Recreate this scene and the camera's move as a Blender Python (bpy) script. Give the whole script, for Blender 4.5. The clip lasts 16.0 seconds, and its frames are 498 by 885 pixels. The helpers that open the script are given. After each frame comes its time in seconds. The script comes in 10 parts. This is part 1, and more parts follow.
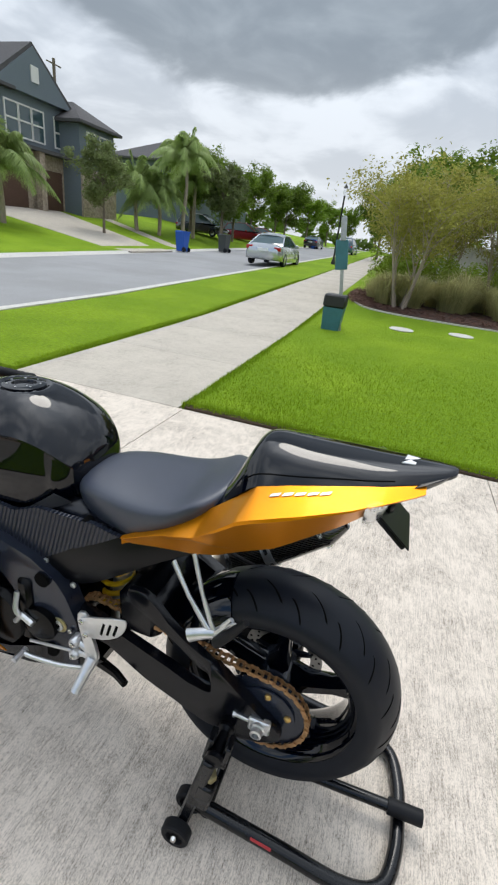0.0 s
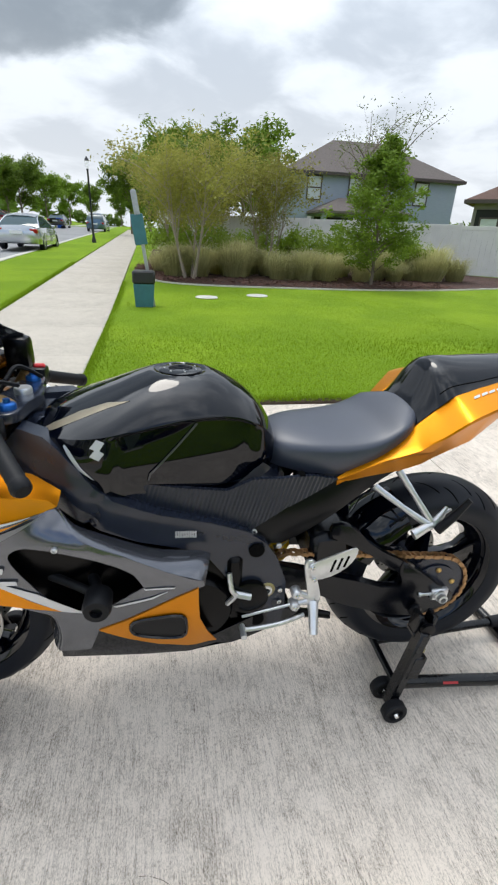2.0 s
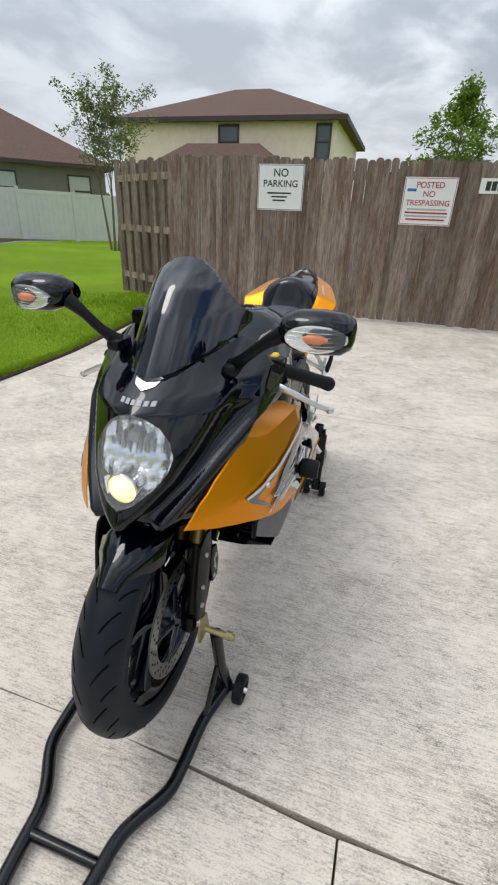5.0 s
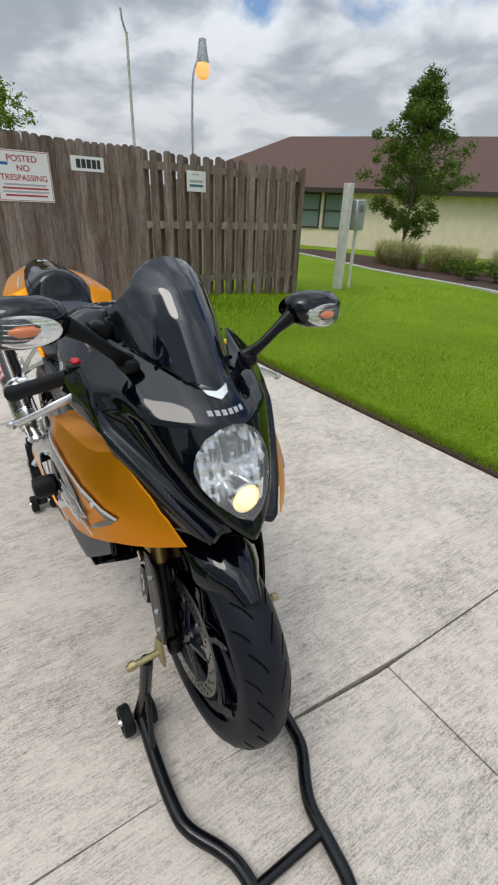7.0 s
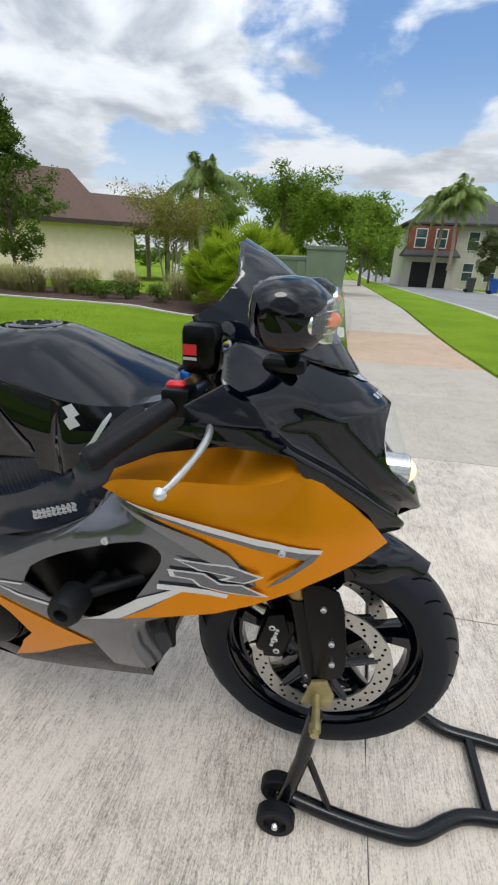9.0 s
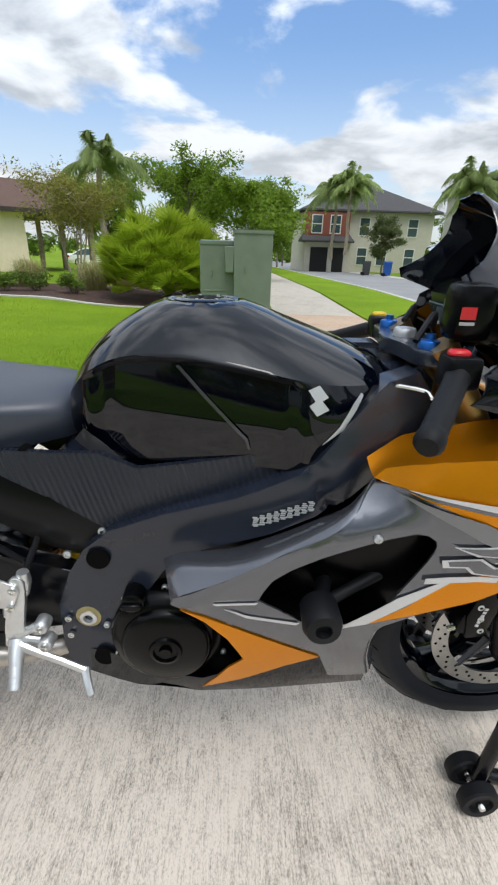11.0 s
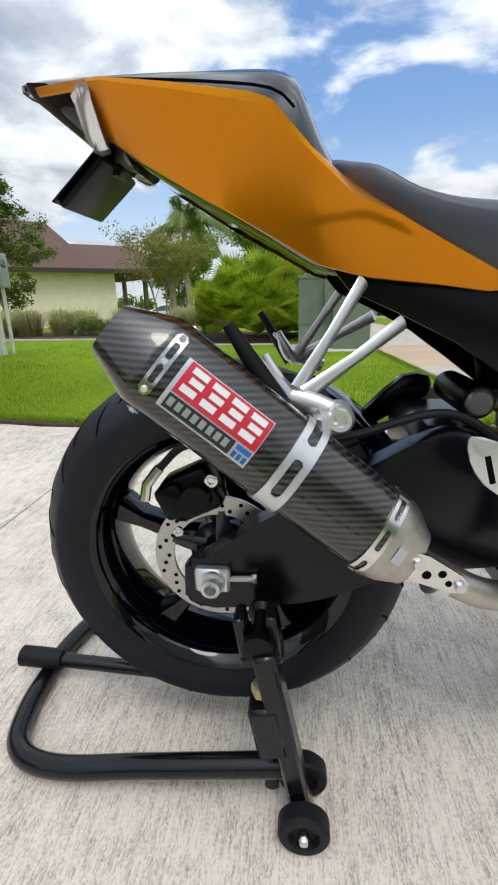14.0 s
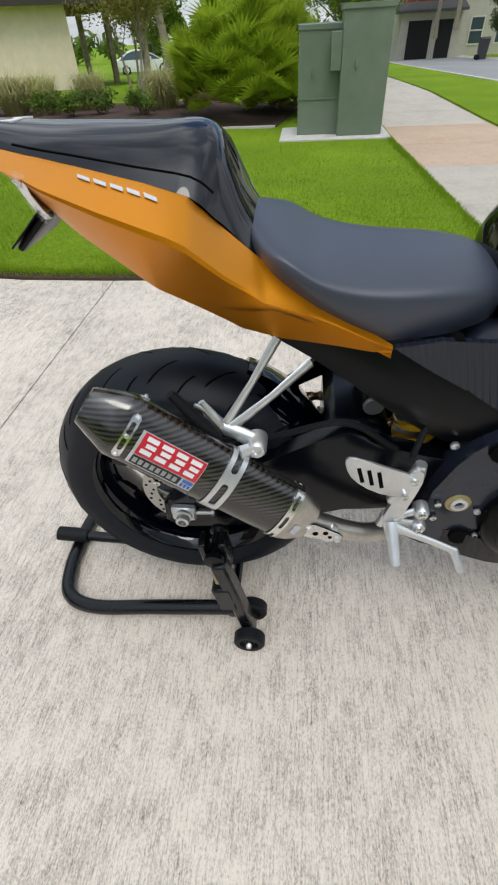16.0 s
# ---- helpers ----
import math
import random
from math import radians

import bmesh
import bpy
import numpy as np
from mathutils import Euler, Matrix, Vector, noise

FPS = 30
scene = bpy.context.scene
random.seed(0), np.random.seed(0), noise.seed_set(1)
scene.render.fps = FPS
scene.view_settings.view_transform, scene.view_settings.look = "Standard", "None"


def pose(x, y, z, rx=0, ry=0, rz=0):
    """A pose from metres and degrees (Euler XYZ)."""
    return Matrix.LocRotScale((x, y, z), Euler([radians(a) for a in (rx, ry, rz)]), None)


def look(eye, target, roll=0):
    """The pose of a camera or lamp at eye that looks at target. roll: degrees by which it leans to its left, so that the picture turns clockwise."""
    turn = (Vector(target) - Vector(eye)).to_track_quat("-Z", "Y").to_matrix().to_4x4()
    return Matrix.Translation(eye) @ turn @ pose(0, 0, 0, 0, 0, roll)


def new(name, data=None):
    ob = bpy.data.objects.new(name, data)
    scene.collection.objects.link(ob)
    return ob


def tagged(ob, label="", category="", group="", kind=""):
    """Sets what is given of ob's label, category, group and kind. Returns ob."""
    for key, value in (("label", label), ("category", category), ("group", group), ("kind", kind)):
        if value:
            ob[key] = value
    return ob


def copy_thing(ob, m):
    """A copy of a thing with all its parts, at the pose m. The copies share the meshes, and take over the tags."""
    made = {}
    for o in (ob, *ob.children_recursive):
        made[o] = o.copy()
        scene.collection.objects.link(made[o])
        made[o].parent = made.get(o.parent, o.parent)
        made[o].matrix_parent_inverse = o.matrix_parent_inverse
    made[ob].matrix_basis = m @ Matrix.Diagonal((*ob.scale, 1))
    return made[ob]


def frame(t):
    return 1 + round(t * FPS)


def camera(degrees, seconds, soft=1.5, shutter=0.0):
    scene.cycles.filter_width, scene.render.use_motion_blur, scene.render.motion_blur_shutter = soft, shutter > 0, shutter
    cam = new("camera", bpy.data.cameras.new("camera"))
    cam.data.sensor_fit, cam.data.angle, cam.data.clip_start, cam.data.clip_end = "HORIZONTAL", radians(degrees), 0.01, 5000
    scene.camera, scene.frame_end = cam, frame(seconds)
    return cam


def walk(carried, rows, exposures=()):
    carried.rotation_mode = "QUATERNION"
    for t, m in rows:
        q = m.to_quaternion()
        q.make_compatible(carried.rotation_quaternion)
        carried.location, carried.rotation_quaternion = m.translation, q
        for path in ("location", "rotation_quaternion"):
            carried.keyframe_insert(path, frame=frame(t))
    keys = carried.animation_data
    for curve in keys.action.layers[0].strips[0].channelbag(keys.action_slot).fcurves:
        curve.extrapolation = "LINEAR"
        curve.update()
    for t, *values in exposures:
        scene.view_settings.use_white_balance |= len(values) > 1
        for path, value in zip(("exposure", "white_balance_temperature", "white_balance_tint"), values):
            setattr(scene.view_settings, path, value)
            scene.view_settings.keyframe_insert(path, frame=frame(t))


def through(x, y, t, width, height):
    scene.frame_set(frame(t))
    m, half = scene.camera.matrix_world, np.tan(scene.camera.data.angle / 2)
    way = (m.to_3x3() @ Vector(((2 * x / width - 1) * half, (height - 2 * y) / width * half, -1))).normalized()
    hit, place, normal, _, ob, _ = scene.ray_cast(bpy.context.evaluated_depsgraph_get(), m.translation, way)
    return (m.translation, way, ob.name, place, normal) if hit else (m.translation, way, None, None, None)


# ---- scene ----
cam = camera(58.0, 16.0, 2.2)
PATH = [
    (0, (-0.09, 0.847, 1.415), (0.428, -0.904, 0.598), 6.9),
    (0.5, (0.028, 1.002, 1.356), (0.19, -0.85, 0.617), 3.4),
    (1, (0.207, 1.021, 1.327), (0.193, -0.829, 0.567), 1.7),
    (1.5, (0.481, 0.976, 1.332), (0.318, -0.85, 0.534), 1.9),
    (2, (0.788, 1.063, 1.325), (0.444, -0.722, 0.492), 2.6),
    (2.5, (1.066, 1.105, 1.313), (0.505, -0.608, 0.448), 3.2),
    (3, (1.315, 1.026, 1.313), (0.489, -0.549, 0.399), 3.5),
    (3.5, (1.613, 0.995, 1.291), (0.54, -0.411, 0.357), 3.6),
    (3.7, (1.741, 0.958, 1.299), (0.565, -0.359, 0.359), 3.8),
    (5.8, (2.226, 0.094, 1.277), (0.434, 0.217, 0.398), 1.2),
    (6, (2.226, 0.018, 1.287), (0.455, 0.297, 0.401), 1.2),
    (6.5, (2.25, -0.211, 1.306), (0.592, 0.45, 0.403), 1.6),
    (7, (2.137, -0.409, 1.295), (0.666, 0.59, 0.38), 2.3),
    (7.5, (1.94, -0.542, 1.285), (0.734, 0.765, 0.369), 2.7),
    (8, (1.762, -0.694, 1.27), (0.882, 0.867, 0.383), 2.4),
    (8.2, (1.683, -0.737, 1.254), (0.937, 0.907, 0.394), 2.1),
    (10.3, (0.948, -0.897, 1.107), (0.925, 0.96, 0.364), 3.5),
    (10.5, (0.908, -0.885, 1.11), (0.898, 0.963, 0.347), 3.0),
    (11, (0.817, -0.812, 1.116), (0.879, 1.019, 0.314), 1.8),
    (11.5, (0.662, -0.775, 1.089), (0.819, 1.04, 0.264), 1.0),
    (12, (0.443, -0.796, 1.069), (0.651, 1.01, 0.236), 0.4),
    (12.5, (0.31, -0.778, 0.996), (0.416, 1.05, 0.193), -1.6),
    (13, (0.216, -0.773, 0.935), (0.16, 1.083, 0.192), -2.8),
    (13.5, (0.155, -0.771, 0.876), (-0.01, 1.108, 0.209), -2.3),
    (14, (0.136, -0.722, 0.777), (-0.081, 1.172, 0.171), -1.4),
    (14.5, (0.13, -0.68, 0.729), (-0.115, 1.212, 0.13), -1.4),
    (15, (0.143, -0.672, 0.737), (-0.145, 1.173, 0.021), -2.4),
    (15.5, (0.172, -0.738, 0.888), (-0.128, 0.967, -0.114), -3.2),
    (16, (0.244, -0.746, 1.143), (0.043, 0.717, -0.205), -3.4),
]
walk(cam, [(t, look(eye, target, roll)) for t, eye, target, roll in PATH], [(0.0, 0.06), (1.0, 0.06), (2.0, 0.2), (3.0, 0.12), (3.5, 0.04), (5.0, -0.14), (6.0, -0.24), (7.0, -0.34), (7.5, -0.22), (8.0, -0.2), (9.3, -0.1), (10.5, 0.02), (12.5, 0.07), (13.5, -0.03), (14.0, 0.0), (14.5, 0.12), (15.0, 0.08), (15.5, -0.04), (16.0, -0.14)])
SKY_STRENGTH, SUN_STRENGTH = 1.22, 0.9
scene.view_settings.exposure = 0.0

# ---- world, sun, exposure ----
world = bpy.data.worlds.new("world")
scene.world = world
world.use_nodes = True
wn, wl = world.node_tree.nodes, world.node_tree.links
wn.clear()


def wmath(op, a, b=None):
    n = wn.new("ShaderNodeMath")
    n.operation = op
    for i, v in enumerate((a, b)):
        if v is None:
            continue
        if isinstance(v, (int, float)):
            n.inputs[i].default_value = v
        else:
            wl.new(v, n.inputs[i])
    return n.outputs[0]


def wmix(fac, a, b):
    n = wn.new("ShaderNodeMix")
    n.data_type = "RGBA"
    if isinstance(fac, (int, float)):
        n.inputs[0].default_value = fac
    else:
        wl.new(fac, n.inputs[0])
    for i, v in ((6, a), (7, b)):
        if isinstance(v, tuple):
            n.inputs[i].default_value = (*v, 1)
        else:
            wl.new(v, n.inputs[i])
    return n.outputs[2]


def wramp(value, lo, hi):
    n = wn.new("ShaderNodeMapRange")
    n.interpolation_type = "SMOOTHSTEP"
    n.inputs[1].default_value, n.inputs[2].default_value = lo, hi
    wl.new(value, n.inputs[0])
    return n.outputs[0]


sky = wn.new("ShaderNodeTexSky")
sky.sky_type = "NISHITA"
sky.sun_disc = False
sky.sun_elevation = radians(62)
sky.sun_rotation = radians(165)
tc = wn.new("ShaderNodeTexCoord")
sep = wn.new("ShaderNodeSeparateXYZ")
wl.new(tc.outputs["Generated"], sep.inputs[0])
dx, dy, dz = sep.outputs
lift = wmath("ADD", wmath("MAXIMUM", dz, 0.0), 0.24)
flat = wn.new("ShaderNodeCombineXYZ")
wl.new(wmath("DIVIDE", dx, lift), flat.inputs[0])
wl.new(wmath("DIVIDE", dy, lift), flat.inputs[1])


def wnoise(scale, detail, rough, shift, stretch=(1, 1, 1)):
    mp = wn.new("ShaderNodeMapping")
    mp.inputs["Location"].default_value = shift
    mp.inputs["Scale"].default_value = stretch
    wl.new(flat.outputs[0], mp.inputs[0])
    n = wn.new("ShaderNodeTexNoise")
    n.inputs["Scale"].default_value, n.inputs["Detail"].default_value, n.inputs["Roughness"].default_value = scale, detail, rough
    n.inputs["Distortion"].default_value = 0.3
    wl.new(mp.outputs[0], n.inputs[0])
    return n.outputs[0]


cover = wnoise(1.35, 8, 0.53, (3.1, 1.7, 0))
body = wnoise(2.9, 6, 0.52, (8.2, 4.4, 2.0))
tops = wnoise(1.1, 4, 0.5, (1.3, 9.4, 5.0))
blue_side = wramp(dy, 0.52, 0.92)
# breaks of blue are many over one half of the sky, and the other half is closed
gap = wmath("SUBTRACT", wmath("ADD", cover, wmath("ADD", 0.115, wmath("MULTIPLY", wramp(dy, 0.3, -0.2), 0.08))), wmath("MULTIPLY", blue_side, 0.185))
cloud = wramp(gap, 0.395, 0.475)
shade = wramp(wmath("ADD", wmath("MULTIPLY", body, 0.6), wmath("MULTIPLY", tops, 0.4)), 0.41, 0.59)
shade = wmath("MULTIPLY", shade, wmath("ADD", 0.72, wmath("MULTIPLY", wramp(dy, -0.3, 0.3), 0.28)))
bright = wmix(wramp(dy, -0.5, 0.1), (0.66, 0.715, 0.78), (0.79, 0.835, 0.885))
cloud_col = wmix(shade, bright, (0.33, 0.38, 0.445))
# one heavy grey bank over the street
bx = wmath("SUBTRACT", dx, 0.30)
by = wmath("SUBTRACT", dy, -0.85)
bz = wmath("SUBTRACT", dz, 0.46)
bz = wmath("ADD", wmath("MULTIPLY", wmath("MAXIMUM", bz, 0.0), 0.5), wmath("MINIMUM", bz, 0.0))
bank = wmath("ADD", wmath("ADD", wmath("MULTIPLY", wmath("MULTIPLY", bx, bx), 0.8), wmath("MULTIPLY", wmath("MULTIPLY", by, by), 0.7)), wmath("MULTIPLY", wmath("MULTIPLY", bz, bz), 2.4))
bank = wmath("ADD", bank, wmath("MULTIPLY", wmath("SUBTRACT", body, 0.5), -0.13))
bank = wramp(bank, 0.152, 0.108)
bank_col = wmix(shade, (0.28, 0.325, 0.37), (0.17, 0.205, 0.245))
cloud_col = wmix(wmath("MULTIPLY", bank, 0.95), cloud_col, bank_col)
haze = wramp(dz, 0.34, 0.02)
skyc = wn.new("ShaderNodeMix")
skyc.data_type, skyc.blend_type = "RGBA", "MULTIPLY"
skyc.inputs[0].default_value = 1.0
wl.new(sky.outputs[0], skyc.inputs[6])
skyc.inputs[7].default_value = (0.105, 0.122, 0.138, 1)
col = wmix(wmath("MAXIMUM", cloud, wmath("MULTIPLY", bank, 1.0)), skyc.outputs[2], cloud_col)
# clouds grow brighter towards the zenith, as under any overcast
zen = wn.new("ShaderNodeMapRange")
zen.inputs[1].default_value, zen.inputs[2].default_value, zen.inputs[3].default_value, zen.inputs[4].default_value = 0.0, 1.0, 0.76, 1.85
wl.new(dz, zen.inputs[0])
lum = wn.new("ShaderNodeCombineXYZ")
for i, k in enumerate((1.0, 1.0, 1.005)):
    wl.new(wmath("MULTIPLY", zen.outputs[0], k), lum.inputs[i])
grade = wn.new("ShaderNodeMix")
grade.data_type, grade.blend_type = "RGBA", "MULTIPLY"
grade.inputs[0].default_value = 1.0
wl.new(col, grade.inputs[6])
wl.new(lum.outputs[0], grade.inputs[7])
col = grade.outputs[2]
# thin cloud glows round the veiled sun
SUN_AT = Vector((3, -10, 20)).normalized()
near = wn.new("ShaderNodeVectorMath")
near.operation = "DOT_PRODUCT"
near.inputs[1].default_value = SUN_AT
wl.new(tc.outputs["Generated"], near.inputs[0])
veil = wmath("MULTIPLY", wmath("MULTIPLY", wmath("POWER", wramp(near.outputs["Value"], 0.80, 1.0), 1.4), 1.35), wmath("SUBTRACT", 1.0, bank))
veil_n = wn.new("ShaderNodeCombineXYZ")
for i, k in enumerate((1.0, 0.96, 0.90)):
    wl.new(wmath("ADD", 1.0, wmath("MULTIPLY", veil, k)), veil_n.inputs[i])
lit = wn.new("ShaderNodeMix")
lit.data_type, lit.blend_type = "RGBA", "MULTIPLY"
lit.inputs[0].default_value = 1.0
wl.new(col, lit.inputs[6])
wl.new(veil_n.outputs[0], lit.inputs[7])
col = lit.outputs[2]
col = wmix(wmath("MULTIPLY", haze, 0.5), col, (0.76, 0.78, 0.80))
bg = wn.new("ShaderNodeBackground")
bg.inputs["Strength"].default_value = SKY_STRENGTH
wl.new(col, bg.inputs[0])
wout = wn.new("ShaderNodeOutputWorld")
wl.new(bg.outputs[0], wout.inputs[0])

sun_data = bpy.data.lights.new("sun", "SUN")
sun_data.energy, sun_data.angle, sun_data.color = SUN_STRENGTH, radians(20), (1.0, 0.94, 0.85)
sun = new("sun", sun_data)
sun.matrix_world = look((3, -10, 20), (0, 0, 0))

# ---- materials ----


def mat(name, base, rough=0.5, metal=0.0, var=0.0, scale=8.0, bump=0.0, bscale=60.0, coat=0.0, stretch=(1, 1, 1), spec=0.5, second=None, sscale=2.0, per=0.0, rvar=0.0, dist=0.002):
    """A surface: base colour, varied at two scales towards `second`, with fine relief; per: how far single pieces differ."""
    m = bpy.data.materials.new(name)
    m.use_nodes = True
    nt = m.node_tree
    p = nt.nodes["Principled BSDF"]
    p.inputs["Roughness"].default_value, p.inputs["Metallic"].default_value = rough, metal
    p.inputs["Coat Weight"].default_value, p.inputs["Coat Roughness"].default_value = coat, 0.04
    p.inputs["Specular IOR Level"].default_value = spec
    p.inputs["Base Color"].default_value = (*base, 1)
    co = nt.nodes.new("ShaderNodeTexCoord")
    mp = nt.nodes.new("ShaderNodeMapping")
    mp.inputs["Scale"].default_value = stretch
    nt.links.new(co.outputs["Object"], mp.inputs[0])

    def noise_(sc, detail=5.0):
        n = nt.nodes.new("ShaderNodeTexNoise")
        n.inputs["Scale"].default_value, n.inputs["Detail"].default_value, n.inputs["Roughness"].default_value = sc, detail, 0.62
        nt.links.new(mp.outputs[0], n.inputs[0])
        return n.outputs[0]

    def mapped(sock, a, b, lo, hi):
        r = nt.nodes.new("ShaderNodeMapRange")
        r.inputs[1].default_value, r.inputs[2].default_value, r.inputs[3].default_value, r.inputs[4].default_value = a, b, lo, hi
        nt.links.new(sock, r.inputs[0])
        return r.outputs[0]

    def mixed(kind, fac, a, b):
        x = nt.nodes.new("ShaderNodeMix")
        x.data_type, x.blend_type = "RGBA", kind
        if isinstance(fac, float):
            x.inputs[0].default_value = fac
        else:
            nt.links.new(fac, x.inputs[0])
        for i, v in ((6, a), (7, b)):
            if isinstance(v, tuple):
                x.inputs[i].default_value = (*v, 1)
            else:
                nt.links.new(v, x.inputs[i])
        return x.outputs[2]

    colour = base
    if var > 0 or second or per > 0:
        if second:
            colour = mixed("MIX", mapped(noise_(sscale, 3.0), 0.42, 0.62, 0.0, 1.0), base, second)
        if var > 0:
            k = mapped(noise_(scale), 0.3, 0.7, 1 - var, 1 + var)
            cmb = nt.nodes.new("ShaderNodeCombineXYZ")
            for i in range(3):
                nt.links.new(k, cmb.inputs[i])
            colour = mixed("MULTIPLY", 1.0, colour, cmb.outputs[0])
        if per > 0:
            oi = nt.nodes.new("ShaderNodeObjectInfo")
            geo = nt.nodes.new("ShaderNodeNewGeometry")
            add = nt.nodes.new("ShaderNodeMath")
            add.operation = "ADD"
            nt.links.new(oi.outputs["Random"], add.inputs[0])
            nt.links.new(geo.outputs["Random Per Island"], add.inputs[1])
            k = mapped(add.outputs[0], 0.0, 2.0, 1 - per, 1 + per)
            cmb = nt.nodes.new("ShaderNodeCombineXYZ")
            for i in range(3):
                nt.links.new(k, cmb.inputs[i])
            colour = mixed("MULTIPLY", 1.0, colour, cmb.outputs[0])
        nt.links.new(colour, p.inputs["Base Color"])
    if rvar > 0:
        nt.links.new(mapped(noise_(scale * 0.7), 0.3, 0.7, max(rough - rvar, 0.02), rough + rvar), p.inputs["Roughness"])
    if bump > 0:
        b = nt.nodes.new("ShaderNodeBump")
        b.inputs["Strength"].default_value, b.inputs["Distance"].default_value = bump, dist
        nt.links.new(noise_(bscale, 4.0), b.inputs["Height"])
        nt.links.new(b.outputs[0], p.inputs["Normal"])
    return m


def glow(name, colour, strength):
    m = mat(name, colour, 0.3)
    p = m.node_tree.nodes["Principled BSDF"]
    p.inputs["Emission Color"].default_value, p.inputs["Emission Strength"].default_value = (*colour, 1), strength
    return m


def clear(name, tint, alpha, rough=0.03):
    m = mat(name, tint, rough, coat=0.6)
    m.node_tree.nodes["Principled BSDF"].inputs["Alpha"].default_value = alpha
    return m


def broomed(name, pale, dark, along="y", fleck=0.5):
    """Broom-finished concrete: mottled, with fine dark streaks across the drive and open pores."""
    m = mat(name, pale, 0.9, spec=0.3)
    nt = m.node_tree
    p = nt.nodes["Principled BSDF"]
    co = nt.nodes.new("ShaderNodeTexCoord")

    def noise_(sc, stretch, detail=4.0, rough=0.6):
        mp = nt.nodes.new("ShaderNodeMapping")
        mp.inputs["Scale"].default_value = stretch
        nt.links.new(co.outputs["Object"], mp.inputs[0])
        n = nt.nodes.new("ShaderNodeTexNoise")
        n.inputs["Scale"].default_value, n.inputs["Detail"].default_value, n.inputs["Roughness"].default_value = sc, detail, rough
        nt.links.new(mp.outputs[0], n.inputs[0])
        return n.outputs[0]

    def ramp(sock, a, b, lo, hi):
        r = nt.nodes.new("ShaderNodeMapRange")
        r.inputs[1].default_value, r.inputs[2].default_value, r.inputs[3].default_value, r.inputs[4].default_value = a, b, lo, hi
        nt.links.new(sock, r.inputs[0])
        return r.outputs[0]

    def mth(op, a, b):
        n = nt.nodes.new("ShaderNodeMath")
        n.operation = op
        for k, v in enumerate((a, b)):
            if isinstance(v, float):
                n.inputs[k].default_value = v
            else:
                nt.links.new(v, n.inputs[k])
        return n.outputs[0]

    worn = ramp(noise_(4.5, (1.0, 0.6, 1.0), 7.0, 0.75), 0.36, 0.60, 0.30, 1.0)
    streak = ramp(noise_(210.0, (1.0, 0.045, 1.0), 4.0, 0.75), 0.38, 0.56, 0.0, 1.0)
    broom = ramp(noise_(95.0, (1.0, 0.20, 1.0), 8.0, 0.88), 0.42, 0.53, 0.0, 1.0)
    fine = ramp(noise_(330.0, (1.0, 0.45, 1.0), 4.0, 0.8), 0.40, 0.58, 0.0, 1.0)
    pit = ramp(noise_(240.0, (1.0, 0.30, 1.0), 6.0, 0.88), 0.40, 0.54, 1.0, 0.0)
    blotch = ramp(noise_(1.9, (1.0, 0.8, 1.0), 8.0, 0.72), 0.36, 0.62, 0.0, 1.0)
    patch = ramp(noise_(21.0, (1.0, 0.6, 1.0), 6.0, 0.8), 0.38, 0.60, 0.0, 1.0)
    k = mth("ADD", mth("MULTIPLY", mth("ADD", mth("MULTIPLY", streak, 0.78), mth("MULTIPLY", mth("SUBTRACT", 1.0, mth("MULTIPLY", mth("SUBTRACT", 1.0, broom), worn)), 0.85)), 0.26), mth("MULTIPLY", fine, 0.28))
    k = mth("ADD", k, mth("ADD", mth("MULTIPLY", blotch, 0.20), mth("MULTIPLY", patch, 0.17)))
    k = mth("ADD", k, mth("MULTIPLY", mth("SUBTRACT", 1.0, mth("MULTIPLY", pit, worn)), 0.27))
    x = nt.nodes.new("ShaderNodeMix")
    x.data_type = "RGBA"
    nt.links.new(ramp(k, 0.33, 1.0, 0.0, 1.0), x.inputs[0])
    x.inputs[6].default_value, x.inputs[7].default_value = (*dark, 1), (*pale, 1)
    nt.links.new(x.outputs[2], p.inputs["Base Color"])
    b = nt.nodes.new("ShaderNodeBump")
    b.inputs["Strength"].default_value, b.inputs["Distance"].default_value = fleck * 0.35, 0.003
    nt.links.new(mth("ADD", mth("MULTIPLY", streak, 0.7), mth("MULTIPLY", fine, 0.4)), b.inputs["Height"])
    nt.links.new(b.outputs[0], p.inputs["Normal"])
    return m


def leafy(name, base, rough=0.6, per=0.4, spec=0.3, through=0.42):
    """A leaf: part of the light that falls on one side comes out of the other."""
    m = mat(name, base, rough, per=per, spec=spec, var=0.12, scale=1.2)
    nt = m.node_tree
    p = nt.nodes["Principled BSDF"]
    t = nt.nodes.new("ShaderNodeBsdfTranslucent")
    x = nt.nodes.new("ShaderNodeMixShader")
    x.inputs[0].default_value = through
    nt.links.new(p.inputs["Base Color"].links[0].from_socket, t.inputs[0])
    nt.links.new(p.outputs[0], x.inputs[1])
    nt.links.new(t.outputs[0], x.inputs[2])
    nt.links.new(x.outputs[0], nt.nodes["Material Output"].inputs[0])
    return m


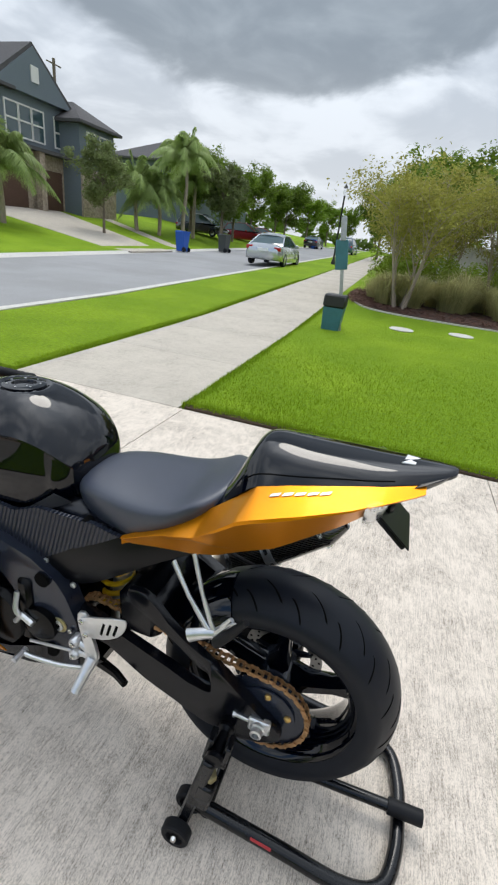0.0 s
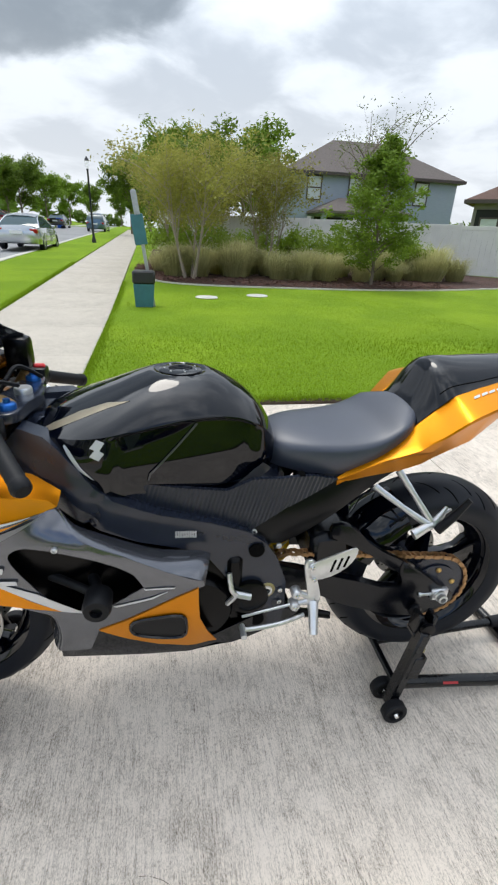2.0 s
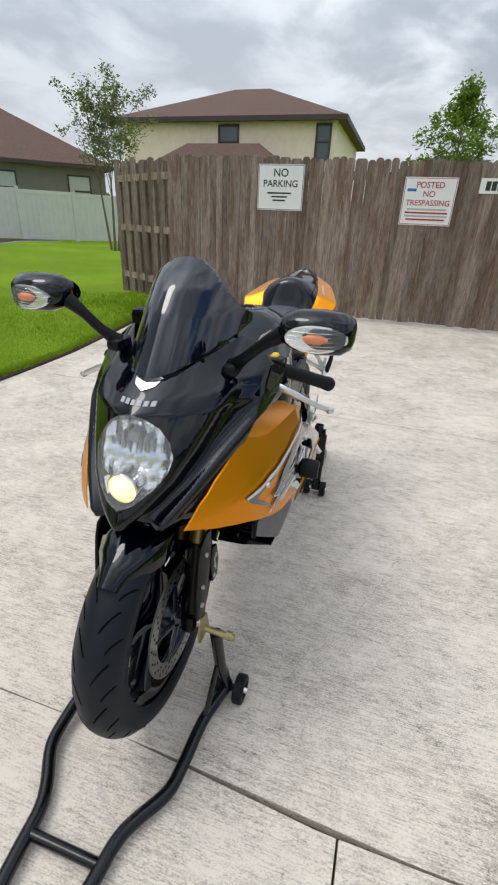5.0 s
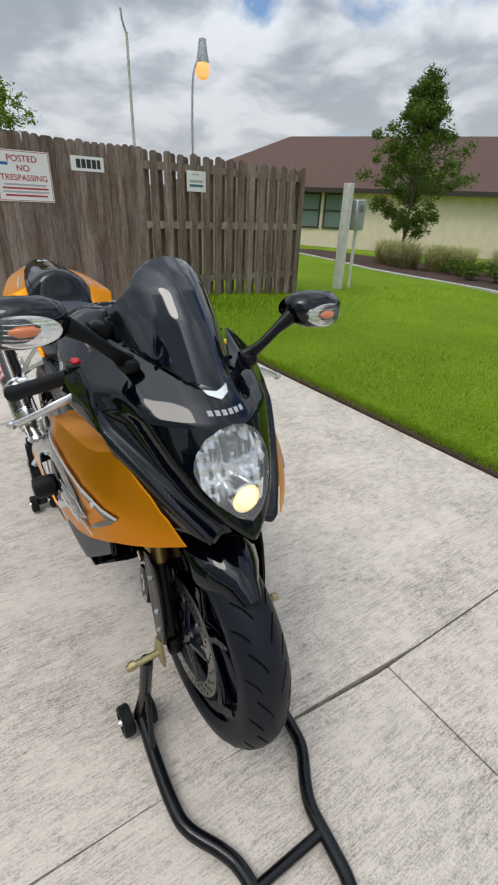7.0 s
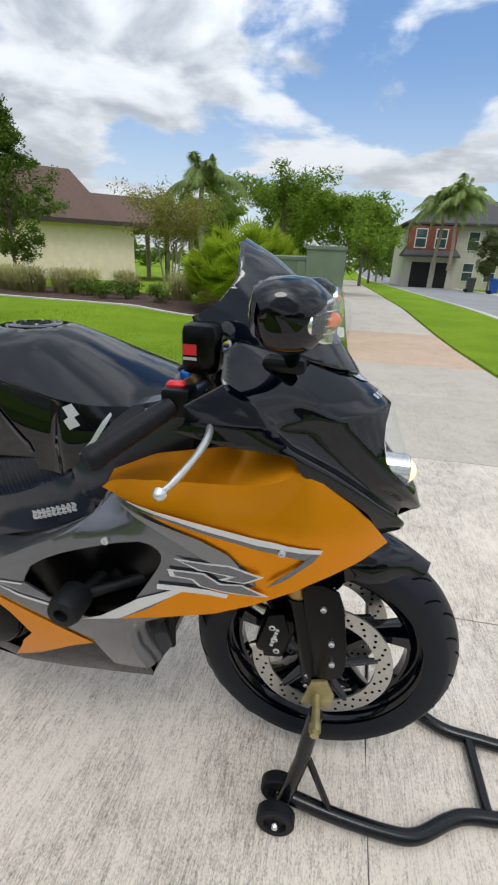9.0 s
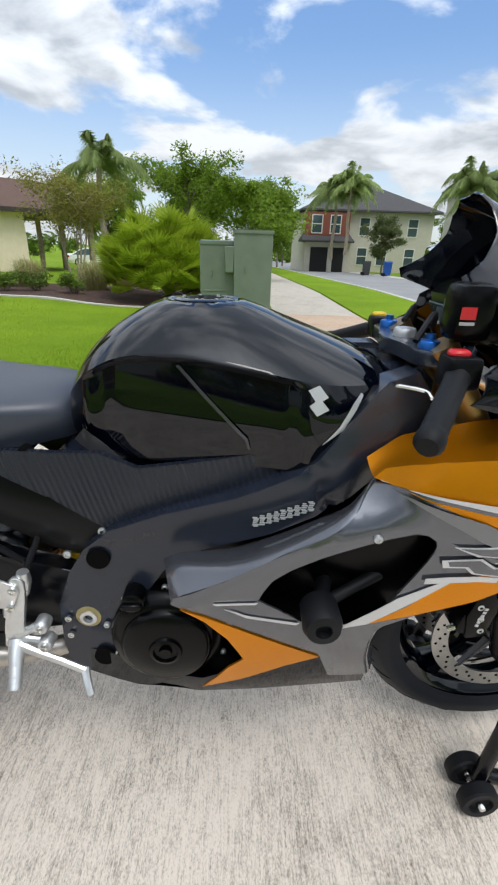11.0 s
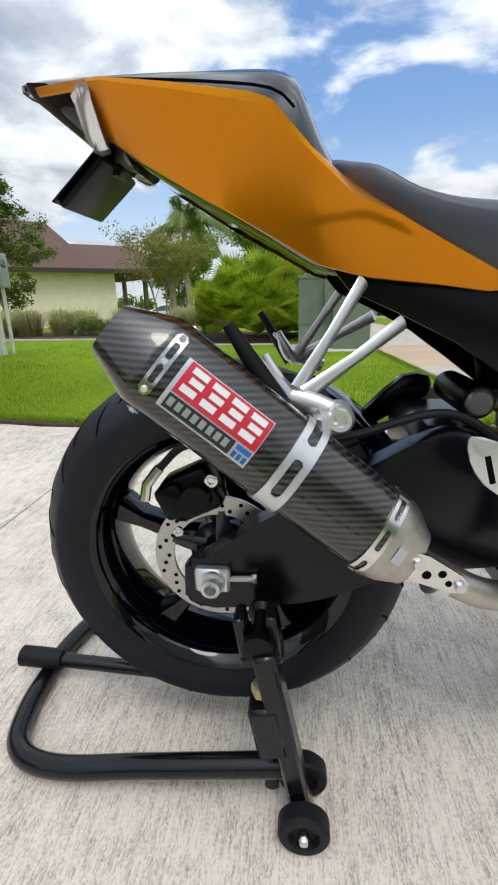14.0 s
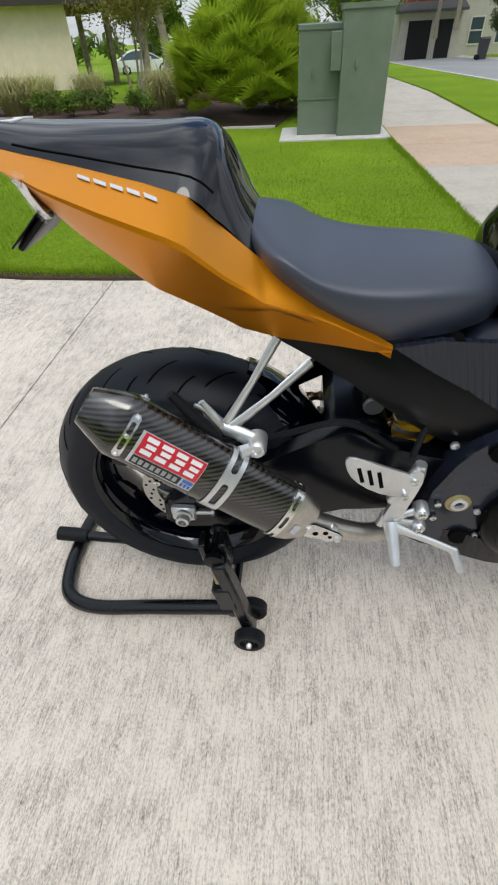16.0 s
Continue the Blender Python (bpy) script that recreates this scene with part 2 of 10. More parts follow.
def ribbed_mat():
    """Black plastic moulded with fine slanting ribs."""
    m = mat("ribbed_plastic", (0.011, 0.0148, 0.026), 0.28, spec=0.5)
    nt = m.node_tree
    co = nt.nodes.new("ShaderNodeTexCoord")
    mp = nt.nodes.new("ShaderNodeMapping")
    mp.inputs["Rotation"].default_value = (0, radians(16), 0)
    nt.links.new(co.outputs["Object"], mp.inputs[0])
    w = nt.nodes.new("ShaderNodeTexWave")
    w.bands_direction = "X"
    w.inputs["Scale"].default_value = 31.0
    nt.links.new(mp.outputs[0], w.inputs[0])
    b = nt.nodes.new("ShaderNodeBump")
    b.inputs["Strength"].default_value, b.inputs["Distance"].default_value = 0.7, 0.003
    nt.links.new(w.outputs["Fac"], b.inputs["Height"])
    nt.links.new(b.outputs[0], nt.nodes["Principled BSDF"].inputs["Normal"])
    return m


def carbon_mat():
    """Twill weave of dark fibres under clear lacquer."""
    m = mat("carbon", (0.03, 0.03, 0.032), 0.25, 0.3, coat=1.0)
    nt = m.node_tree
    p = nt.nodes["Principled BSDF"]
    co = nt.nodes.new("ShaderNodeTexCoord")
    mp = nt.nodes.new("ShaderNodeMapping")
    mp.inputs["Rotation"].default_value = (0, radians(40), 0)
    nt.links.new(co.outputs["Object"], mp.inputs[0])
    sx = nt.nodes.new("ShaderNodeSeparateXYZ")
    nt.links.new(mp.outputs[0], sx.inputs[0])

    def mth(op, a, b):
        n = nt.nodes.new("ShaderNodeMath")
        n.operation = op
        for i, v in enumerate((a, b)):
            if isinstance(v, float):
                n.inputs[i].default_value = v
            else:
                nt.links.new(v, n.inputs[i])
        return n.outputs[0]

    ix = mth("FLOOR", mth("MULTIPLY", sx.outputs[0], 430.0), 0.0)
    iz = mth("FLOOR", mth("MULTIPLY", sx.outputs[2], 430.0), 0.0)
    tw = mth("FLOORED_MODULO", mth("ADD", ix, iz), 4.0)
    on = mth("LESS_THAN", tw, 1.5)
    x = nt.nodes.new("ShaderNodeMix")
    x.data_type = "RGBA"
    nt.links.new(on, x.inputs[0])
    x.inputs[6].default_value, x.inputs[7].default_value = (0.004, 0.004, 0.004, 1), (0.052, 0.047, 0.041, 1)
    nt.links.new(x.outputs[2], p.inputs["Base Color"])
    return m


M = dict(
    concrete=broomed("concrete", (0.735, 0.652, 0.562), (0.105, 0.083, 0.062)),
    walkway_rust=broomed("rust_stained_concrete", (0.56, 0.42, 0.31), (0.36, 0.23, 0.15), fleck=0.3),
    walkway=broomed("walkway_concrete", (0.53, 0.48, 0.41), (0.27, 0.24, 0.20), fleck=0.3),
    kerb=mat("kerb_concrete", (0.55, 0.53, 0.49), 0.9, var=0.12, scale=9, bump=0.3, bscale=60),
    asphalt=mat("asphalt", (0.30, 0.30, 0.305), 0.92, var=0.1, scale=40, bump=0.4, bscale=160, second=(0.26, 0.26, 0.26), sscale=0.3),
    grass=mat("grass", (0.165, 0.275, 0.010), 0.9, var=0.3, scale=34, bump=0.8, bscale=170, second=(0.215, 0.33, 0.014), sscale=0.45, spec=0.15, dist=0.02),
    blade=leafy("grass_blade", (0.20, 0.31, 0.012), 0.75, per=0.35, spec=0.2),
    soil=mat("soil", (0.075, 0.05, 0.032), 0.95, var=0.3, scale=30, bump=0.6, bscale=90, dist=0.01),
    mulch=mat("mulch", (0.085, 0.042, 0.03), 0.95, var=0.4, scale=25, bump=0.9, bscale=60, second=(0.05, 0.028, 0.022), sscale=6, dist=0.02),
    chip=mat("mulch_chip", (0.10, 0.05, 0.036), 0.95, per=0.5),
    wood=mat("weathered_wood", (0.26, 0.205, 0.172), 0.9, var=0.42, scale=14, bump=0.5, bscale=40, stretch=(6, 6, 0.7), per=0.5, second=(0.17, 0.112, 0.085), sscale=2.0, dist=0.004),
    vinyl=mat("white_vinyl", (0.70, 0.69, 0.665), 0.45, var=0.05, scale=3),
    sign_white=mat("sign_white", (0.78, 0.78, 0.77), 0.4, var=0.03, scale=5),
    sign_red=mat("sign_red", (0.40, 0.03, 0.035), 0.45),
    sign_black=mat("sign_black", (0.02, 0.02, 0.022), 0.45),
    sign_grey=mat("sign_grey", (0.40, 0.40, 0.42), 0.5),
    galv=mat("galvanised", (0.45, 0.46, 0.47), 0.45, 0.7, var=0.12, scale=14),
    postpaint=mat("post_paint", (0.62, 0.60, 0.56), 0.8, var=0.12, scale=12, bump=0.2),
    teal=mat("teal_paint", (0.045, 0.16, 0.19), 0.45, var=0.1, scale=9),
    boxgreen=mat("cabinet_green", (0.155, 0.20, 0.145), 0.5, var=0.06, scale=4, second=(0.17, 0.215, 0.16), sscale=1.0),
    stucco_tan=mat("stucco_tan", (0.95, 0.80, 0.64), 0.9, var=0.06, scale=3, bump=0.25, bscale=40),
    stucco_grey=mat("stucco_grey", (0.20, 0.185, 0.175), 0.9, var=0.06, scale=3, bump=0.25, bscale=40),
    siding_blue=mat("siding_blue", (0.135, 0.165, 0.19), 0.8, var=0.06, scale=4, stretch=(1, 1, 10)),
    siding_light=mat("siding_light", (0.30, 0.345, 0.41), 0.8, var=0.06, scale=4, stretch=(1, 1, 10)),
    stucco_cream=mat("stucco_cream", (0.55, 0.52, 0.45), 0.9, var=0.06, scale=3),
    stone=mat("stone_veneer", (0.30, 0.235, 0.18), 0.9, var=0.3, scale=8, bump=0.5, bscale=14, second=(0.40, 0.33, 0.26), sscale=5, dist=0.02),
    brick_red=mat("brick_red", (0.24, 0.075, 0.05), 0.9, var=0.2, scale=14, bump=0.3),
    roof_brown=mat("roof_brown", (0.125, 0.072, 0.055), 0.9, var=0.18, scale=6, bump=0.4, bscale=22, stretch=(1, 1, 4), dist=0.02),
    roof_grey=mat("roof_grey", (0.075, 0.072, 0.075), 0.9, var=0.18, scale=6, bump=0.4, bscale=22, stretch=(1, 1, 4), dist=0.02),
    trim=mat("white_trim", (0.68, 0.67, 0.64), 0.6, var=0.03, scale=5),
    trim_dark=mat("dark_trim", (0.06, 0.045, 0.04), 0.6),
    roof_taupe=mat("roof_taupe", (0.12, 0.10, 0.09), 0.9, var=0.18, scale=6, bump=0.4, bscale=22, stretch=(1, 1, 4), dist=0.02),
    blind=mat("window_blind", (0.50, 0.55, 0.55), 0.12, var=0.06, scale=4, stretch=(1, 1, 12), spec=0.7),
    shade=mat("window_shade", (0.20, 0.27, 0.26), 0.1, var=0.08, scale=4, stretch=(1, 1, 12), spec=0.7),
    pane=mat("window_pane", (0.05, 0.085, 0.095), 0.04, spec=0.8),
    # near-black, for sheets that paint in the shade of porches and doorway
    dark=mat("dark_sheet", (0.012, 0.012, 0.013), 0.8),
    garage=mat("garage_door", (0.09, 0.045, 0.03), 0.7, var=0.1, scale=5),
    bark=mat("bark", (0.17, 0.135, 0.105), 0.95, var=0.3, scale=18, bump=0.7, bscale=30, stretch=(1, 1, 0.3), dist=0.01),
    bark_pale=mat("bark_pale", (0.34, 0.28, 0.22), 0.9, var=0.2, scale=12, bump=0.4, bscale=30, stretch=(1, 1, 0.3)),
    leaf_mid=leafy("leaf_mid", (0.17, 0.26, 0.028), per=0.45),
    leaf_bright=leafy("leaf_bright", (0.25, 0.36, 0.035), per=0.4),
    leaf_dark=leafy("leaf_dark", (0.12, 0.19, 0.025), per=0.45),
    leaf_olive=leafy("leaf_olive", (0.32, 0.31, 0.07), 0.65, per=0.4),
    leaf_grey=leafy("leaf_grey", (0.16, 0.195, 0.075), 0.65, per=0.4),
    frond=leafy("palm_frond", (0.31, 0.40, 0.13), 0.5, per=0.35),
    palmetto=leafy("palmetto_leaf", (0.32, 0.42, 0.03), 0.5, per=0.4),
    dry=leafy("dry_leaf", (0.30, 0.24, 0.12), 0.8, per=0.35),
    tallgrass=leafy("tall_grass", (0.52, 0.50, 0.24), 0.8, per=0.35, spec=0.2),
    ribbed=ribbed_mat(),
    bin_blue=mat("bin_blue", (0.01, 0.085, 0.42), 0.5, var=0.05),
    bin_grey=mat("bin_grey", (0.05, 0.055, 0.06), 0.5, var=0.05),
    car_silver=mat("car_silver", (0.55, 0.57, 0.59), 0.25, 0.7, coat=1.0),
    car_red=mat("car_red", (0.25, 0.012, 0.02), 0.25, 0.3, coat=1.0),
    car_black=mat("car_black", (0.015, 0.016, 0.018), 0.2, coat=1.0),
    car_blue=mat("car_blue", (0.10, 0.17, 0.24), 0.25, 0.4, coat=1.0),
    tail_red=mat("tail_lens_red", (0.35, 0.01, 0.01), 0.15, coat=1.0),
    black_paint=mat("black_gloss", (0.0007, 0.0014, 0.0042), 0.03, spec=0.48),
    orange=mat("orange_metallic", (0.72, 0.258, 0.0012), 0.38, 0.84, var=0.10, scale=900, coat=0.15),
    grey_paint=mat("grey_metallic", (0.128, 0.133, 0.152), 0.21, 0.75, var=0.08, scale=900, coat=0.8),
    grey_light=mat("grey_emblem", (0.20, 0.20, 0.21), 0.3, 0.5),
    # lighter grey that paints in the sky's sheen on gloss black
    tank_sheen=mat("tank_sheen", (0.05, 0.05, 0.055), 0.12, spec=0.6),
    silver_decal=mat("silver_decal", (0.62, 0.63, 0.65), 0.3, 0.5),
    stripe_gold=mat("stripe_champagne", (0.34, 0.29, 0.21), 0.3, 0.6),
    white_decal=mat("white_decal", (0.75, 0.75, 0.75), 0.4),
    red_decal=mat("red_decal", (0.55, 0.012, 0.03), 0.3, coat=0.5),
    blue_decal=mat("blue_decal", (0.02, 0.12, 0.42), 0.3, coat=0.5),
    plastic=mat("black_plastic", (0.0016, 0.002, 0.0034), 0.30, spec=0.22, var=0.08, scale=30, bump=0.12, bscale=600, dist=0.0006),
    frame_black=mat("frame_black", (0.0135, 0.018, 0.031), 0.23, spec=0.55, var=0.08, scale=20, bump=0.05, bscale=300, dist=0.0006),
    swing_black=mat("swingarm_black", (0.002, 0.0026, 0.005), 0.24, spec=0.34, var=0.08, scale=20, bump=0.05, bscale=300, dist=0.0006),
    engine_black=mat("engine_black", (0.0012, 0.0013, 0.0018), 0.25, spec=0.18, var=0.1, scale=20, bump=0.1, bscale=300, dist=0.0006),
    vinyl_seat=mat("seat_vinyl", (0.034, 0.041, 0.062), 0.40, spec=0.7, var=0.06, scale=20, bump=0.25, bscale=700, dist=0.0006),
    rubber=mat("tyre_rubber", (0.0080, 0.010, 0.0155), 0.46, spec=0.24, var=0.12, scale=14, bump=0.1, bscale=200, dist=0.001),
    # near-black; mostly paints in the shade of grooves, holes and slots
    groove=mat("tyre_groove", (0.0015, 0.0015, 0.0015), 0.9, spec=0.1),
    grip=mat("grip_rubber", (0.005, 0.0055, 0.0075), 0.55, spec=0.25, var=0.1, scale=60, bump=0.3, bscale=500, dist=0.001),
    stand_black=mat("stand_paint", (0.003, 0.0035, 0.005), 0.25, spec=0.3, var=0.15, scale=25, coat=0.2, rvar=0.08),
    alu=mat("cast_aluminium", (0.68, 0.69, 0.70), 0.33, 0.85, var=0.08, scale=40, bump=0.05, bscale=400, dist=0.0005),
    pipe=mat("dull_steel", (0.47, 0.44, 0.405), 0.32, 0.95, var=0.2, scale=25),
    chrome=mat("bright_steel", (0.75, 0.74, 0.72), 0.18, 1.0, var=0.06, scale=30),
    disc=mat("disc_steel", (0.50, 0.49, 0.47), 0.32, 0.9, var=0.1, scale=60, stretch=(1, 1, 1)),
    gold=mat("gold_anodised", (0.62, 0.40, 0.13), 0.35, 0.85, var=0.1, scale=30),
    bronze=mat("bronze_anodised", (0.36, 0.23, 0.09), 0.35, 0.85, var=0.1, scale=30),
    zinc=mat("yellow_zinc", (0.40, 0.34, 0.17), 0.4, 0.7, var=0.2, scale=40),
    chain=mat("chain_bronze", (0.42, 0.25, 0.12), 0.42, 0.75, var=0.25, scale=90),
    spring=mat("spring_yellow", (0.90, 0.55, 0.01), 0.35, coat=0.6),
    carbon=carbon_mat(),
    screen=clear("smoked_screen", (0.002, 0.0038, 0.0095), 0.93),
    lens=clear("clear_lens", (0.80, 0.82, 0.84), 0.10),
    reflector=mat("reflector", (0.86, 0.87, 0.88), 0.20, 0.95),
    amber=mat("amber_bulb", (0.72, 0.16, 0.02), 0.25, coat=0.5),
    red_switch=mat("red_switch", (0.60, 0.012, 0.02), 0.4),
    yellow_switch=mat("yellow_tag", (0.75, 0.50, 0.02), 0.5),
    blue_anod=mat("blue_anodised", (0.02, 0.13, 0.45), 0.3, 0.8),
    mirror=mat("mirror_glass", (0.9, 0.9, 0.9), 0.02, 1.0),
    beam=glow("lit_projector", (1.0, 0.84, 0.46), 1.05),
    lamp_glow=glow("lit_bulb", (1.0, 0.50, 0.16), 0.95),
)


# ---- geometry helpers ----


def thing(name, label, category, base=(0, 0, 0), group=""):
    ob = new(name)
    ob.empty_display_size = 0.1
    ob.location = base
    return tagged(ob, label, category, group)


def base_of(ob):
    """The summed shift of an object and its parents."""
    if ob.parent:
        return Vector((0, 0, 0))
    return Vector(ob.location)


def finish(ob, bm, material, smooth=40):
    me = ob.data
    bmesh.ops.recalc_face_normals(bm, faces=bm.faces)
    if smooth:
        for f in bm.faces:
            f.smooth = True
    bm.to_mesh(me)
    bm.free()
    me.materials.append(material)
    if smooth:
        me.set_sharp_from_angle(angle=radians(smooth))
    return ob


def part(name, bm, material, parent, label="", smooth=40):
    """Links a bmesh, given in world places, as one mesh under a thing or a part."""
    ob = new(name, bpy.data.meshes.new(name))
    finish(ob, bm, material, smooth)
    ob.parent = parent
    ob.matrix_parent_inverse = Matrix.Translation(-base_of(parent))
    if label:
        ob["label"] = label
    return ob


def solo(name, bm, material, label, category, group="", kind="", smooth=40):
    ob = new(name, bpy.data.meshes.new(name))
    finish(ob, bm, material, smooth)
    return tagged(ob, label, category, group, kind)


def box(bm, x0, x1, y0, y1, z0, z1, bevel=0.0, m=None, seg=1):
    vs = [bm.verts.new((x, y, z)) for x in (x0, x1) for y in (y0, y1) for z in (z0, z1)]
    fs = [bm.faces.new([vs[i] for i in q]) for q in ((0, 1, 3, 2), (4, 6, 7, 5), (0, 4, 5, 1), (2, 3, 7, 6), (0, 2, 6, 4), (1, 5, 7, 3))]
    out = vs
    if bevel > 0:
        es = list({e for f in fs for e in f.edges})
        r = bmesh.ops.bevel(bm, geom=es, offset=bevel, segments=seg, affect="EDGES", profile=0.5)
        out = list({v for f in r["faces"] for v in f.verts} | {v for v in vs if v.is_valid})
    if m:
        bmesh.ops.transform(bm, matrix=m, verts=out)
    return out


def spline(pts, n=6):
    """Catmull-Rom points through pts."""
    p = [Vector(q) for q in pts]
    p = [p[0] * 2 - p[1]] + p + [p[-1] * 2 - p[-2]]
    out = []
    for i in range(1, len(p) - 2):
        for k in range(n):
            t = k / n
            a, b, c, d = p[i - 1], p[i], p[i + 1], p[i + 2]
            out.append(0.5 * (2 * b + (c - a) * t + (2 * a - 5 * b + 4 * c - d) * t * t + (3 * b - a - 3 * c + d) * t**3))
    return out + [p[-2].copy()]


def tube(bm, pts, r, n=10, closed=False, caps=True, flat=1.0, up=None):
    """Sweeps a ring along pts; r is one radius or one for each point; flat squeezes it across."""
    p = [Vector(q) for q in pts]
    k = len(p)
    rr = r if isinstance(r, (list, tuple)) else [r] * k
    t0 = (p[1] - p[0]).normalized()
    side = Vector(up) if up else (Vector((0, 0, 1)) if abs(t0.z) < 0.9 else Vector((1, 0, 0)))
    nrm = (side - t0 * side.dot(t0)).normalized()
    rings = []
    for i in range(k):
        a, b = (p[i - 1], p[(i + 1) % k]) if closed else (p[max(i - 1, 0)], p[min(i + 1, k - 1)])
        t = (b - a).normalized()
        nrm = (nrm - t * nrm.dot(t)).normalized()
        bi = t.cross(nrm)
        rings.append([bm.verts.new(p[i] + (nrm * math.cos(2 * math.pi * j / n) + bi * math.sin(2 * math.pi * j / n) * flat) * rr[i]) for j in range(n)])
    for i in range(k if closed else k - 1):
        a, b = rings[i], rings[(i + 1) % k]
        for j in range(n):
            bm.faces.new((a[j], a[(j + 1) % n], b[(j + 1) % n], b[j]))
    if caps and not closed:
        bm.faces.new(rings[0][::-1])
        bm.faces.new(rings[-1])


def lathe(bm, profile, n=32, centre=(0, 0, 0), axis="y", closed=False):
    """Turns (radius, along) pairs round an axis through centre."""
    c = Vector(centre)
    rings = []
    for r, h in profile:
        ring = []
        for j in range(n):
            a = 2 * math.pi * j / n
            u, v = r * math.cos(a), r * math.sin(a)
            ring.append(bm.verts.new(c + Vector({"y": (u, h, v), "x": (h, u, v), "z": (u, v, h)}[axis])))
        rings.append(ring)
    k = len(rings)
    for i in range(k if closed else k - 1):
        a, b = rings[i], rings[(i + 1) % k]
        for j in range(n):
            bm.faces.new((a[j], a[(j + 1) % n], b[(j + 1) % n], b[j]))
    if not closed:
        for ring in (rings[0], rings[-1]):
            bm.faces.new(ring)


def loft(bm, sections, closed=True, caps=True):
    rows = [[bm.verts.new(p) for p in s] for s in sections]
    n = len(rows[0])
    for a, b in zip(rows, rows[1:]):
        for j in range(n if closed else n - 1):
            bm.faces.new((a[j], a[(j + 1) % n], b[(j + 1) % n], b[j]))
    if caps and closed:
        bm.faces.new(rows[0][::-1])
        bm.faces.new(rows[-1])


def panel(bm, outline, place, step=0.03, thick=0.004, inward=None):
    """A curved shell: the flat outline (a, b) is cut into cells and each corner set by place(a, b); given thickness towards `inward`."""
    tmp = bmesh.new()
    f = tmp.faces.new([tmp.verts.new((a, b, 0)) for a, b in outline])
    for i in (0, 1):
        lo, hi = min(p[i] for p in outline), max(p[i] for p in outline)
        k = max(int((hi - lo) / step), 1)
        for j in range(1, k):
            co, no = [0, 0, 0], [0, 0, 0]
            co[i], no[i] = lo + (hi - lo) * j / k, 1
            bmesh.ops.bisect_plane(tmp, geom=tmp.verts[:] + tmp.edges[:] + tmp.faces[:], plane_co=co, plane_no=no)
    bmesh.ops.remove_doubles(tmp, verts=tmp.verts, dist=step * 0.12)
    tmp.verts.index_update()
    flat = [v.co.copy() for v in tmp.verts]
    outer = [bm.verts.new(place(c.x, c.y)) for c in flat]
    faces = [[v.index for v in g.verts] for g in tmp.faces]
    rim = [(e.verts[0].index, e.verts[1].index) for e in tmp.edges if len(e.link_faces) == 1]
    tmp.free()
    made = []
    for q in faces:
        made.append(bm.faces.new([outer[i] for i in q]))
    if thick:
        d = Vector(inward or (0, 0, -1)) * thick
        inner = [bm.verts.new(v.co + d) for v in outer]
        for q in faces:
            bm.faces.new([inner[i] for i in reversed(q)])
        for a, b in rim:
            bm.faces.new((outer[a], outer[b], inner[b], inner[a]))


def plate(bm, outline, y0, y1, bevel=0.0, axis="y"):
    """An outline (a, b) pushed out between two values of the third axis."""
    def at(a, b, h):
        return {"y": (a, h, b), "x": (h, a, b), "z": (a, b, h)}[axis]

    lo = [bm.verts.new(at(a, b, y0)) for a, b in outline]
    hi = [bm.verts.new(at(a, b, y1)) for a, b in outline]
    k = len(lo)
    fs = [bm.faces.new(lo), bm.faces.new(hi[::-1])]
    fs += [bm.faces.new((lo[i], lo[(i + 1) % k], hi[(i + 1) % k], hi[i])) for i in range(k)]
    if bevel > 0:
        es = list({e for f in fs[:2] for e in f.edges})
        bmesh.ops.bevel(bm, geom=es, offset=bevel, segments=2, affect="EDGES", profile=0.5)


def curve2(pts, n=4, closed=True):
    """Rounds an outline."""
    k = len(pts)
    out = []
    for i in range(k if closed else k - 1):
        a, b, c, d = (Vector((*pts[(i + j - 1) % k], 0)) for j in range(4))
        for s in range(n):
            t = s / n
            q = 0.5 * (2 * b + (c - a) * t + (2 * a - 5 * b + 4 * c - d) * t * t + (3 * b - a - 3 * c + d) * t**3)
            out.append((q.x, q.y))
    return out


def flip_y(bm):
    for v in bm.verts:
        v.co.y = -v.co.y
    bmesh.ops.reverse_faces(bm, faces=bm.faces)
    return bm


def lerp(x, table):
    """Straight lines through (x, value) pairs."""
    if x <= table[0][0]:
        return table[0][1]
    for (a, u), (b, v) in zip(table, table[1:]):
        if x <= b:
            return u + (v - u) * (x - a) / (b - a)
    return table[-1][1]


def smooth01(t):
    t = min(max(t, 0.0), 1.0)
    return t * t * (3 - 2 * t)


# ---- ground ----
def bend(y):
    """The street drifts sideways beyond the drive."""
    return 0.03 * max(0.0, -y - 2.5)


def gz(x, y):
    """Height of the ground: level round the drive, rising along the street one way and falling the other."""
    z = 0.0
    if abs(y) > 7:
        z = -0.025 * math.copysign(min(abs(y), 90) - 7, y)
    u = x - bend(y)
    if u > 13.5:
        z += min(0.13 * (u - 13.5), 1.45) * min(max((6 - y) / 22, 0), 1)
    if y > 2.0:
        z = min(z, -0.19 * smooth01((x + 4.5) / 3.0) * min((y - 2.0) / 6.0, 1.0))
    if x < -1.2:
        z += 0.14 * smooth01((-1.2 - x) / 2.6) * smooth01((6.0 - abs(y)) / 3.5)
    return z


PAVED = ((-9.0, 5.75, -2.55, 2.0), (1.6, 3.4, -400, 400), (5.7, 12.4, -400, 400))


def paved(u, y):
    return any(a <= u <= b and c <= y <= d for a, b, c, d in PAVED)


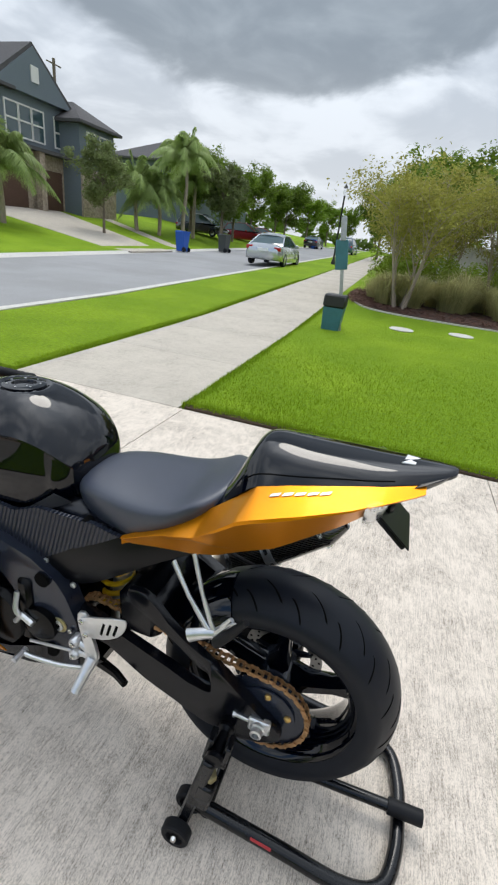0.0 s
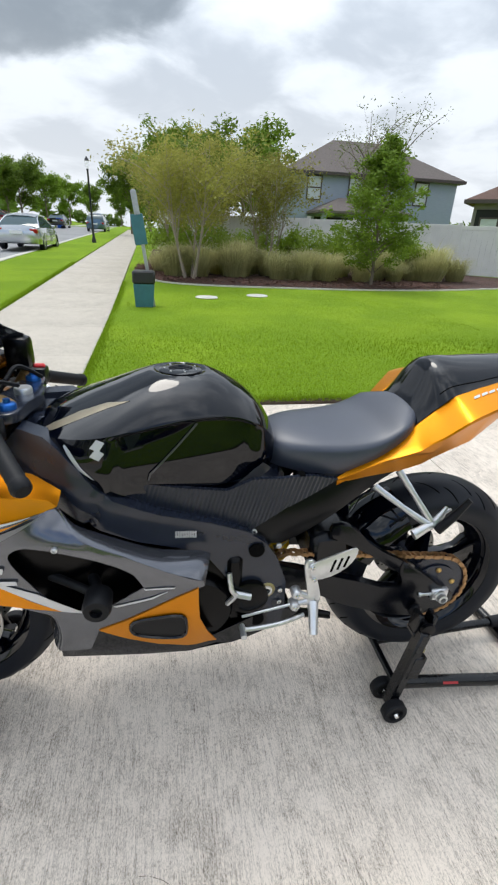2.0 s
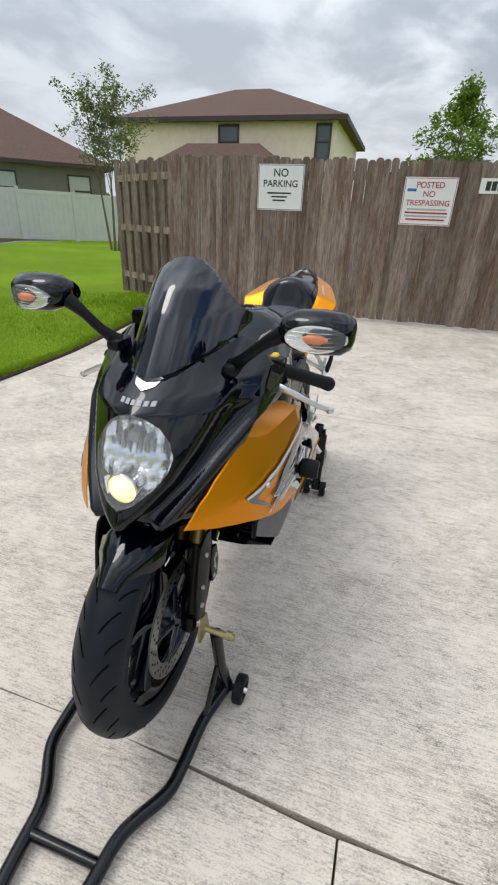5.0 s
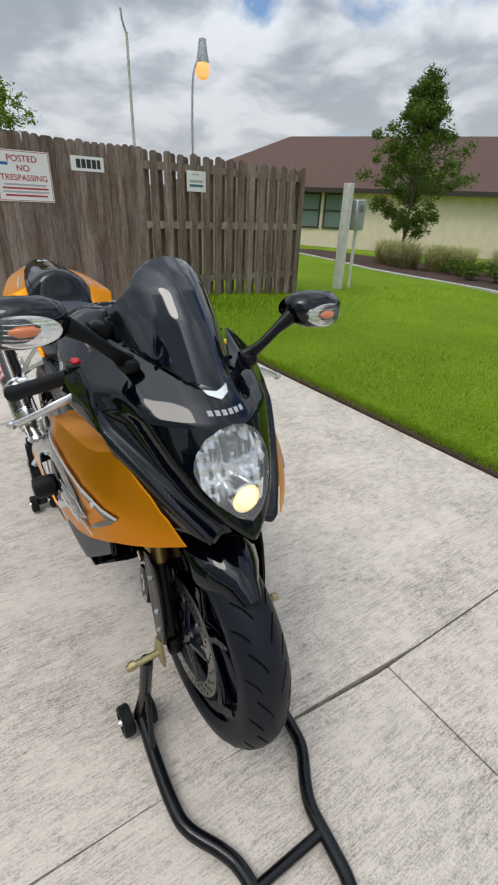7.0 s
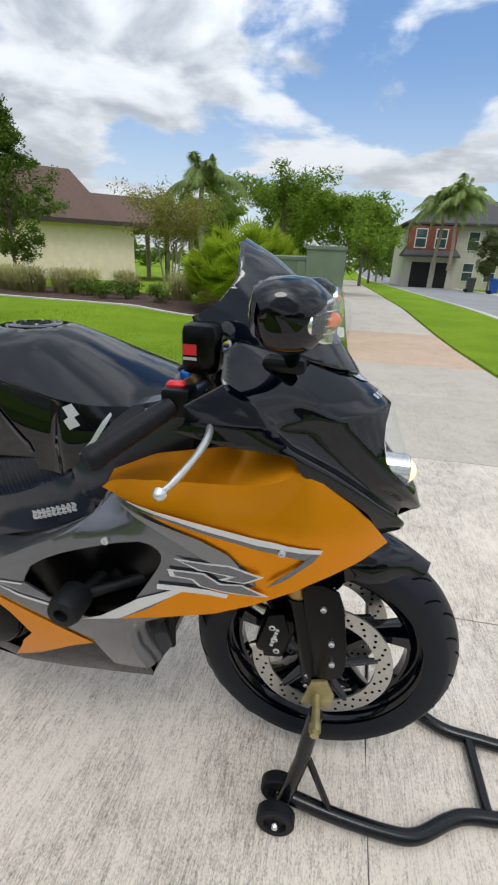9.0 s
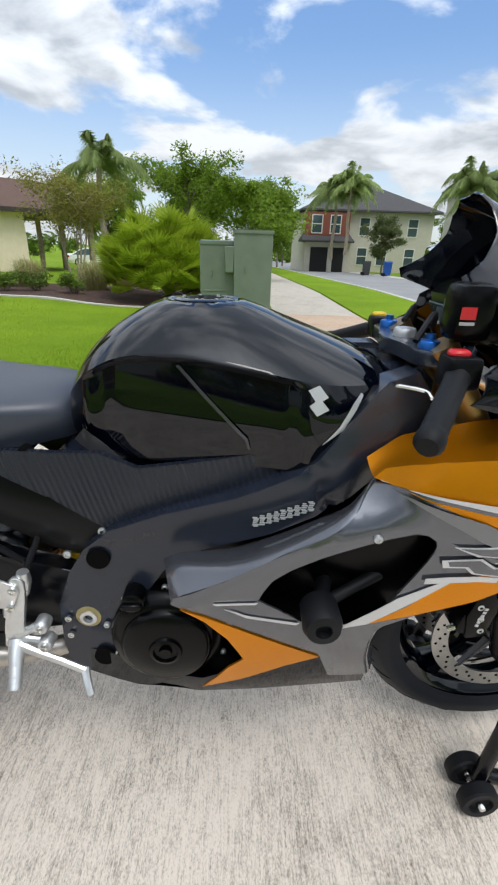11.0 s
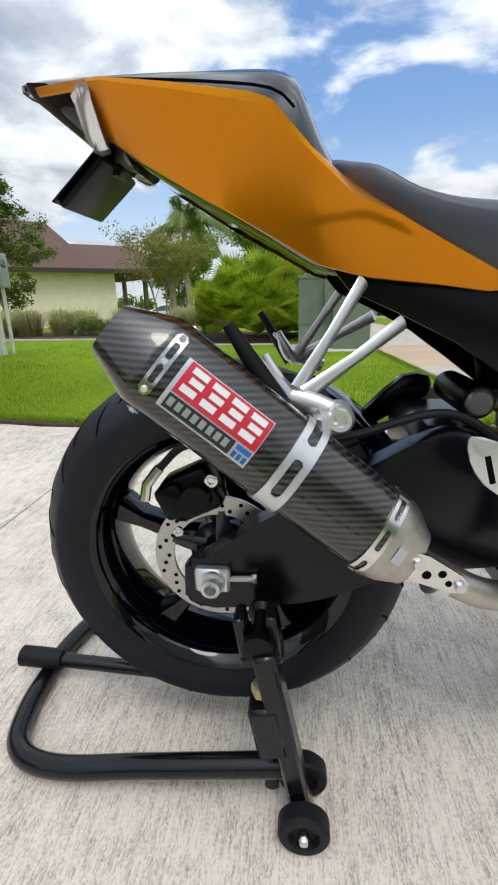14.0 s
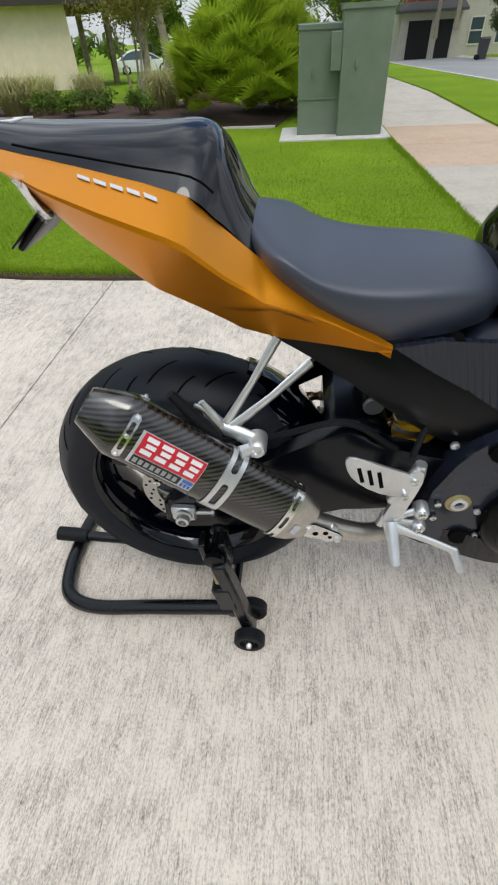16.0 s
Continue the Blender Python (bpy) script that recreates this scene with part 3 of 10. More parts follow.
def build_ground():
    xs = [-400, -250, -150, -90, -60, -45, -36, -30, -25, -20, -16, -13, -11, -9.02, -9, -7.5, -6, -5, -4, -3, -2, -1, 0, 0.8, 1.57, 1.6, 2.5, 3.4, 3.43, 4.2, 5.0, 5.68, 5.7, 7, 9, 11, 12.4, 12.43, 14, 16, 18, 20, 22, 25, 30, 40, 60, 90, 150, 250, 400]
    ys = [-400, -250, -150, -100, -80, -65, -50, -40, -34, -28, -24, -20, -17, -14, -12, -10, -8, -6.5, -5, -4, -3.2, -2.58, -2.55, -1.5, 0, 1, 2.0, 2.03, 2.6, 3.4, 4.2, 5, 6, 7, 8, 9, 10, 12, 14, 17, 20, 24, 28, 34, 40, 50, 65, 80, 100, 150, 250, 400]
    bm = bmesh.new()
    grid = []
    for x in xs:
        row = []
        for y in ys:
            low = paved(x, y)
            wx = x + bend(y) if 1 < x < 30 else x
            bump = 0 if low else 0.018 + 0.012 * noise.noise((wx * 0.7, y * 0.7, 0))
            row.append(bm.verts.new((wx, y, gz(wx, y) + (-0.10 if low else bump))))
        grid.append(row)
    for a, b in zip(grid, grid[1:]):
        for j in range(len(ys) - 1):
            bm.faces.new((a[j], b[j], b[j + 1], a[j + 1]))
    return solo("ground", bm, M["grass"], "mown bright green lawn beside the concrete drive", "lawn", kind="structure")


ground = build_ground()


def sheet(bm, outline, dz=0.0, thick=0.1, step=1.0):
    """A slab that follows the ground, with a skirt."""
    panel(bm, outline, lambda a, b: Vector((a, b, gz(a, b) + dz)), step, thick, (0, 0, -1))


def slab(bm, x0, x1, y0, y1, gap=0.006, thick=0.09, step=1.2, tooled=False):
    def place(a, b):
        e = min(a - x0, x1 - a, b - y0, y1 - b)
        if tooled:
            a -= 0.048 * smooth01((0.55 - b) / 0.75) * max(0, 1 - abs(a - 1.6) / 1.5)
        return Vector((a + bend(b), b, gz(a + bend(b), b) - (0.004 if e < 0.009 else 0.0025 if abs(e - 0.05) < 0.002 else 0)))

    g, c = gap, 0.004 if tooled else 0.01
    t = [0.042, 0.05, 0.058] if tooled else []
    xs_ = [x0 + g, x0 + g + c] + [x0 + q for q in t] + [x0 + (x1 - x0) * k / max(int((x1 - x0) / step), 1) for k in range(1, max(int((x1 - x0) / step), 1))] + [x1 - q for q in reversed(t)] + [x1 - g - c, x1 - g]
    ys_ = [y0 + g, y0 + g + c] + [y0 + q for q in t] + [y0 + (y1 - y0) * k / max(int((y1 - y0) / step), 1) for k in range(1, max(int((y1 - y0) / step), 1))] + [y1 - q for q in reversed(t)] + [y1 - g - c, y1 - g]
    top = [[bm.verts.new(place(a, b)) for b in ys_] for a in xs_]
    for r, s in zip(top, top[1:]):
        for j in range(len(ys_) - 1):
            bm.faces.new((r[j], s[j], s[j + 1], r[j + 1]))
    ring = [r[0] for r in top] + top[-1][1:] + [r[-1] for r in top[-2::-1]] + top[0][-2:0:-1]
    low = [bm.verts.new(v.co - Vector((0, 0, thick))) for v in ring]
    for i in range(len(ring)):
        j = (i + 1) % len(ring)
        bm.faces.new((ring[i], ring[j], low[j], low[i]))


def build_paving():
    drive = tagged(new("driveway"), "pale broom-finished concrete drive with dark joints", "driveway", kind="structure")
    for x0, x1, y0, y1 in ((-4.6, -0.95, -2.55, 2.0), (-0.95, 1.6, -2.55, 2.0), (1.6, 3.4, -2.55, 0.535), (1.6, 3.4, 0.535, 2.0), (3.4, 5.68, -2.55, 0.535), (3.4, 5.68, 0.535, 2.0)):
        bm = bmesh.new()
        slab(bm, x0, x1, y0, y1, gap=0.0032, step=0.6, tooled=True)
        part("slab", bm, M["concrete"], drive)
    bm = bmesh.new()
    sheet(bm, [(-4.55, -2.5), (5.6, -2.5), (5.6, 1.95), (-4.55, 1.95)], -0.035, 0.03, 0.8)
    part("joint_filler", bm, M["soil"], drive, "dark packed dirt in the joints")
    # a hairline crack beside the bike
    rng = random.Random(12)
    bm = bmesh.new()
    line = [Vector((0.892 - 0.389 * k / 16 + rng.uniform(-0.004, 0.004), 0.521 + 0.147 * k / 16 + rng.uniform(-0.006, 0.006), 0.0)) for k in range(17)]
    tube(bm, line, [0.0002 + 0.0006 * rng.random() for _ in line], 5)
    part("crack", bm, M["soil"], drive, "thin dark hairline crack")
    walkway = tagged(new("pavement"), "concrete pavement running along the street", "pavement", kind="structure")
    for k in range(36):
        for y0, y1 in ((-2.55 - 1.75 * (k + 1), -2.55 - 1.75 * k), (2.0 + 1.75 * k, 2.0 + 1.75 * (k + 1))):
            bm = bmesh.new()
            slab(bm, 1.6, 3.4, y0, y1, gap=0.005)
            part("slab", bm, M["walkway_rust" if 5.4 < y0 < 8.9 else "walkway"], walkway)
    bm = bmesh.new()
    ys = [-260, -160, -100, -70, -50, -38, -30, -24, -19, -15, -11, -8, -5, -2.55, 2, 5, 8, 12, 16, 21, 27, 34, 42, 52, 70, 100, 160, 260]
    for a, b in zip(ys, ys[1:]):
        q = [(6.2, a), (12.0, a), (12.0, b), (6.2, b)]
        bm.faces.new([bm.verts.new((x + bend(y), y, gz(x + bend(y), y) - 0.05)) for x, y in q])
    bmesh.ops.remove_doubles(bm, verts=bm.verts, dist=0.001)
    solo("road", bm, M["asphalt"], "light grey worn asphalt residential street", "road", kind="structure")
    for x0, x1, nm in ((5.7, 6.2, "kerb"), (12.0, 12.5, "kerb")):
        bm = bmesh.new()
        rows = []
        up = x0 if x0 < 9 else x1
        for y in ys:
            w = bend(y)
            z = gz(x0 + w, y)
            drop = -0.03 if -2.55 <= y <= 2 and x0 < 9 else 0.03
            prof = [(x0, -0.12), (x0, drop), (x0 + 0.16, drop), (x0 + 0.24, -0.04), (x1, -0.046), (x1, -0.12)]
            if x0 > 9:
                prof = [(x0 + x1 - a, b) for a, b in prof]
            rows.append([(a + w, y, z + b) for a, b in prof])
        loft(bm, rows, closed=False, caps=False)
        solo(nm, bm, M["kerb"], "pale concrete kerb and gutter along the street", "kerb", kind="structure")


build_paving()


def add_grass():
    """Blades along the edges of the lawn and over the nearest grass."""
    rng = random.Random(5)
    verts, faces = [], []

    def blade(x, y, h, lean=0.5):
        z = gz(x, y) + 0.012
        a = rng.uniform(0, 6.28)
        w = rng.uniform(0.003, 0.006)
        lx, ly = math.cos(a) * h * lean * rng.random(), math.sin(a) * h * lean * rng.random()
        i = len(verts)
        verts.extend(((x - w * math.sin(a), y + w * math.cos(a), z - 0.01), (x + w * math.sin(a), y - w * math.cos(a), z - 0.01), (x + lx, y + ly, z + h)))
        faces.append((i, i + 1, i + 2))

    for _ in range(26000):
        side = rng.random() < 0.5
        d = abs(rng.gauss(0, 0.05))
        x = rng.uniform(-4.2, 1.58)
        blade(x, (-2.57 - d) if side else (2.02 + d), rng.uniform(0.02, 0.055), 0.9)
    for _ in range(16000):
        y = rng.choice((-1, 1)) * rng.uniform(0, 9)
        y = y - 2.57 if y < 0 else y + 2.02
        blade(1.58 - abs(rng.gauss(0, 0.05)) + bend(y), y, rng.uniform(0.02, 0.05), 0.9)
    for _ in range(9000):
        y = -2.6 - rng.uniform(0, 14)
        blade(3.42 + abs(rng.gauss(0, 0.05)) + bend(y), y, rng.uniform(0.02, 0.05), 0.9)
    for _ in range(90000):
        d = rng.expovariate(0.45)
        x = rng.uniform(-4.6, 1.55)
        blade(x, (-2.6 - d) if rng.random() < 0.5 else (2.05 + d), rng.uniform(0.018, 0.042))
    me = bpy.data.meshes.new("grass")
    me.from_pydata(verts, [], faces)
    me.materials.append(M["blade"])
    tagged(new("grass", me), "short green grass blades of the lawn", "grass", kind="stuff")


add_grass()


def add_edge_soil():
    bm = bmesh.new()
    rng = random.Random(3)
    for y, s in ((-2.555, -1), (2.005, 1)):
        rows = []
        for k in range(60):
            x = -4.3 + 5.85 * k / 59
            w = 0.03 + 0.05 * abs(noise.noise((x * 2.3, y, 0)))
            z = gz(x, y)
            rows.append([(x, y, z - 0.05), (x, y + s * 0.005, z + 0.012), (x, y + s * w, z + 0.034), (x, y + s * (w + 0.03), z + 0.0)])
        loft(bm, rows, closed=False, caps=False)
    solo("lawn_edge", bm, M["soil"], "dark soil edge where lawn meets concrete", "soil", kind="structure")


add_edge_soil()


# ---- planting beds ----
def border(pts, w=0.12, h=0.05):
    bm = bmesh.new()
    p = spline([(x, y, 0) for x, y in pts], 8)
    rows = []
    for i, q in enumerate(p):
        t = (p[min(i + 1, len(p) - 1)] - p[max(i - 1, 0)]).normalized()
        n = Vector((-t.y, t.x, 0)) * w / 2
        z = gz(q.x, q.y)
        rows.append([(q.x - n.x, q.y - n.y, z - 0.05), (q.x - n.x, q.y - n.y, z + h), (q.x + n.x, q.y + n.y, z + h), (q.x + n.x, q.y + n.y, z - 0.05)])
    loft(bm, rows, closed=True)
    solo("bed_border", bm, M["kerb"], "pale concrete edging of the planting bed", "edging", kind="structure")
    return p


edge_a = border([(1.42, -14.5), (1.25, -12.6), (0.3, -11.35), (-3, -11.0), (-6, -11.2), (-9, -12.0), (-12.8, -13.3), (-14.8, -12.9)])
bm = bmesh.new()
sheet(bm, [(q.x, q.y) for q in edge_a] + [(-14.2, -13.6), (0.6, -25.0), (1.35, -25.0)], 0.055, 0.08, 1.0)
solo("mulch_bed", bm, M["mulch"], "bed of dark red-brown bark mulch", "mulch", kind="structure")
edge_b = border([(-15, 12.2), (-10, 10.9), (-7.4, 10.0), (-4.5, 9.6), (-2.2, 9.3), (-0.3, 9.2)])
bm = bmesh.new()
sheet(bm, [(q.x, q.y) for q in edge_b] + [(0.3, 12.5), (-3, 14.0), (-10, 14.5), (-15, 14.5)], 0.04, 0.08, 1.0)
solo("mulch_bed", bm, M["mulch"], "mulched bed with shrubs beyond the lawn", "mulch", kind="structure")


def mulch_chips():
    rng = random.Random(8)
    verts, faces = [], []
    for _ in range(7000):
        q = edge_a[rng.randrange(len(edge_a) - 20)]
        x, y = q.x + rng.uniform(-0.3, 0.3), q.y - 0.12 - abs(rng.gauss(0, 1.0))
        z, a, s = gz(x, y) + 0.06, rng.uniform(0, 6.28), rng.uniform(0.02, 0.05)
        i = len(verts)
        for k in range(4):
            b = a + (0.35 if k % 2 else -0.35) + (math.pi if k > 1 else 0)
            verts.append((x + s * math.cos(b), y + s * math.sin(b), z + rng.uniform(0, 0.03)))
        faces.append((i, i + 1, i + 2, i + 3))
    me = bpy.data.meshes.new("mulch_chips")
    me.from_pydata(verts, [], faces)
    me.materials.append(M["chip"])
    tagged(new("mulch_chips", me), "loose bark chips over the bed", "mulch", kind="stuff")


mulch_chips()


# ---- plants ----
def leaf_cloud(verts, faces, rng, centre, radius, count, size, squash=1.0, droop=0.0):
    """Small bent leaves round a point, thicker towards its outside."""
    for _ in range(count):
        d = Vector((rng.gauss(0, 1), rng.gauss(0, 1), rng.gauss(0, 1))).normalized()
        p = Vector(centre) + Vector((d.x, d.y, d.z * squash)) * radius * rng.random() ** 0.45
        a = Vector((rng.gauss(0, 1), rng.gauss(0, 1), rng.gauss(0, 0.6) - droop)).normalized()
        b = a.cross(d)
        if b.length < 1e-3:
            continue
        b = b.normalized()
        s = size * rng.uniform(0.6, 1.4)
        i = len(verts)
        verts.extend((p - a * s, p + b * s * 0.42, p + a * s, p - b * s * 0.42))
        faces.append((i, i + 1, i + 2, i + 3))


def leaf_mesh(name, verts, faces, material, parent, label=""):
    me = bpy.data.meshes.new(name)
    me.from_pydata([tuple(v) for v in verts], [], faces)
    me.materials.append(material)
    ob = new(name, me)
    ob.parent = parent
    if label:
        ob["label"] = label
    return ob


def make_tree(seed, height, spread, trunk_h, leaf, bark, label, category="tree", leaves=9000, size=0.06, stems=1, shape="round", r0=0.1):
    """A tapered trunk with limbs and a broken crown, at the world's origin."""
    rng = random.Random(seed)
    root = thing("tree", label, category)
    bm = bmesh.new()
    tips = []
    for s in range(stems):
        a0 = s * 6.28 / stems + rng.random()
        lean = 0.0 if stems == 1 else spread * 0.42
        top = Vector((math.cos(a0) * lean, math.sin(a0) * lean, trunk_h + (height - trunk_h) * (0.93 if shape == "cone" else 0.66)))
        start = Vector((math.cos(a0) * 0.12, math.sin(a0) * 0.12, -0.1)) if stems > 1 else Vector((0, 0, -0.1))
        mid = start.lerp(top, 0.5) + Vector((rng.uniform(-1, 1), rng.uniform(-1, 1), 0)) * spread * 0.05
        line = spline([start, mid, top], 12)
        rr = [r0 * (1 - 0.88 * i / (len(line) - 1)) for i in range(len(line))]
        tube(bm, line, rr, 7)
        limbs = 46 if shape == "cone" else (20 if stems == 1 else 10)
        for k in range(limbs):
            f = (k + 0.5) / limbs
            z0 = trunk_h + (top.z - trunk_h) * (0.03 + 0.94 * f)
            t = min(max((z0 + 0.1) / (top.z + 0.1), 0.05), 0.99)
            q = line[int(t * (len(line) - 1))]
            a = k * 2.399 + rng.uniform(-0.5, 0.5)
            if shape == "cone":
                reach = spread * (0.55 + 1.6 * f if f < 0.25 else 1.25 - 1.15 * f) * rng.uniform(0.6, 1.1)
                rise = reach * 0.55
            elif shape == "vase":
                reach = spread * (0.35 + 0.55 * f) * rng.uniform(0.5, 1.1)
                rise = (height - q.z) * rng.uniform(0.25, 0.95)
            else:
                reach = spread * math.sin(math.pi * (0.22 + 0.62 * f)) * rng.uniform(0.5, 1.1)
                rise = (height - q.z) * rng.uniform(0.05, 0.75)
            e = q + Vector((math.cos(a) * reach, math.sin(a) * reach, rise))
            m = q.lerp(e, 0.5) + Vector((0, 0, reach * 0.1))
            b = spline([q, m, e], 3)
            tube(bm, b, [r0 * 0.30 * (1 - 0.8 * i / (len(b) - 1)) for i in range(len(b))], 5)
            tips += [(m, 0.85), (b[4], 0.95), (e, 0.8)]
            for _ in range(2):
                e2 = m.lerp(e, rng.random()) + Vector((rng.uniform(-1, 1), rng.uniform(-1, 1), rng.uniform(-0.5, 0.9))) * reach * 0.35
                tube(bm, [m.lerp(e, 0.4), e2], [r0 * 0.08, r0 * 0.03], 4)
                tips.append((e2, 0.7))
        tips.append((top, 0.7))
    part("trunk", bm, bark, root, smooth=60)
    verts, faces = [], []
    per = max(leaves // len(tips), 3)
    for p, w in tips:
        r = spread * (0.20 if shape == "cone" else 0.30) * w * rng.uniform(0.6, 1.25)
        leaf_cloud(verts, faces, rng, p, r, int(per * rng.uniform(0.5, 1.5)), size, 0.85)
    leaf_mesh("crown", verts, faces, leaf, root)
    return root


def make_palm(seed, height, fronds, length, leaf, label, r0=0.13):
    """A queen palm: ringed trunk and arching feathered fronds."""
    rng = random.Random(seed)
    root = thing("palm_tree", label, "palm")
    bm = bmesh.new()
    line = [Vector((0.08 * math.sin(k * 0.5), 0, -0.1 + (height + 0.1) * k / 14)) for k in range(15)]
    tube(bm, line, [r0 * (1.15 - 0.35 * k / 14 + (0.05 if k % 2 else 0)) for k in range(15)], 8)
    part("trunk", bm, M["bark_pale"], root, smooth=60)
    top = line[-1]
    verts, faces = [], []
    for f in range(fronds):
        a = f * 2.399 + rng.uniform(-0.2, 0.2)
        up = rng.uniform(0.1, 1.45)
        L = length * rng.uniform(0.8, 1.1)
        pts, rng_droop = [], rng.uniform(0.7, 1.25)
        for k in range(13):
            t = k / 12
            r = L * (t * math.cos(up) * 0.95 + 0.04)
            z = L * (math.sin(up) * t - 0.80 * t**2.6 * (0.6 + 0.4 * math.cos(up)) * rng_droop)
            pts.append(top + Vector((math.cos(a) * r, math.sin(a) * r, z)))
        for k in range(1, 13):
            d = (pts[k] - pts[k - 1]).normalized()
            side = d.cross(Vector((0, 0, 1)))
            side = side.normalized() if side.length > 1e-3 else Vector((1, 0, 0))
            for s in (-1, 1):
                for h in (0.0, 0.1, 0.2, 0.3, 0.4, 0.5, 0.6, 0.7, 0.8, 0.9):
                    p = pts[k - 1].lerp(pts[k], h)
                    ll = 0.62 * length / 2.2 * math.sin(math.pi * min(0.12 + 0.85 * (k + h) / 13, 1)) + 0.05
                    tip = p + side * s * ll * rng.uniform(0.45, 0.8) + d * ll * 0.4 + Vector((0, 0, -ll * rng.uniform(0.3, 1.0)))
                    i = len(verts)
                    verts.extend((p - d * 0.026, p + d * 0.026, tip))
                    faces.append((i, i + 1, i + 2))
    leaf_mesh("crown", verts, faces, leaf, root)
    return root


def make_palmetto(seed, radius, height, label):
    """A clump of stiff fan leaves on short stalks."""
    rng = random.Random(seed)
    root = thing("palmetto_bush", label, "shrub")
    green, dry = ([], []), ([], [])
    for k in range(520):
        a, r = rng.uniform(0, 6.28), radius * math.sqrt(rng.random())
        z = height * (1 - 0.45 * (r / radius) ** 2) * rng.uniform(0.25, 1.0)
        hub = Vector((math.cos(a) * r, math.sin(a) * r, z))
        out = Vector((math.cos(a) * (0.3 + r / radius), math.sin(a) * (0.3 + r / radius), rng.uniform(0.5, 2.0))).normalized()
        side = out.cross(Vector((rng.uniform(-0.4, 0.4), rng.uniform(-0.4, 0.4), 1))).normalized()
        verts, faces = dry if z < height * 0.25 and rng.random() < 0.6 else green
        L = rng.uniform(0.28, 0.50)
        for j in range(15):
            b = -1.35 + 2.7 * j / 14
            d = (out * math.cos(b) + side * math.sin(b) + Vector((0, 0, -0.12))).normalized()
            w = d.cross(out.cross(side)).normalized() * 0.026
            i = len(verts)
            verts.extend((hub + d * 0.03, hub + d * L * 0.5 + w, hub + d * L, hub + d * L * 0.5 - w))
            faces.append((i, i + 1, i + 2, i + 3))
    tagged(leaf_mesh("fan_leaves", *green, M["palmetto"], root), kind="stuff")
    tagged(leaf_mesh("dead_fan_leaves", *dry, M["dry"], root, "dry tan fan leaves near the ground"), kind="stuff")
    return root


def make_clump(seed, radius, height, blades, leaf, label):
    """A fountain of ornamental grass."""
    rng = random.Random(seed)
    root = thing("ornamental_grass", label, "ornamental grass", group="ornamental grasses")
    verts, faces = [], []
    for _ in range(blades):
        a, r = rng.uniform(0, 6.28), radius * 0.35 * rng.random()
        b, reach = a + rng.uniform(-0.7, 0.7), radius * rng.uniform(0.3, 1.0)
        h = height * rng.uniform(0.45, 1.1)
        p0 = Vector((math.cos(a) * r, math.sin(a) * r, 0))
        p1 = p0 + Vector((math.cos(b) * reach * 0.35, math.sin(b) * reach * 0.35, h * 0.75))
        p2 = p0 + Vector((math.cos(b) * reach, math.sin(b) * reach, h * rng.uniform(0.5, 1.0)))
        w = Vector((-math.sin(b), math.cos(b), 0)) * 0.007
        i = len(verts)
        verts.extend((p0 - w, p0 + w, p1 + w, p1 - w, p2))
        faces.extend(((i, i + 1, i + 2, i + 3), (i + 3, i + 2, i + 4)))
    leaf_mesh("blades", verts, faces, leaf, root)
    return root


def make_shrub(seed, radius, height, leaf, label, leaves=1600, size=0.05):
    rng = random.Random(seed)
    root = thing("shrub", label, "shrub", group="shrubs in the beds")
    verts, faces = [], []
    bm = bmesh.new()
    for k in range(14):
        a, r = rng.uniform(0, 6.28), radius * 0.75 * math.sqrt(rng.random())
        c = Vector((math.cos(a) * r, math.sin(a) * r, height * rng.uniform(0.35, 0.75)))
        tube(bm, [(c.x * 0.2, c.y * 0.2, -0.03), c], [0.012, 0.004], 4)
        leaf_cloud(verts, faces, rng, c, radius * 0.38, leaves // 14, size, height / radius * 0.55)
    part("stem", bm, M["bark"], root)
    leaf_mesh("leaves", verts, faces, leaf, root)
    return root


def put(ob, x, y, turn=0, scale=1.0, dz=0.0):
    ob.scale = (scale, scale, scale)
    ob.matrix_basis = pose(x, y, gz(x, y) + dz, 0, 0, turn) @ Matrix.Diagonal((scale, scale, scale, 1))
    return ob


def again(ob, x, y, turn=0, dz=0.0):
    return copy_thing(ob, pose(x, y, gz(x, y) + dz, 0, 0, turn))


# bed beside the pavement
crepe = put(make_tree(11, 3.5, 1.75, 0.7, M["leaf_olive"], M["bark_pale"], "multi-stemmed crepe myrtle with thin olive leaves in the mulch bed", leaves=10000, size=0.045, stems=5, shape="vase", r0=0.045), 0.1, -12.4)
again(crepe, -2.5, -14.6, 70)
again(crepe, 0.3, -16.2, 150)
again(crepe, -1.0, -18.5, 220)
sapling = put(make_tree(21, 3.9, 1.6, 0.3, M["leaf_mid"], M["bark"], "young green tree in the mulch bed", leaves=14000, size=0.05, shape="cone", r0=0.05), -5.1, -11.9)
put(make_tree(23, 5.1, 2.4, 1.2, M["leaf_mid"], M["bark"], "leafy green tree behind the white fence", leaves=12000, size=0.10, r0=0.13), -1.5, -21.5)
put(make_tree(29, 5.4, 1.4, 1.6, M["leaf_grey"], M["bark"], "thin grey-green tree behind the wooden fence", leaves=5000, size=0.055, shape="vase", stems=3, r0=0.05), -13.2, -9.4)
put(make_tree(24, 5.8, 2.0, 1.2, M["leaf_grey"], M["bark"], "thin half-bare tree behind the white fence", leaves=2200, size=0.045, shape="vase", stems=3, r0=0.09), -7.4, -18.0)
clump = put(make_clump(31, 0.85, 0.95, 520, M["tallgrass"], "pale feathery ornamental grass clump in the mulch bed"), 0.5, -12.9, dz=0.05)
rng = random.Random(77)
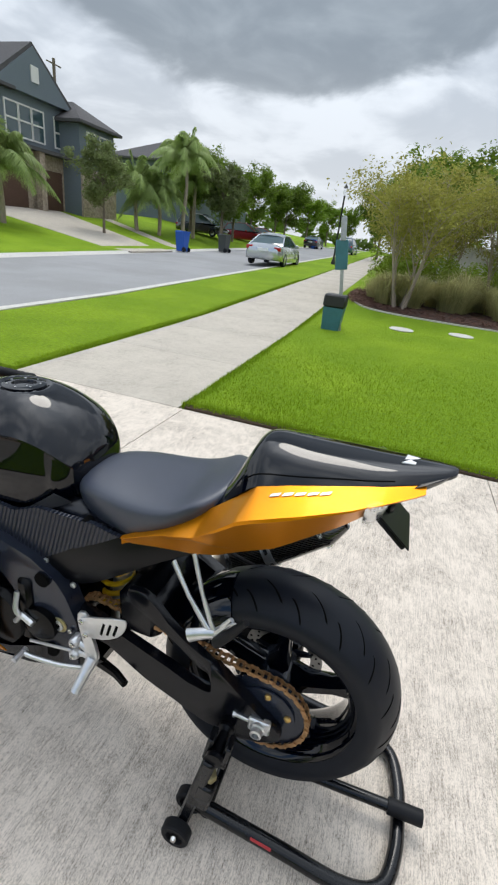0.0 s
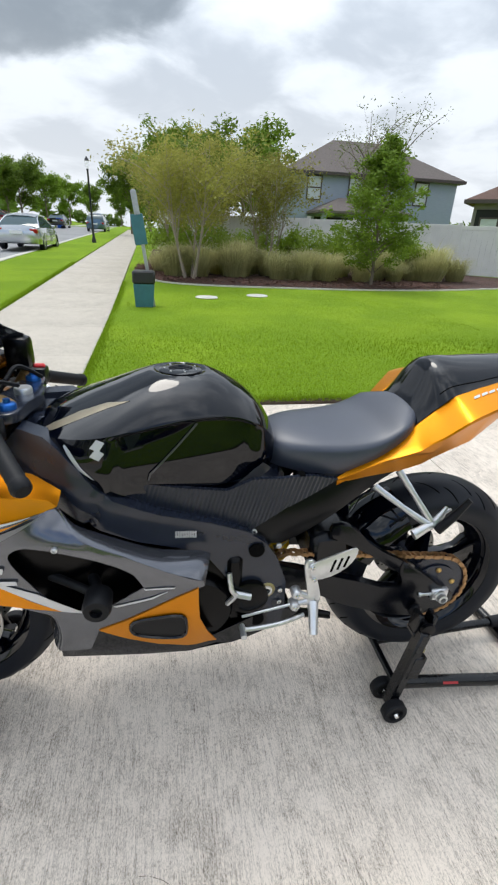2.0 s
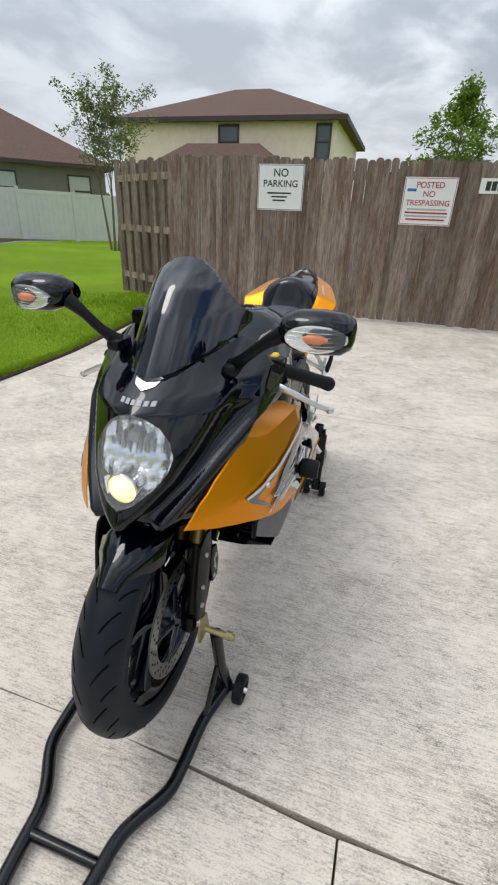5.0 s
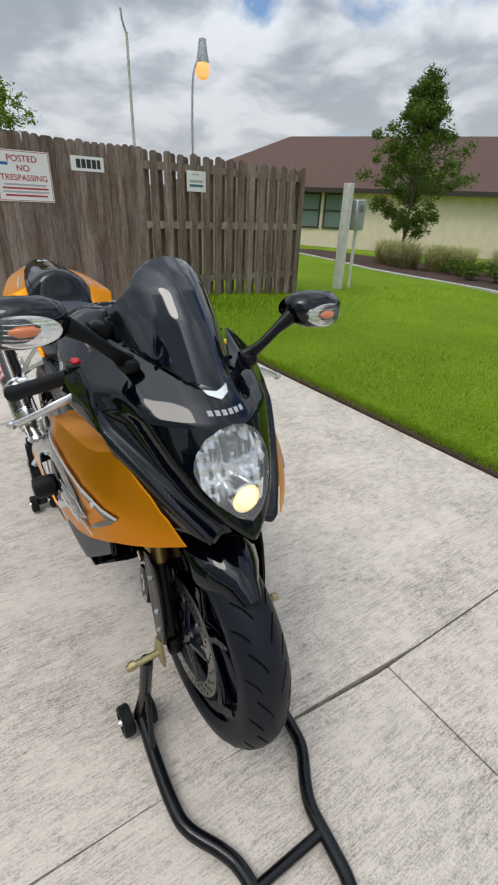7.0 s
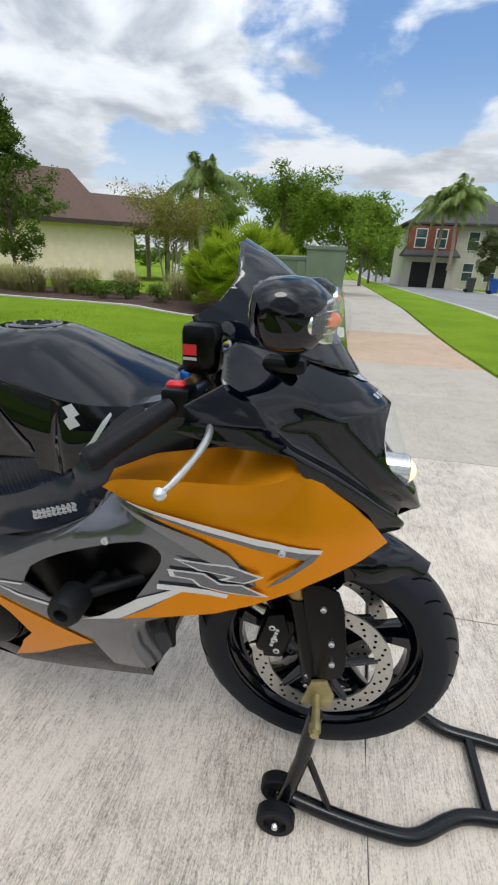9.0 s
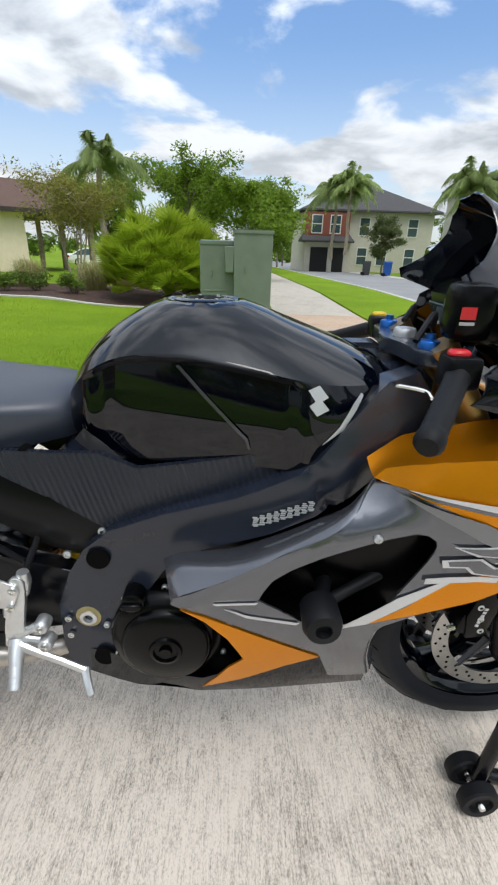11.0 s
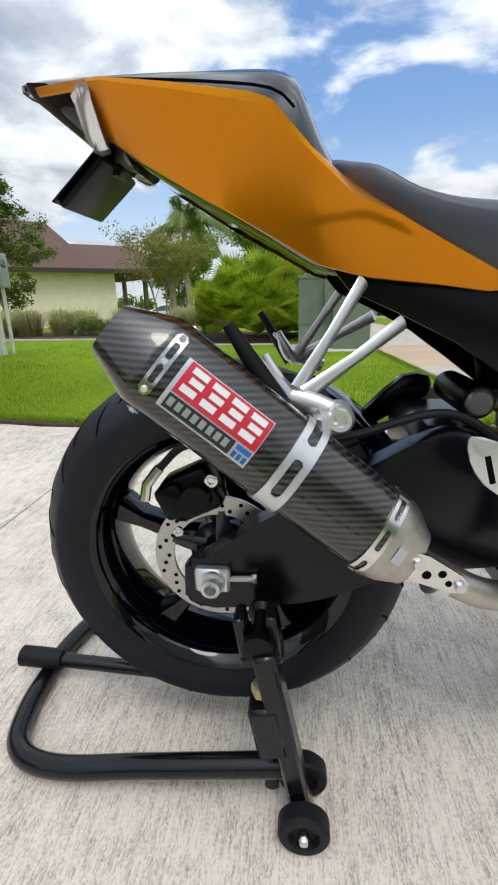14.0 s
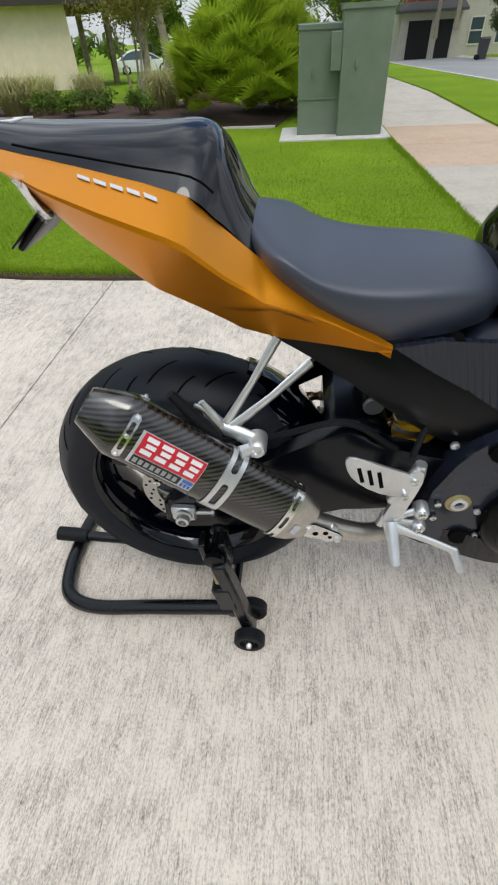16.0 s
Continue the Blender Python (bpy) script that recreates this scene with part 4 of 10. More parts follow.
for k in range(30):
    f = k / 29
    x = 0.7 - 9.6 * f + rng.uniform(-0.3, 0.3)
    y = -13.0 - (0.0 if k % 2 else 1.0) - 0.8 * max(0, f - 0.55) * 2 + rng.uniform(-0.25, 0.25)
    size = rng.uniform(0.75, 1.25)
    copy_thing(clump, pose(x, y, gz(x, y) + 0.05, 0, 0, rng.uniform(0, 360)) @ Matrix.Diagonal((size, size, size * rng.uniform(0.8, 1.1), 1)))
hedge = put(make_shrub(41, 0.95, 1.75, M["leaf_bright"], "dense green shrub behind the ornamental grass", 2800, 0.05), -0.9, -15.0, dz=0.05)
for x, y in ((-2.2, -15.6), (-3.6, -15.2), (-4.8, -14.9), (-6.2, -14.6), (-7.3, -14.2), (0.2, -15.2), (0.6, -17.0)):
    again(hedge, x, y, rng.uniform(0, 360), 0.05)

# bed beyond the lawn on the other side
put(make_palmetto(51, 1.35, 1.95, "broad green saw palmetto clump beside the utility cabinet"), -0.9, 10.7)
put(make_palmetto(52, 1.1, 1.2, "broad green saw palmetto clump beside the utility cabinet"), 0.0, 11.6)
conifer = put(make_tree(61, 5.9, 2.0, 0.6, M["leaf_dark"], M["bark"], "dense upright dark green young tree on the lawn", leaves=24000, size=0.055, shape="cone", r0=0.07), -9.7, 14.0)
crepe_b = put(make_tree(63, 3.4, 1.7, 0.9, M["leaf_olive"], M["bark_pale"], "crepe myrtle with fading brown-green leaves", leaves=12000, size=0.045, stems=4, shape="vase", r0=0.045), -4.6, 15.4)
put(make_palm(65, 4.3, 17, 2.3, M["frond"], "feathery palm beside the tan house"), -4.9, 20.4)
put(make_tree(67, 6.0, 2.5, 1.4, M["leaf_mid"], M["bark"], "wide open-crowned green tree past the bed", leaves=12000, size=0.08, r0=0.12), -1.6, 23.0)
put(make_tree(68, 5.0, 2.2, 0.8, M["leaf_mid"], M["bark"], "low green tree past the bed", leaves=11000, size=0.08, r0=0.1), 1.4, 21.5)
low_green = put(make_shrub(69, 0.45, 0.55, M["leaf_dark"], "low dark green shrub in the bed", 900, 0.04), -4.9, 10.9)
for x, y in ((-4.2, 11.2), (-3.2, 10.9), (-5.6, 11.4)):
    again(low_green, x, y, x * 50)
pale = put(make_clump(71, 0.7, 0.9, 700, M["tallgrass"], "dry pale ornamental grass in the bed"), -6.6, 11.9)
for x, y in ((-7.4, 11.6), (-6.0, 12.2), (-8.2, 12.0), (-3.0, 12.0), (-2.4, 12.6), (-5.0, 12.6), (-9.0, 12.4)):
    again(pale, x, y, x * 77)

# trees along the street
oak = put(make_tree(81, 4.9, 1.75, 1.2, M["leaf_grey"], M["bark"], "small grey-green street oak on the verge", leaves=11000, size=0.085, r0=0.09), 17.4, -23.6)
maple = put(make_tree(82, 6.6, 2.7, 1.3, M["leaf_mid"], M["bark"], "full green street tree", leaves=13000, size=0.12, r0=0.14), 16.4, -41.5, dz=-0.2)
queen = put(make_palm(83, 5.2, 30, 2.9, M["frond"], "queen palm with drooping fronds by the street"), 16.2, -31.3)
again(oak, 14.6, -34.3, 60, 0.9)
again(oak, 15.8, -37.5, 160, 0.5)
again(queen, 18.6, -17.5, 100, -2.6)
again(queen, 18.8, -29.3, 200, -2.2)
again(queen, 17.6, -30.2, 20, -2.6)
again(queen, 17.0, -34.5, 290, -1.4)
for x, y, t in ((18.5, -37, 50), (17, -48, 90), (15.5, -56, 140), (18.5, -62, 200), (16, -70, 260), (15.0, -81, 310), (13.5, -95, 33), (3.6, -46, 50), (2.2, -55, 120), (0.5, -38, 30), (2.6, -66, 75), (5.0, -90, 10), (9.5, -110, 10), (-0.5, -30, 200), (-4.0, -29, 90)):
    again(maple, x, y, t, 0.2)
again(queen, 10.2, 42.1, 40, 1.6)
again(queen, 9.3, 43.5, 140, 1.2)
again(oak, 12.8, 39.3, 120, -0.2)
again(queen, 15.6, 31.9, 10, 0.3)
again(queen, 17.8, 34.5, 10, 0.3)
again(oak, 16.8, 29.6, 70, -1.8)
again(oak, 19.5, 28.0, 200, -0.6)
for x, y, t in ((4.2, 49, 20), (6.0, 64, 90), (8, 78, 120), (-4, 50, 200), (-12, 46, 260), (-20, 44, 300), (-8.5, 35, 310), (2.9, 38, 33), (-32, 38, 20), (24, 50, 60), (-2, 33, 0)):
    again(maple, x, y, t, 0.0)
put(make_tree(91, 4.7, 1.5, 1.2, M["leaf_mid"], M["bark"], "young tree rising behind the wooden fence", leaves=7000, size=0.055, shape="cone", r0=0.05), -12.7, 1.4)
again(oak, -22, 6.5, 45, -1.4)


# ---- far woods ----
def far_woods():
    rng = random.Random(4)
    verts, faces = [], []
    for k in range(150):
        a = 6.283 * k / 150 + rng.uniform(-0.02, 0.02)
        r = rng.uniform(105, 135)
        x, y = math.cos(a) * r, math.sin(a) * r
        h = rng.uniform(3.0, 6.5)
        for _ in range(3):
            leaf_cloud(verts, faces, rng, (x + rng.uniform(-3, 3), y + rng.uniform(-3, 3), gz(x, y) + h * rng.uniform(0.3, 0.7)), h * 0.55, 55, 0.8, 0.8)
    me = bpy.data.meshes.new("far_woods")
    me.from_pydata([tuple(v) for v in verts], [], faces)
    me.materials.append(M["leaf_dark"])
    tagged(new("far_woods", me), "distant line of green trees round the neighbourhood", "woods", kind="stuff")


far_woods()


# ---- fences ----
FENCE_X = -4.05


def text_on(body, size, place, material, parent, name="lettering", turn=90, align="CENTER", stretch=1.0):
    """Letters of the built-in font, as a thin mesh facing +x (turn 90) or another way."""
    cu = bpy.data.curves.new(name, "FONT")
    cu.body, cu.size, cu.align_x, cu.align_y, cu.extrude, cu.offset = body, size, align, "CENTER", 0.0006, 0.014 * size
    tmp = bpy.data.objects.new("tmp", cu)
    scene.collection.objects.link(tmp)
    me = bpy.data.meshes.new_from_object(tmp.evaluated_get(bpy.context.evaluated_depsgraph_get()))
    bpy.data.objects.remove(tmp)
    me.transform((place if isinstance(place, Matrix) else pose(*place, 90, 0, turn)) @ Matrix.Diagonal((stretch, 1, 1, 1)))
    me.materials.clear()
    me.materials.append(material)
    ob = new(name, me)
    ob.parent = parent
    ob.matrix_parent_inverse = Matrix.Translation(-base_of(parent))
    return ob


def picket(bm, y0, y1, z0, z1, x0, x1, rng):
    """A dog-eared board, slightly out of true."""
    w, t = y1 - y0, rng.uniform(-0.004, 0.004)
    c = 0.022
    plate(bm, [(y0, z0), (y1, z0), (y1 + t, z1 - c), (y1 - c + t, z1), (y0 + c + t, z1), (y0 + t, z1 - c)], x0, x1, axis="x")


def wooden_fence():
    rng = random.Random(12)
    gate = tagged(new("fence_gate"), "weathered grey-brown solid wooden gate panels across the drive", "fence", kind="structure")
    y, n = -2.55, 0
    while y < 1.93:
        w = rng.choice((0.088, 0.092, 0.14))
        z = gz(FENCE_X, y) + 0.03
        bm = bmesh.new()
        picket(bm, y + 0.002, min(y + w, 1.95) - 0.002, z + rng.uniform(0, 0.02), 1.965 + rng.uniform(-0.02, 0.015) - 0.012 * y, FENCE_X, FENCE_X + 0.018 + rng.uniform(0, 0.004), rng)
        part("board", bm, M["wood"], gate, smooth=0)
        y += w
    for z in (0.45, 1.1, 1.75):
        bm = bmesh.new()
        box(bm, FENCE_X - 0.045, FENCE_X - 0.003, -2.5, 1.9, z, z + 0.09)
        part("rail", bm, M["wood"], gate, smooth=0)
    for a, b, xa, xb, nm in ((1.98, 4.66, FENCE_X, FENCE_X - 0.13, 15), (-3.92, -2.6, FENCE_X - 0.85, FENCE_X - 0.02, 10)):
        fence = tagged(new("wooden_fence"), "weathered shadowbox wooden fence beside the gate", "fence", kind="structure")
        k = int((b - a) / 0.19)
        for i in range(k + 1):
            f = i / k
            y, x = a + (b - a) * f, xa + (xb - xa) * f
            z = gz(x, y) + 0.03
            top = 1.965 - 0.012 * y + rng.uniform(-0.015, 0.01) - (0.02 if i % 2 else 0)
            bm = bmesh.new()
            picket(bm, y - 0.048, y + 0.048, z, top, x + 0.022, x + 0.04, rng)
            part("board", bm, M["wood"], fence, smooth=0)
            if i < k:
                bm = bmesh.new()
                y2 = y + (b - a) / k / 2
                picket(bm, y2 - 0.065, y2 + 0.065, z, top - 0.01, x - 0.095, x - 0.075, rng)
                part("board", bm, M["wood"], fence, smooth=0)
        for z in (0.35, 1.05, 1.72):
            bm = bmesh.new()
            box(bm, 0, math.hypot(b - a, xb - xa), -0.05, 0.018, z, z + 0.088, m=pose(xa - 0.02, a, 0, 0, 0, math.degrees(math.atan2(b - a, xb - xa))))
            part("rail", bm, M["wood"], fence, smooth=0)
        for y, x in ((a + 0.05, xa), (b - 0.05, xb)):
            bm = bmesh.new()
            box(bm, x - 0.12, x - 0.03, y - 0.045, y + 0.045, gz(x, y) - 0.1, 1.86)
            part("post", bm, M["wood"], fence, smooth=0)
    # sides and back of the fenced yard
    back = tagged(new("wooden_fence"), "weathered wooden fence closing the yard behind the gate", "fence", kind="structure")
    for (x0, y0), (x1, y1) in (((-4.95, -3.95), (-11.5, -3.95)), ((-4.2, 4.66), (-11.5, 4.66)), ((-11.5, -3.95), (-11.5, 4.66))):
        k = int(math.hypot(x1 - x0, y1 - y0) / 0.15)
        for i in range(k):
            f = (i + 0.5) / k
            x, y = x0 + (x1 - x0) * f, y0 + (y1 - y0) * f
            bm = bmesh.new()
            box(bm, -0.07, 0.07, -0.009, 0.009, gz(x, y), 1.8 + rng.uniform(-0.02, 0.02), m=pose(x, y, 0, 0, 0, math.degrees(math.atan2(y1 - y0, x1 - x0))))
            part("board", bm, M["wood"], back, smooth=0)


wooden_fence()


def sign(label, y0, y1, z0, z1, lines, border_mat=None, bars=()):
    x = FENCE_X + 0.026
    root = thing("fence_sign", label, "sign", (x, (y0 + y1) / 2, z0), group="signs on the fence")
    bm = bmesh.new()
    box(bm, x, x + 0.004, y0, y1, z0, z1, 0.0015)
    part("board", bm, M["sign_white"], root)
    if border_mat:
        bm = bmesh.new()
        t, g = 0.006, 0.008
        for a, b, c, d in ((y0 + g, y1 - g, z0 + g, z0 + g + t), (y0 + g, y1 - g, z1 - g - t, z1 - g), (y0 + g, y0 + g + t, z0 + g, z1 - g), (y1 - g - t, y1 - g, z0 + g, z1 - g)):
            box(bm, x + 0.004, x + 0.0052, a, b, c, d)
        part("border", bm, border_mat, root)
    for body, size, z, m in lines:
        text_on(body, size, (x + 0.005, (y0 + y1) / 2, z), m, root)
    for a, b, z, h, m in bars:
        bm = bmesh.new()
        box(bm, x + 0.004, x + 0.0052, a, b, z - h / 2, z + h / 2)
        part("bar", bm, m, root)
    return root


sign("white sign with black lettering fixed to the wooden fence", -1.40, -0.82, 1.40, 1.90, (("NO", 0.12, 1.805, M["sign_black"]), ("PARKING", 0.105, 1.69, M["sign_black"])), M["sign_black"],
     ((-1.27, -0.97, 1.59, 0.018, M["sign_black"]), (-1.22, -1.02, 1.55, 0.018, M["sign_black"]), (-1.20, -1.04, 1.51, 0.018, M["sign_black"])))
sign("white sign with red lettering fixed to the wooden fence", 0.36, 0.93, 1.30, 1.79, (("POSTED", 0.085, 1.71, M["sign_red"]), ("NO", 0.085, 1.62, M["sign_red"]), ("TRESPASSING", 0.08, 1.53, M["sign_red"])), M["sign_red"],
     ((0.43, 0.86, 1.465, 0.018, M["sign_grey"]), (0.41, 0.88, 1.43, 0.018, M["sign_red"]), (0.41, 0.88, 1.395, 0.018, M["sign_grey"]), (0.43, 0.86, 1.36, 0.018, M["sign_red"]), (0.40, 0.50, 1.66, 0.03, M["blue_decal"])))
sign("small white plaque with dark bars on the fence", 1.16, 1.54, 1.64, 1.79, (), None, ((1.22, 1.27, 1.715, 0.09, M["sign_black"]), (1.28, 1.33, 1.715, 0.09, M["sign_black"]), (1.34, 1.39, 1.715, 0.09, M["sign_black"]), (1.40, 1.45, 1.715, 0.09, M["sign_black"]), (1.46, 1.50, 1.715, 0.09, M["sign_black"])))
sign("small white notice on the shadowbox fence", 2.62, 2.90, 1.50, 1.74, (), None, ((2.70, 2.80, 1.70, 0.016, M["sign_grey"]), (2.66, 2.86, 1.62, 0.03, M["sign_grey"]), (2.66, 2.86, 1.57, 0.03, M["teal"])))


def white_fence():
    fence = tagged(new("white_fence"), "white vinyl privacy fence behind the planting bed", "fence", kind="structure")
    a, b = Vector((1.0, -25.5)), Vector((-22.0, -7.4))
    k = 14
    d = (b - a) / k
    turn = math.degrees(math.atan2(d.y, d.x))
    for i in range(k + 1):
        p = a + d * i
        z = gz(p.x, p.y)
        bm = bmesh.new()
        m = pose(p.x, p.y, z, 0, 0, turn)
        box(bm, -0.065, 0.065, -0.065, 0.065, -0.1, 1.86, 0.006, m)
        box(bm, -0.075, 0.075, -0.075, 0.075, 1.86, 1.90, 0.01, m)
        part("post", bm, M["vinyl"], fence)
        if i < k:
            q = a + d * (i + 1)
            dz = gz(q.x, q.y) - z
            bm = bmesh.new()
            L = d.length
            box(bm, 0.06, L - 0.06, -0.022, 0.022, 0.05, 0.20, 0.004, m)
            box(bm, 0.06, L - 0.06, -0.022, 0.022, 1.66, 1.80, 0.004, m)
            n = 10
            for j in range(n):
                box(bm, 0.065 + (L - 0.13) * j / n + 0.002, 0.065 + (L - 0.13) * (j + 1) / n - 0.002, -0.011, 0.011, 0.18, 1.68, 0.0, m)
            part("panel", bm, M["vinyl"], fence, smooth=0)


white_fence()


# ---- utilities ----
def utility_cabinet():
    bm = bmesh.new()
    box(bm, -0.15, 1.56, 7.63, 8.85, -0.30, -0.13, 0.012)
    solo("concrete_pad", bm, M["kerb"], "concrete pad under the utility cabinets", "pad", kind="structure")
    for x0, x1, y0, y1, z1, lip in ((0.12, 0.80, 8.04, 8.60, 1.17, 0.014), (0.74, 1.42, 7.84, 8.48, 1.36, 0.020)):
        root = thing("utility_cabinet", "faded green metal utility cabinet standing on a concrete pad", "utility cabinet", ((x0 + x1) / 2, (y0 + y1) / 2, -0.13), group="utility cabinets")
        bm = bmesh.new()
        box(bm, x0, x1, y0, y1, -0.13, z1, 0.008)
        part("body", bm, M["boxgreen"], root)
        bm = bmesh.new()
        loft(bm, [[(x0 - lip, y0 - lip, z1 - 0.045), (x1 + lip, y0 - lip, z1 - 0.045), (x1 + lip, y1 + lip, z1 - 0.045), (x0 - lip, y1 + lip, z1 - 0.045)],
                  [(x0 - lip, y0 - lip, z1 + 0.01), (x1 + lip, y0 - lip, z1 + 0.01), (x1 + lip, y1 + lip, z1 + 0.03), (x0 - lip, y1 + lip, z1 + 0.03)]])
        part("lid", bm, M["boxgreen"], root)
        if z1 < 1.2:
            bm = bmesh.new()
            box(bm, x0 - 0.008, x1 + 0.004, y0 - 0.012, y0 + 0.002, 0.32, 0.345)
            part("seam_ledge", bm, M["boxgreen"], root)
        else:
            bm = bmesh.new()
            box(bm, x0 - 0.16, x0, y0 + 0.02, y0 + 0.2, 0.66, 1.10, 0.01)
            part("side_box", bm, M["boxgreen"], root)
        bm = bmesh.new()
        box(bm, x0 + 0.2, x0 + 0.225, y0 - 0.03, y0, z1 * 0.5, z1 * 0.5 + 0.1, 0.005)
        part("handle", bm, M["boxgreen"], root)


utility_cabinet()


def waste_station():
    root = thing("dog_waste_station", "teal waste station with bin on a leaning metal post", "waste station", (1.05, -7.95, 0.0))
    bm = bmesh.new()
    box(bm, -0.03, 0.03, -0.022, 0.022, -0.05, 2.0, 0.004, pose(1.0, -7.95, 0, 0, 8.0, 0))
    part("post", bm, M["galv"], root)
    bm = bmesh.new()
    loft(bm, [[(1.02, -8.12, 0.04), (1.34, -8.12, 0.04), (1.34, -7.84, 0.04), (1.02, -7.84, 0.04)], [(0.98, -8.14, 0.45), (1.36, -8.14, 0.45), (1.36, -7.82, 0.45), (0.98, -7.82, 0.45)]])
    can = part("bin", bm, M["teal"], root)
    bm = bmesh.new()
    box(bm, 0.965, 1.375, -8.155, -7.805, 0.45, 0.68, 0.03)
    part("bin_lid", bm, M["sign_black"], can, "black bin lid")
    bm = bmesh.new()
    box(bm, -0.11, 0.11, -0.03, 0.03, 1.12, 1.62, 0.012, pose(1.02, -7.95, 0, 0, 8.0, 0))
    part("bag_dispenser", bm, M["teal"], root)
    bm = bmesh.new()
    box(bm, -0.05, 0.05, 0.024, 0.030, 1.60, 1.98, 0.004, pose(1.0, -7.95, 0, 0, 8.0, 0))
    part("notice", bm, M["galv"], root)


waste_station()

for x, y in ((-0.1, -9.2), (-1.3, -9.6)):
    bm = bmesh.new()
    lathe(bm, [(0.02, 0.0), (0.24, 0.0), (0.25, 0.012), (0.23, 0.026), (0.02, 0.03)], 20, (x, y, gz(x, y) + 0.012), "z")
    solo("access_cover", bm, M["kerb"], "pale round access cover in the lawn", "cover", group="access covers")


def meter_post():
    root = thing("meter_post", "weathered white post with a meter box on the lawn", "meter post", (-4.6, 6.1, 0))
    bm = bmesh.new()
    box(bm, -4.67, -4.53, 6.03, 6.17, -0.1, 1.8, 0.008)
    part("post", bm, M["postpaint"], root)
    bm = bmesh.new()
    box(bm, -4.62, -4.46, 6.22, 6.46, 1.05, 1.55, 0.015)
    meter = part("meter_box", bm, M["galv"], root)
    bm = bmesh.new()
    lathe(bm, [(0.02, 0), (0.07, 0), (0.07, 0.05), (0.05, 0.07), (0.01, 0.075)], 18, (-4.46, 6.34, 1.4), "x")
    part("dial_glass", bm, M["lens"], meter)
    bm = bmesh.new()
    tube(bm, [(-4.54, 6.34, -0.05), (-4.54, 6.34, 1.06)], 0.03, 8)
    part("conduit", bm, M["postpaint"], root)
    bm = bmesh.new()
    box(bm, -4.6, -4.56, 6.15, 6.30, 1.15, 1.2)
    part("bracket", bm, M["galv"], root)


meter_post()


def yard_lamp():
    x, y = -5.75, 3.75
    root = thing("yard_lamp", "lit yard lamp on a thin bent pole behind the fence", "lamp", (x, y, 0))
    bm = bmesh.new()
    tube(bm, spline([(x, y - 0.16, -0.1), (x, y - 0.16, 2.0), (x, y - 0.14, 3.0), (x, y - 0.07, 3.3), (x, y + 0.0, 3.36)], 6), 0.018, 8)
    part("pole", bm, M["galv"], root)
    bm = bmesh.new()
    lathe(bm, [(0.01, 3.62), (0.055, 3.60), (0.075, 3.45), (0.10, 3.33), (0.10, 3.31), (0.02, 3.31)], 18, (x, y + 0.04, 0), "z")
    part("hood", bm, M["galv"], root)
    bm = bmesh.new()
    lathe(bm, [(0.02, 3.32), (0.095, 3.31), (0.11, 3.23), (0.085, 3.13), (0.02, 3.10)], 18, (x, y + 0.04, 0), "z")
    part("globe", bm, M["lamp_glow"], root, "glowing amber globe")
    px, py = -9.4, 4.0
    root = thing("antenna_mast", "slim white mast behind the fence", "mast", (px, py, 0))
    bm = bmesh.new()
    tube(bm, [(px, py, -0.1), (px, py - 0.02, 2.6), (px + 0.1, py - 0.06, 4.45)], [0.045, 0.035, 0.028], 8)
    part("pole", bm, M["postpaint"], root)
    bm = bmesh.new()
    tube(bm, [(px + 0.1, py - 0.06, 4.4), (px + 0.11, py - 0.14, 4.62), (px + 0.11, py - 0.16, 4.8)], 0.02, 6)
    part("tip", bm, M["galv"], root)


yard_lamp()


def street_lamp(x, y, h):
    z = gz(x, y)
    root = thing("street_lamp", "black street lamp post on the grass verge", "street lamp", (x, y, z))
    bm = bmesh.new()
    lathe(bm, [(0.13, 0), (0.13, 0.15), (0.08, 0.3), (0.06, 0.5), (0.05, h - 0.6), (0.08, h - 0.55), (0.03, h - 0.5)], 12, (x, y, z), "z")
    part("pole", bm, M["sign_black"], root)
    bm = bmesh.new()
    lathe(bm, [(0.07, h - 0.5), (0.14, h - 0.35), (0.13, h - 0.08), (0.03, h)], 12, (x, y, z), "z")
    part("lantern", bm, M["lens"], root)
    bm = bmesh.new()
    lathe(bm, [(0.15, h - 0.1), (0.08, h + 0.02), (0.01, h + 0.12)], 12, (x, y, z), "z")
    part("cap", bm, M["sign_black"], root)


street_lamp(4.95, -30.1, 4.4)


# ---- houses ----
def window(parent, face, a, z, w, h, at, out, dark_frame=False, glass="pane"):
    """A window in a wall: face 'x' or 'y', middle a along it, sill z; at: the wall's plane, out: which way it faces."""
    fr = 0.09

    def bx(bm, a0, a1, z0, z1, d0, d1):
        d0, d1 = sorted((at + out * d0, at + out * d1))
        if face == "x":
            box(bm, d0, d1, a0, a1, z0, z1)
        else:
            box(bm, a0, a1, d0, d1, z0, z1)

    bm = bmesh.new()
    for q in ((a - w / 2 - fr, a - w / 2, z - fr, z + h + fr), (a + w / 2, a + w / 2 + fr, z - fr, z + h + fr), (a - w / 2, a + w / 2, z - fr, z), (a - w / 2, a + w / 2, z + h, z + h + fr), (a - w / 2, a + w / 2, z + h * 0.48, z + h * 0.54)):
        bx(bm, *q, -0.02, 0.06)
    win = part("window", bm, M["trim_dark"] if dark_frame else M["trim"], parent, smooth=0)
    bm = bmesh.new()
    bx(bm, a - w / 2, a + w / 2, z, z + h, -0.02, 0.02)
    part("pane", bm, M[glass], win, smooth=0)


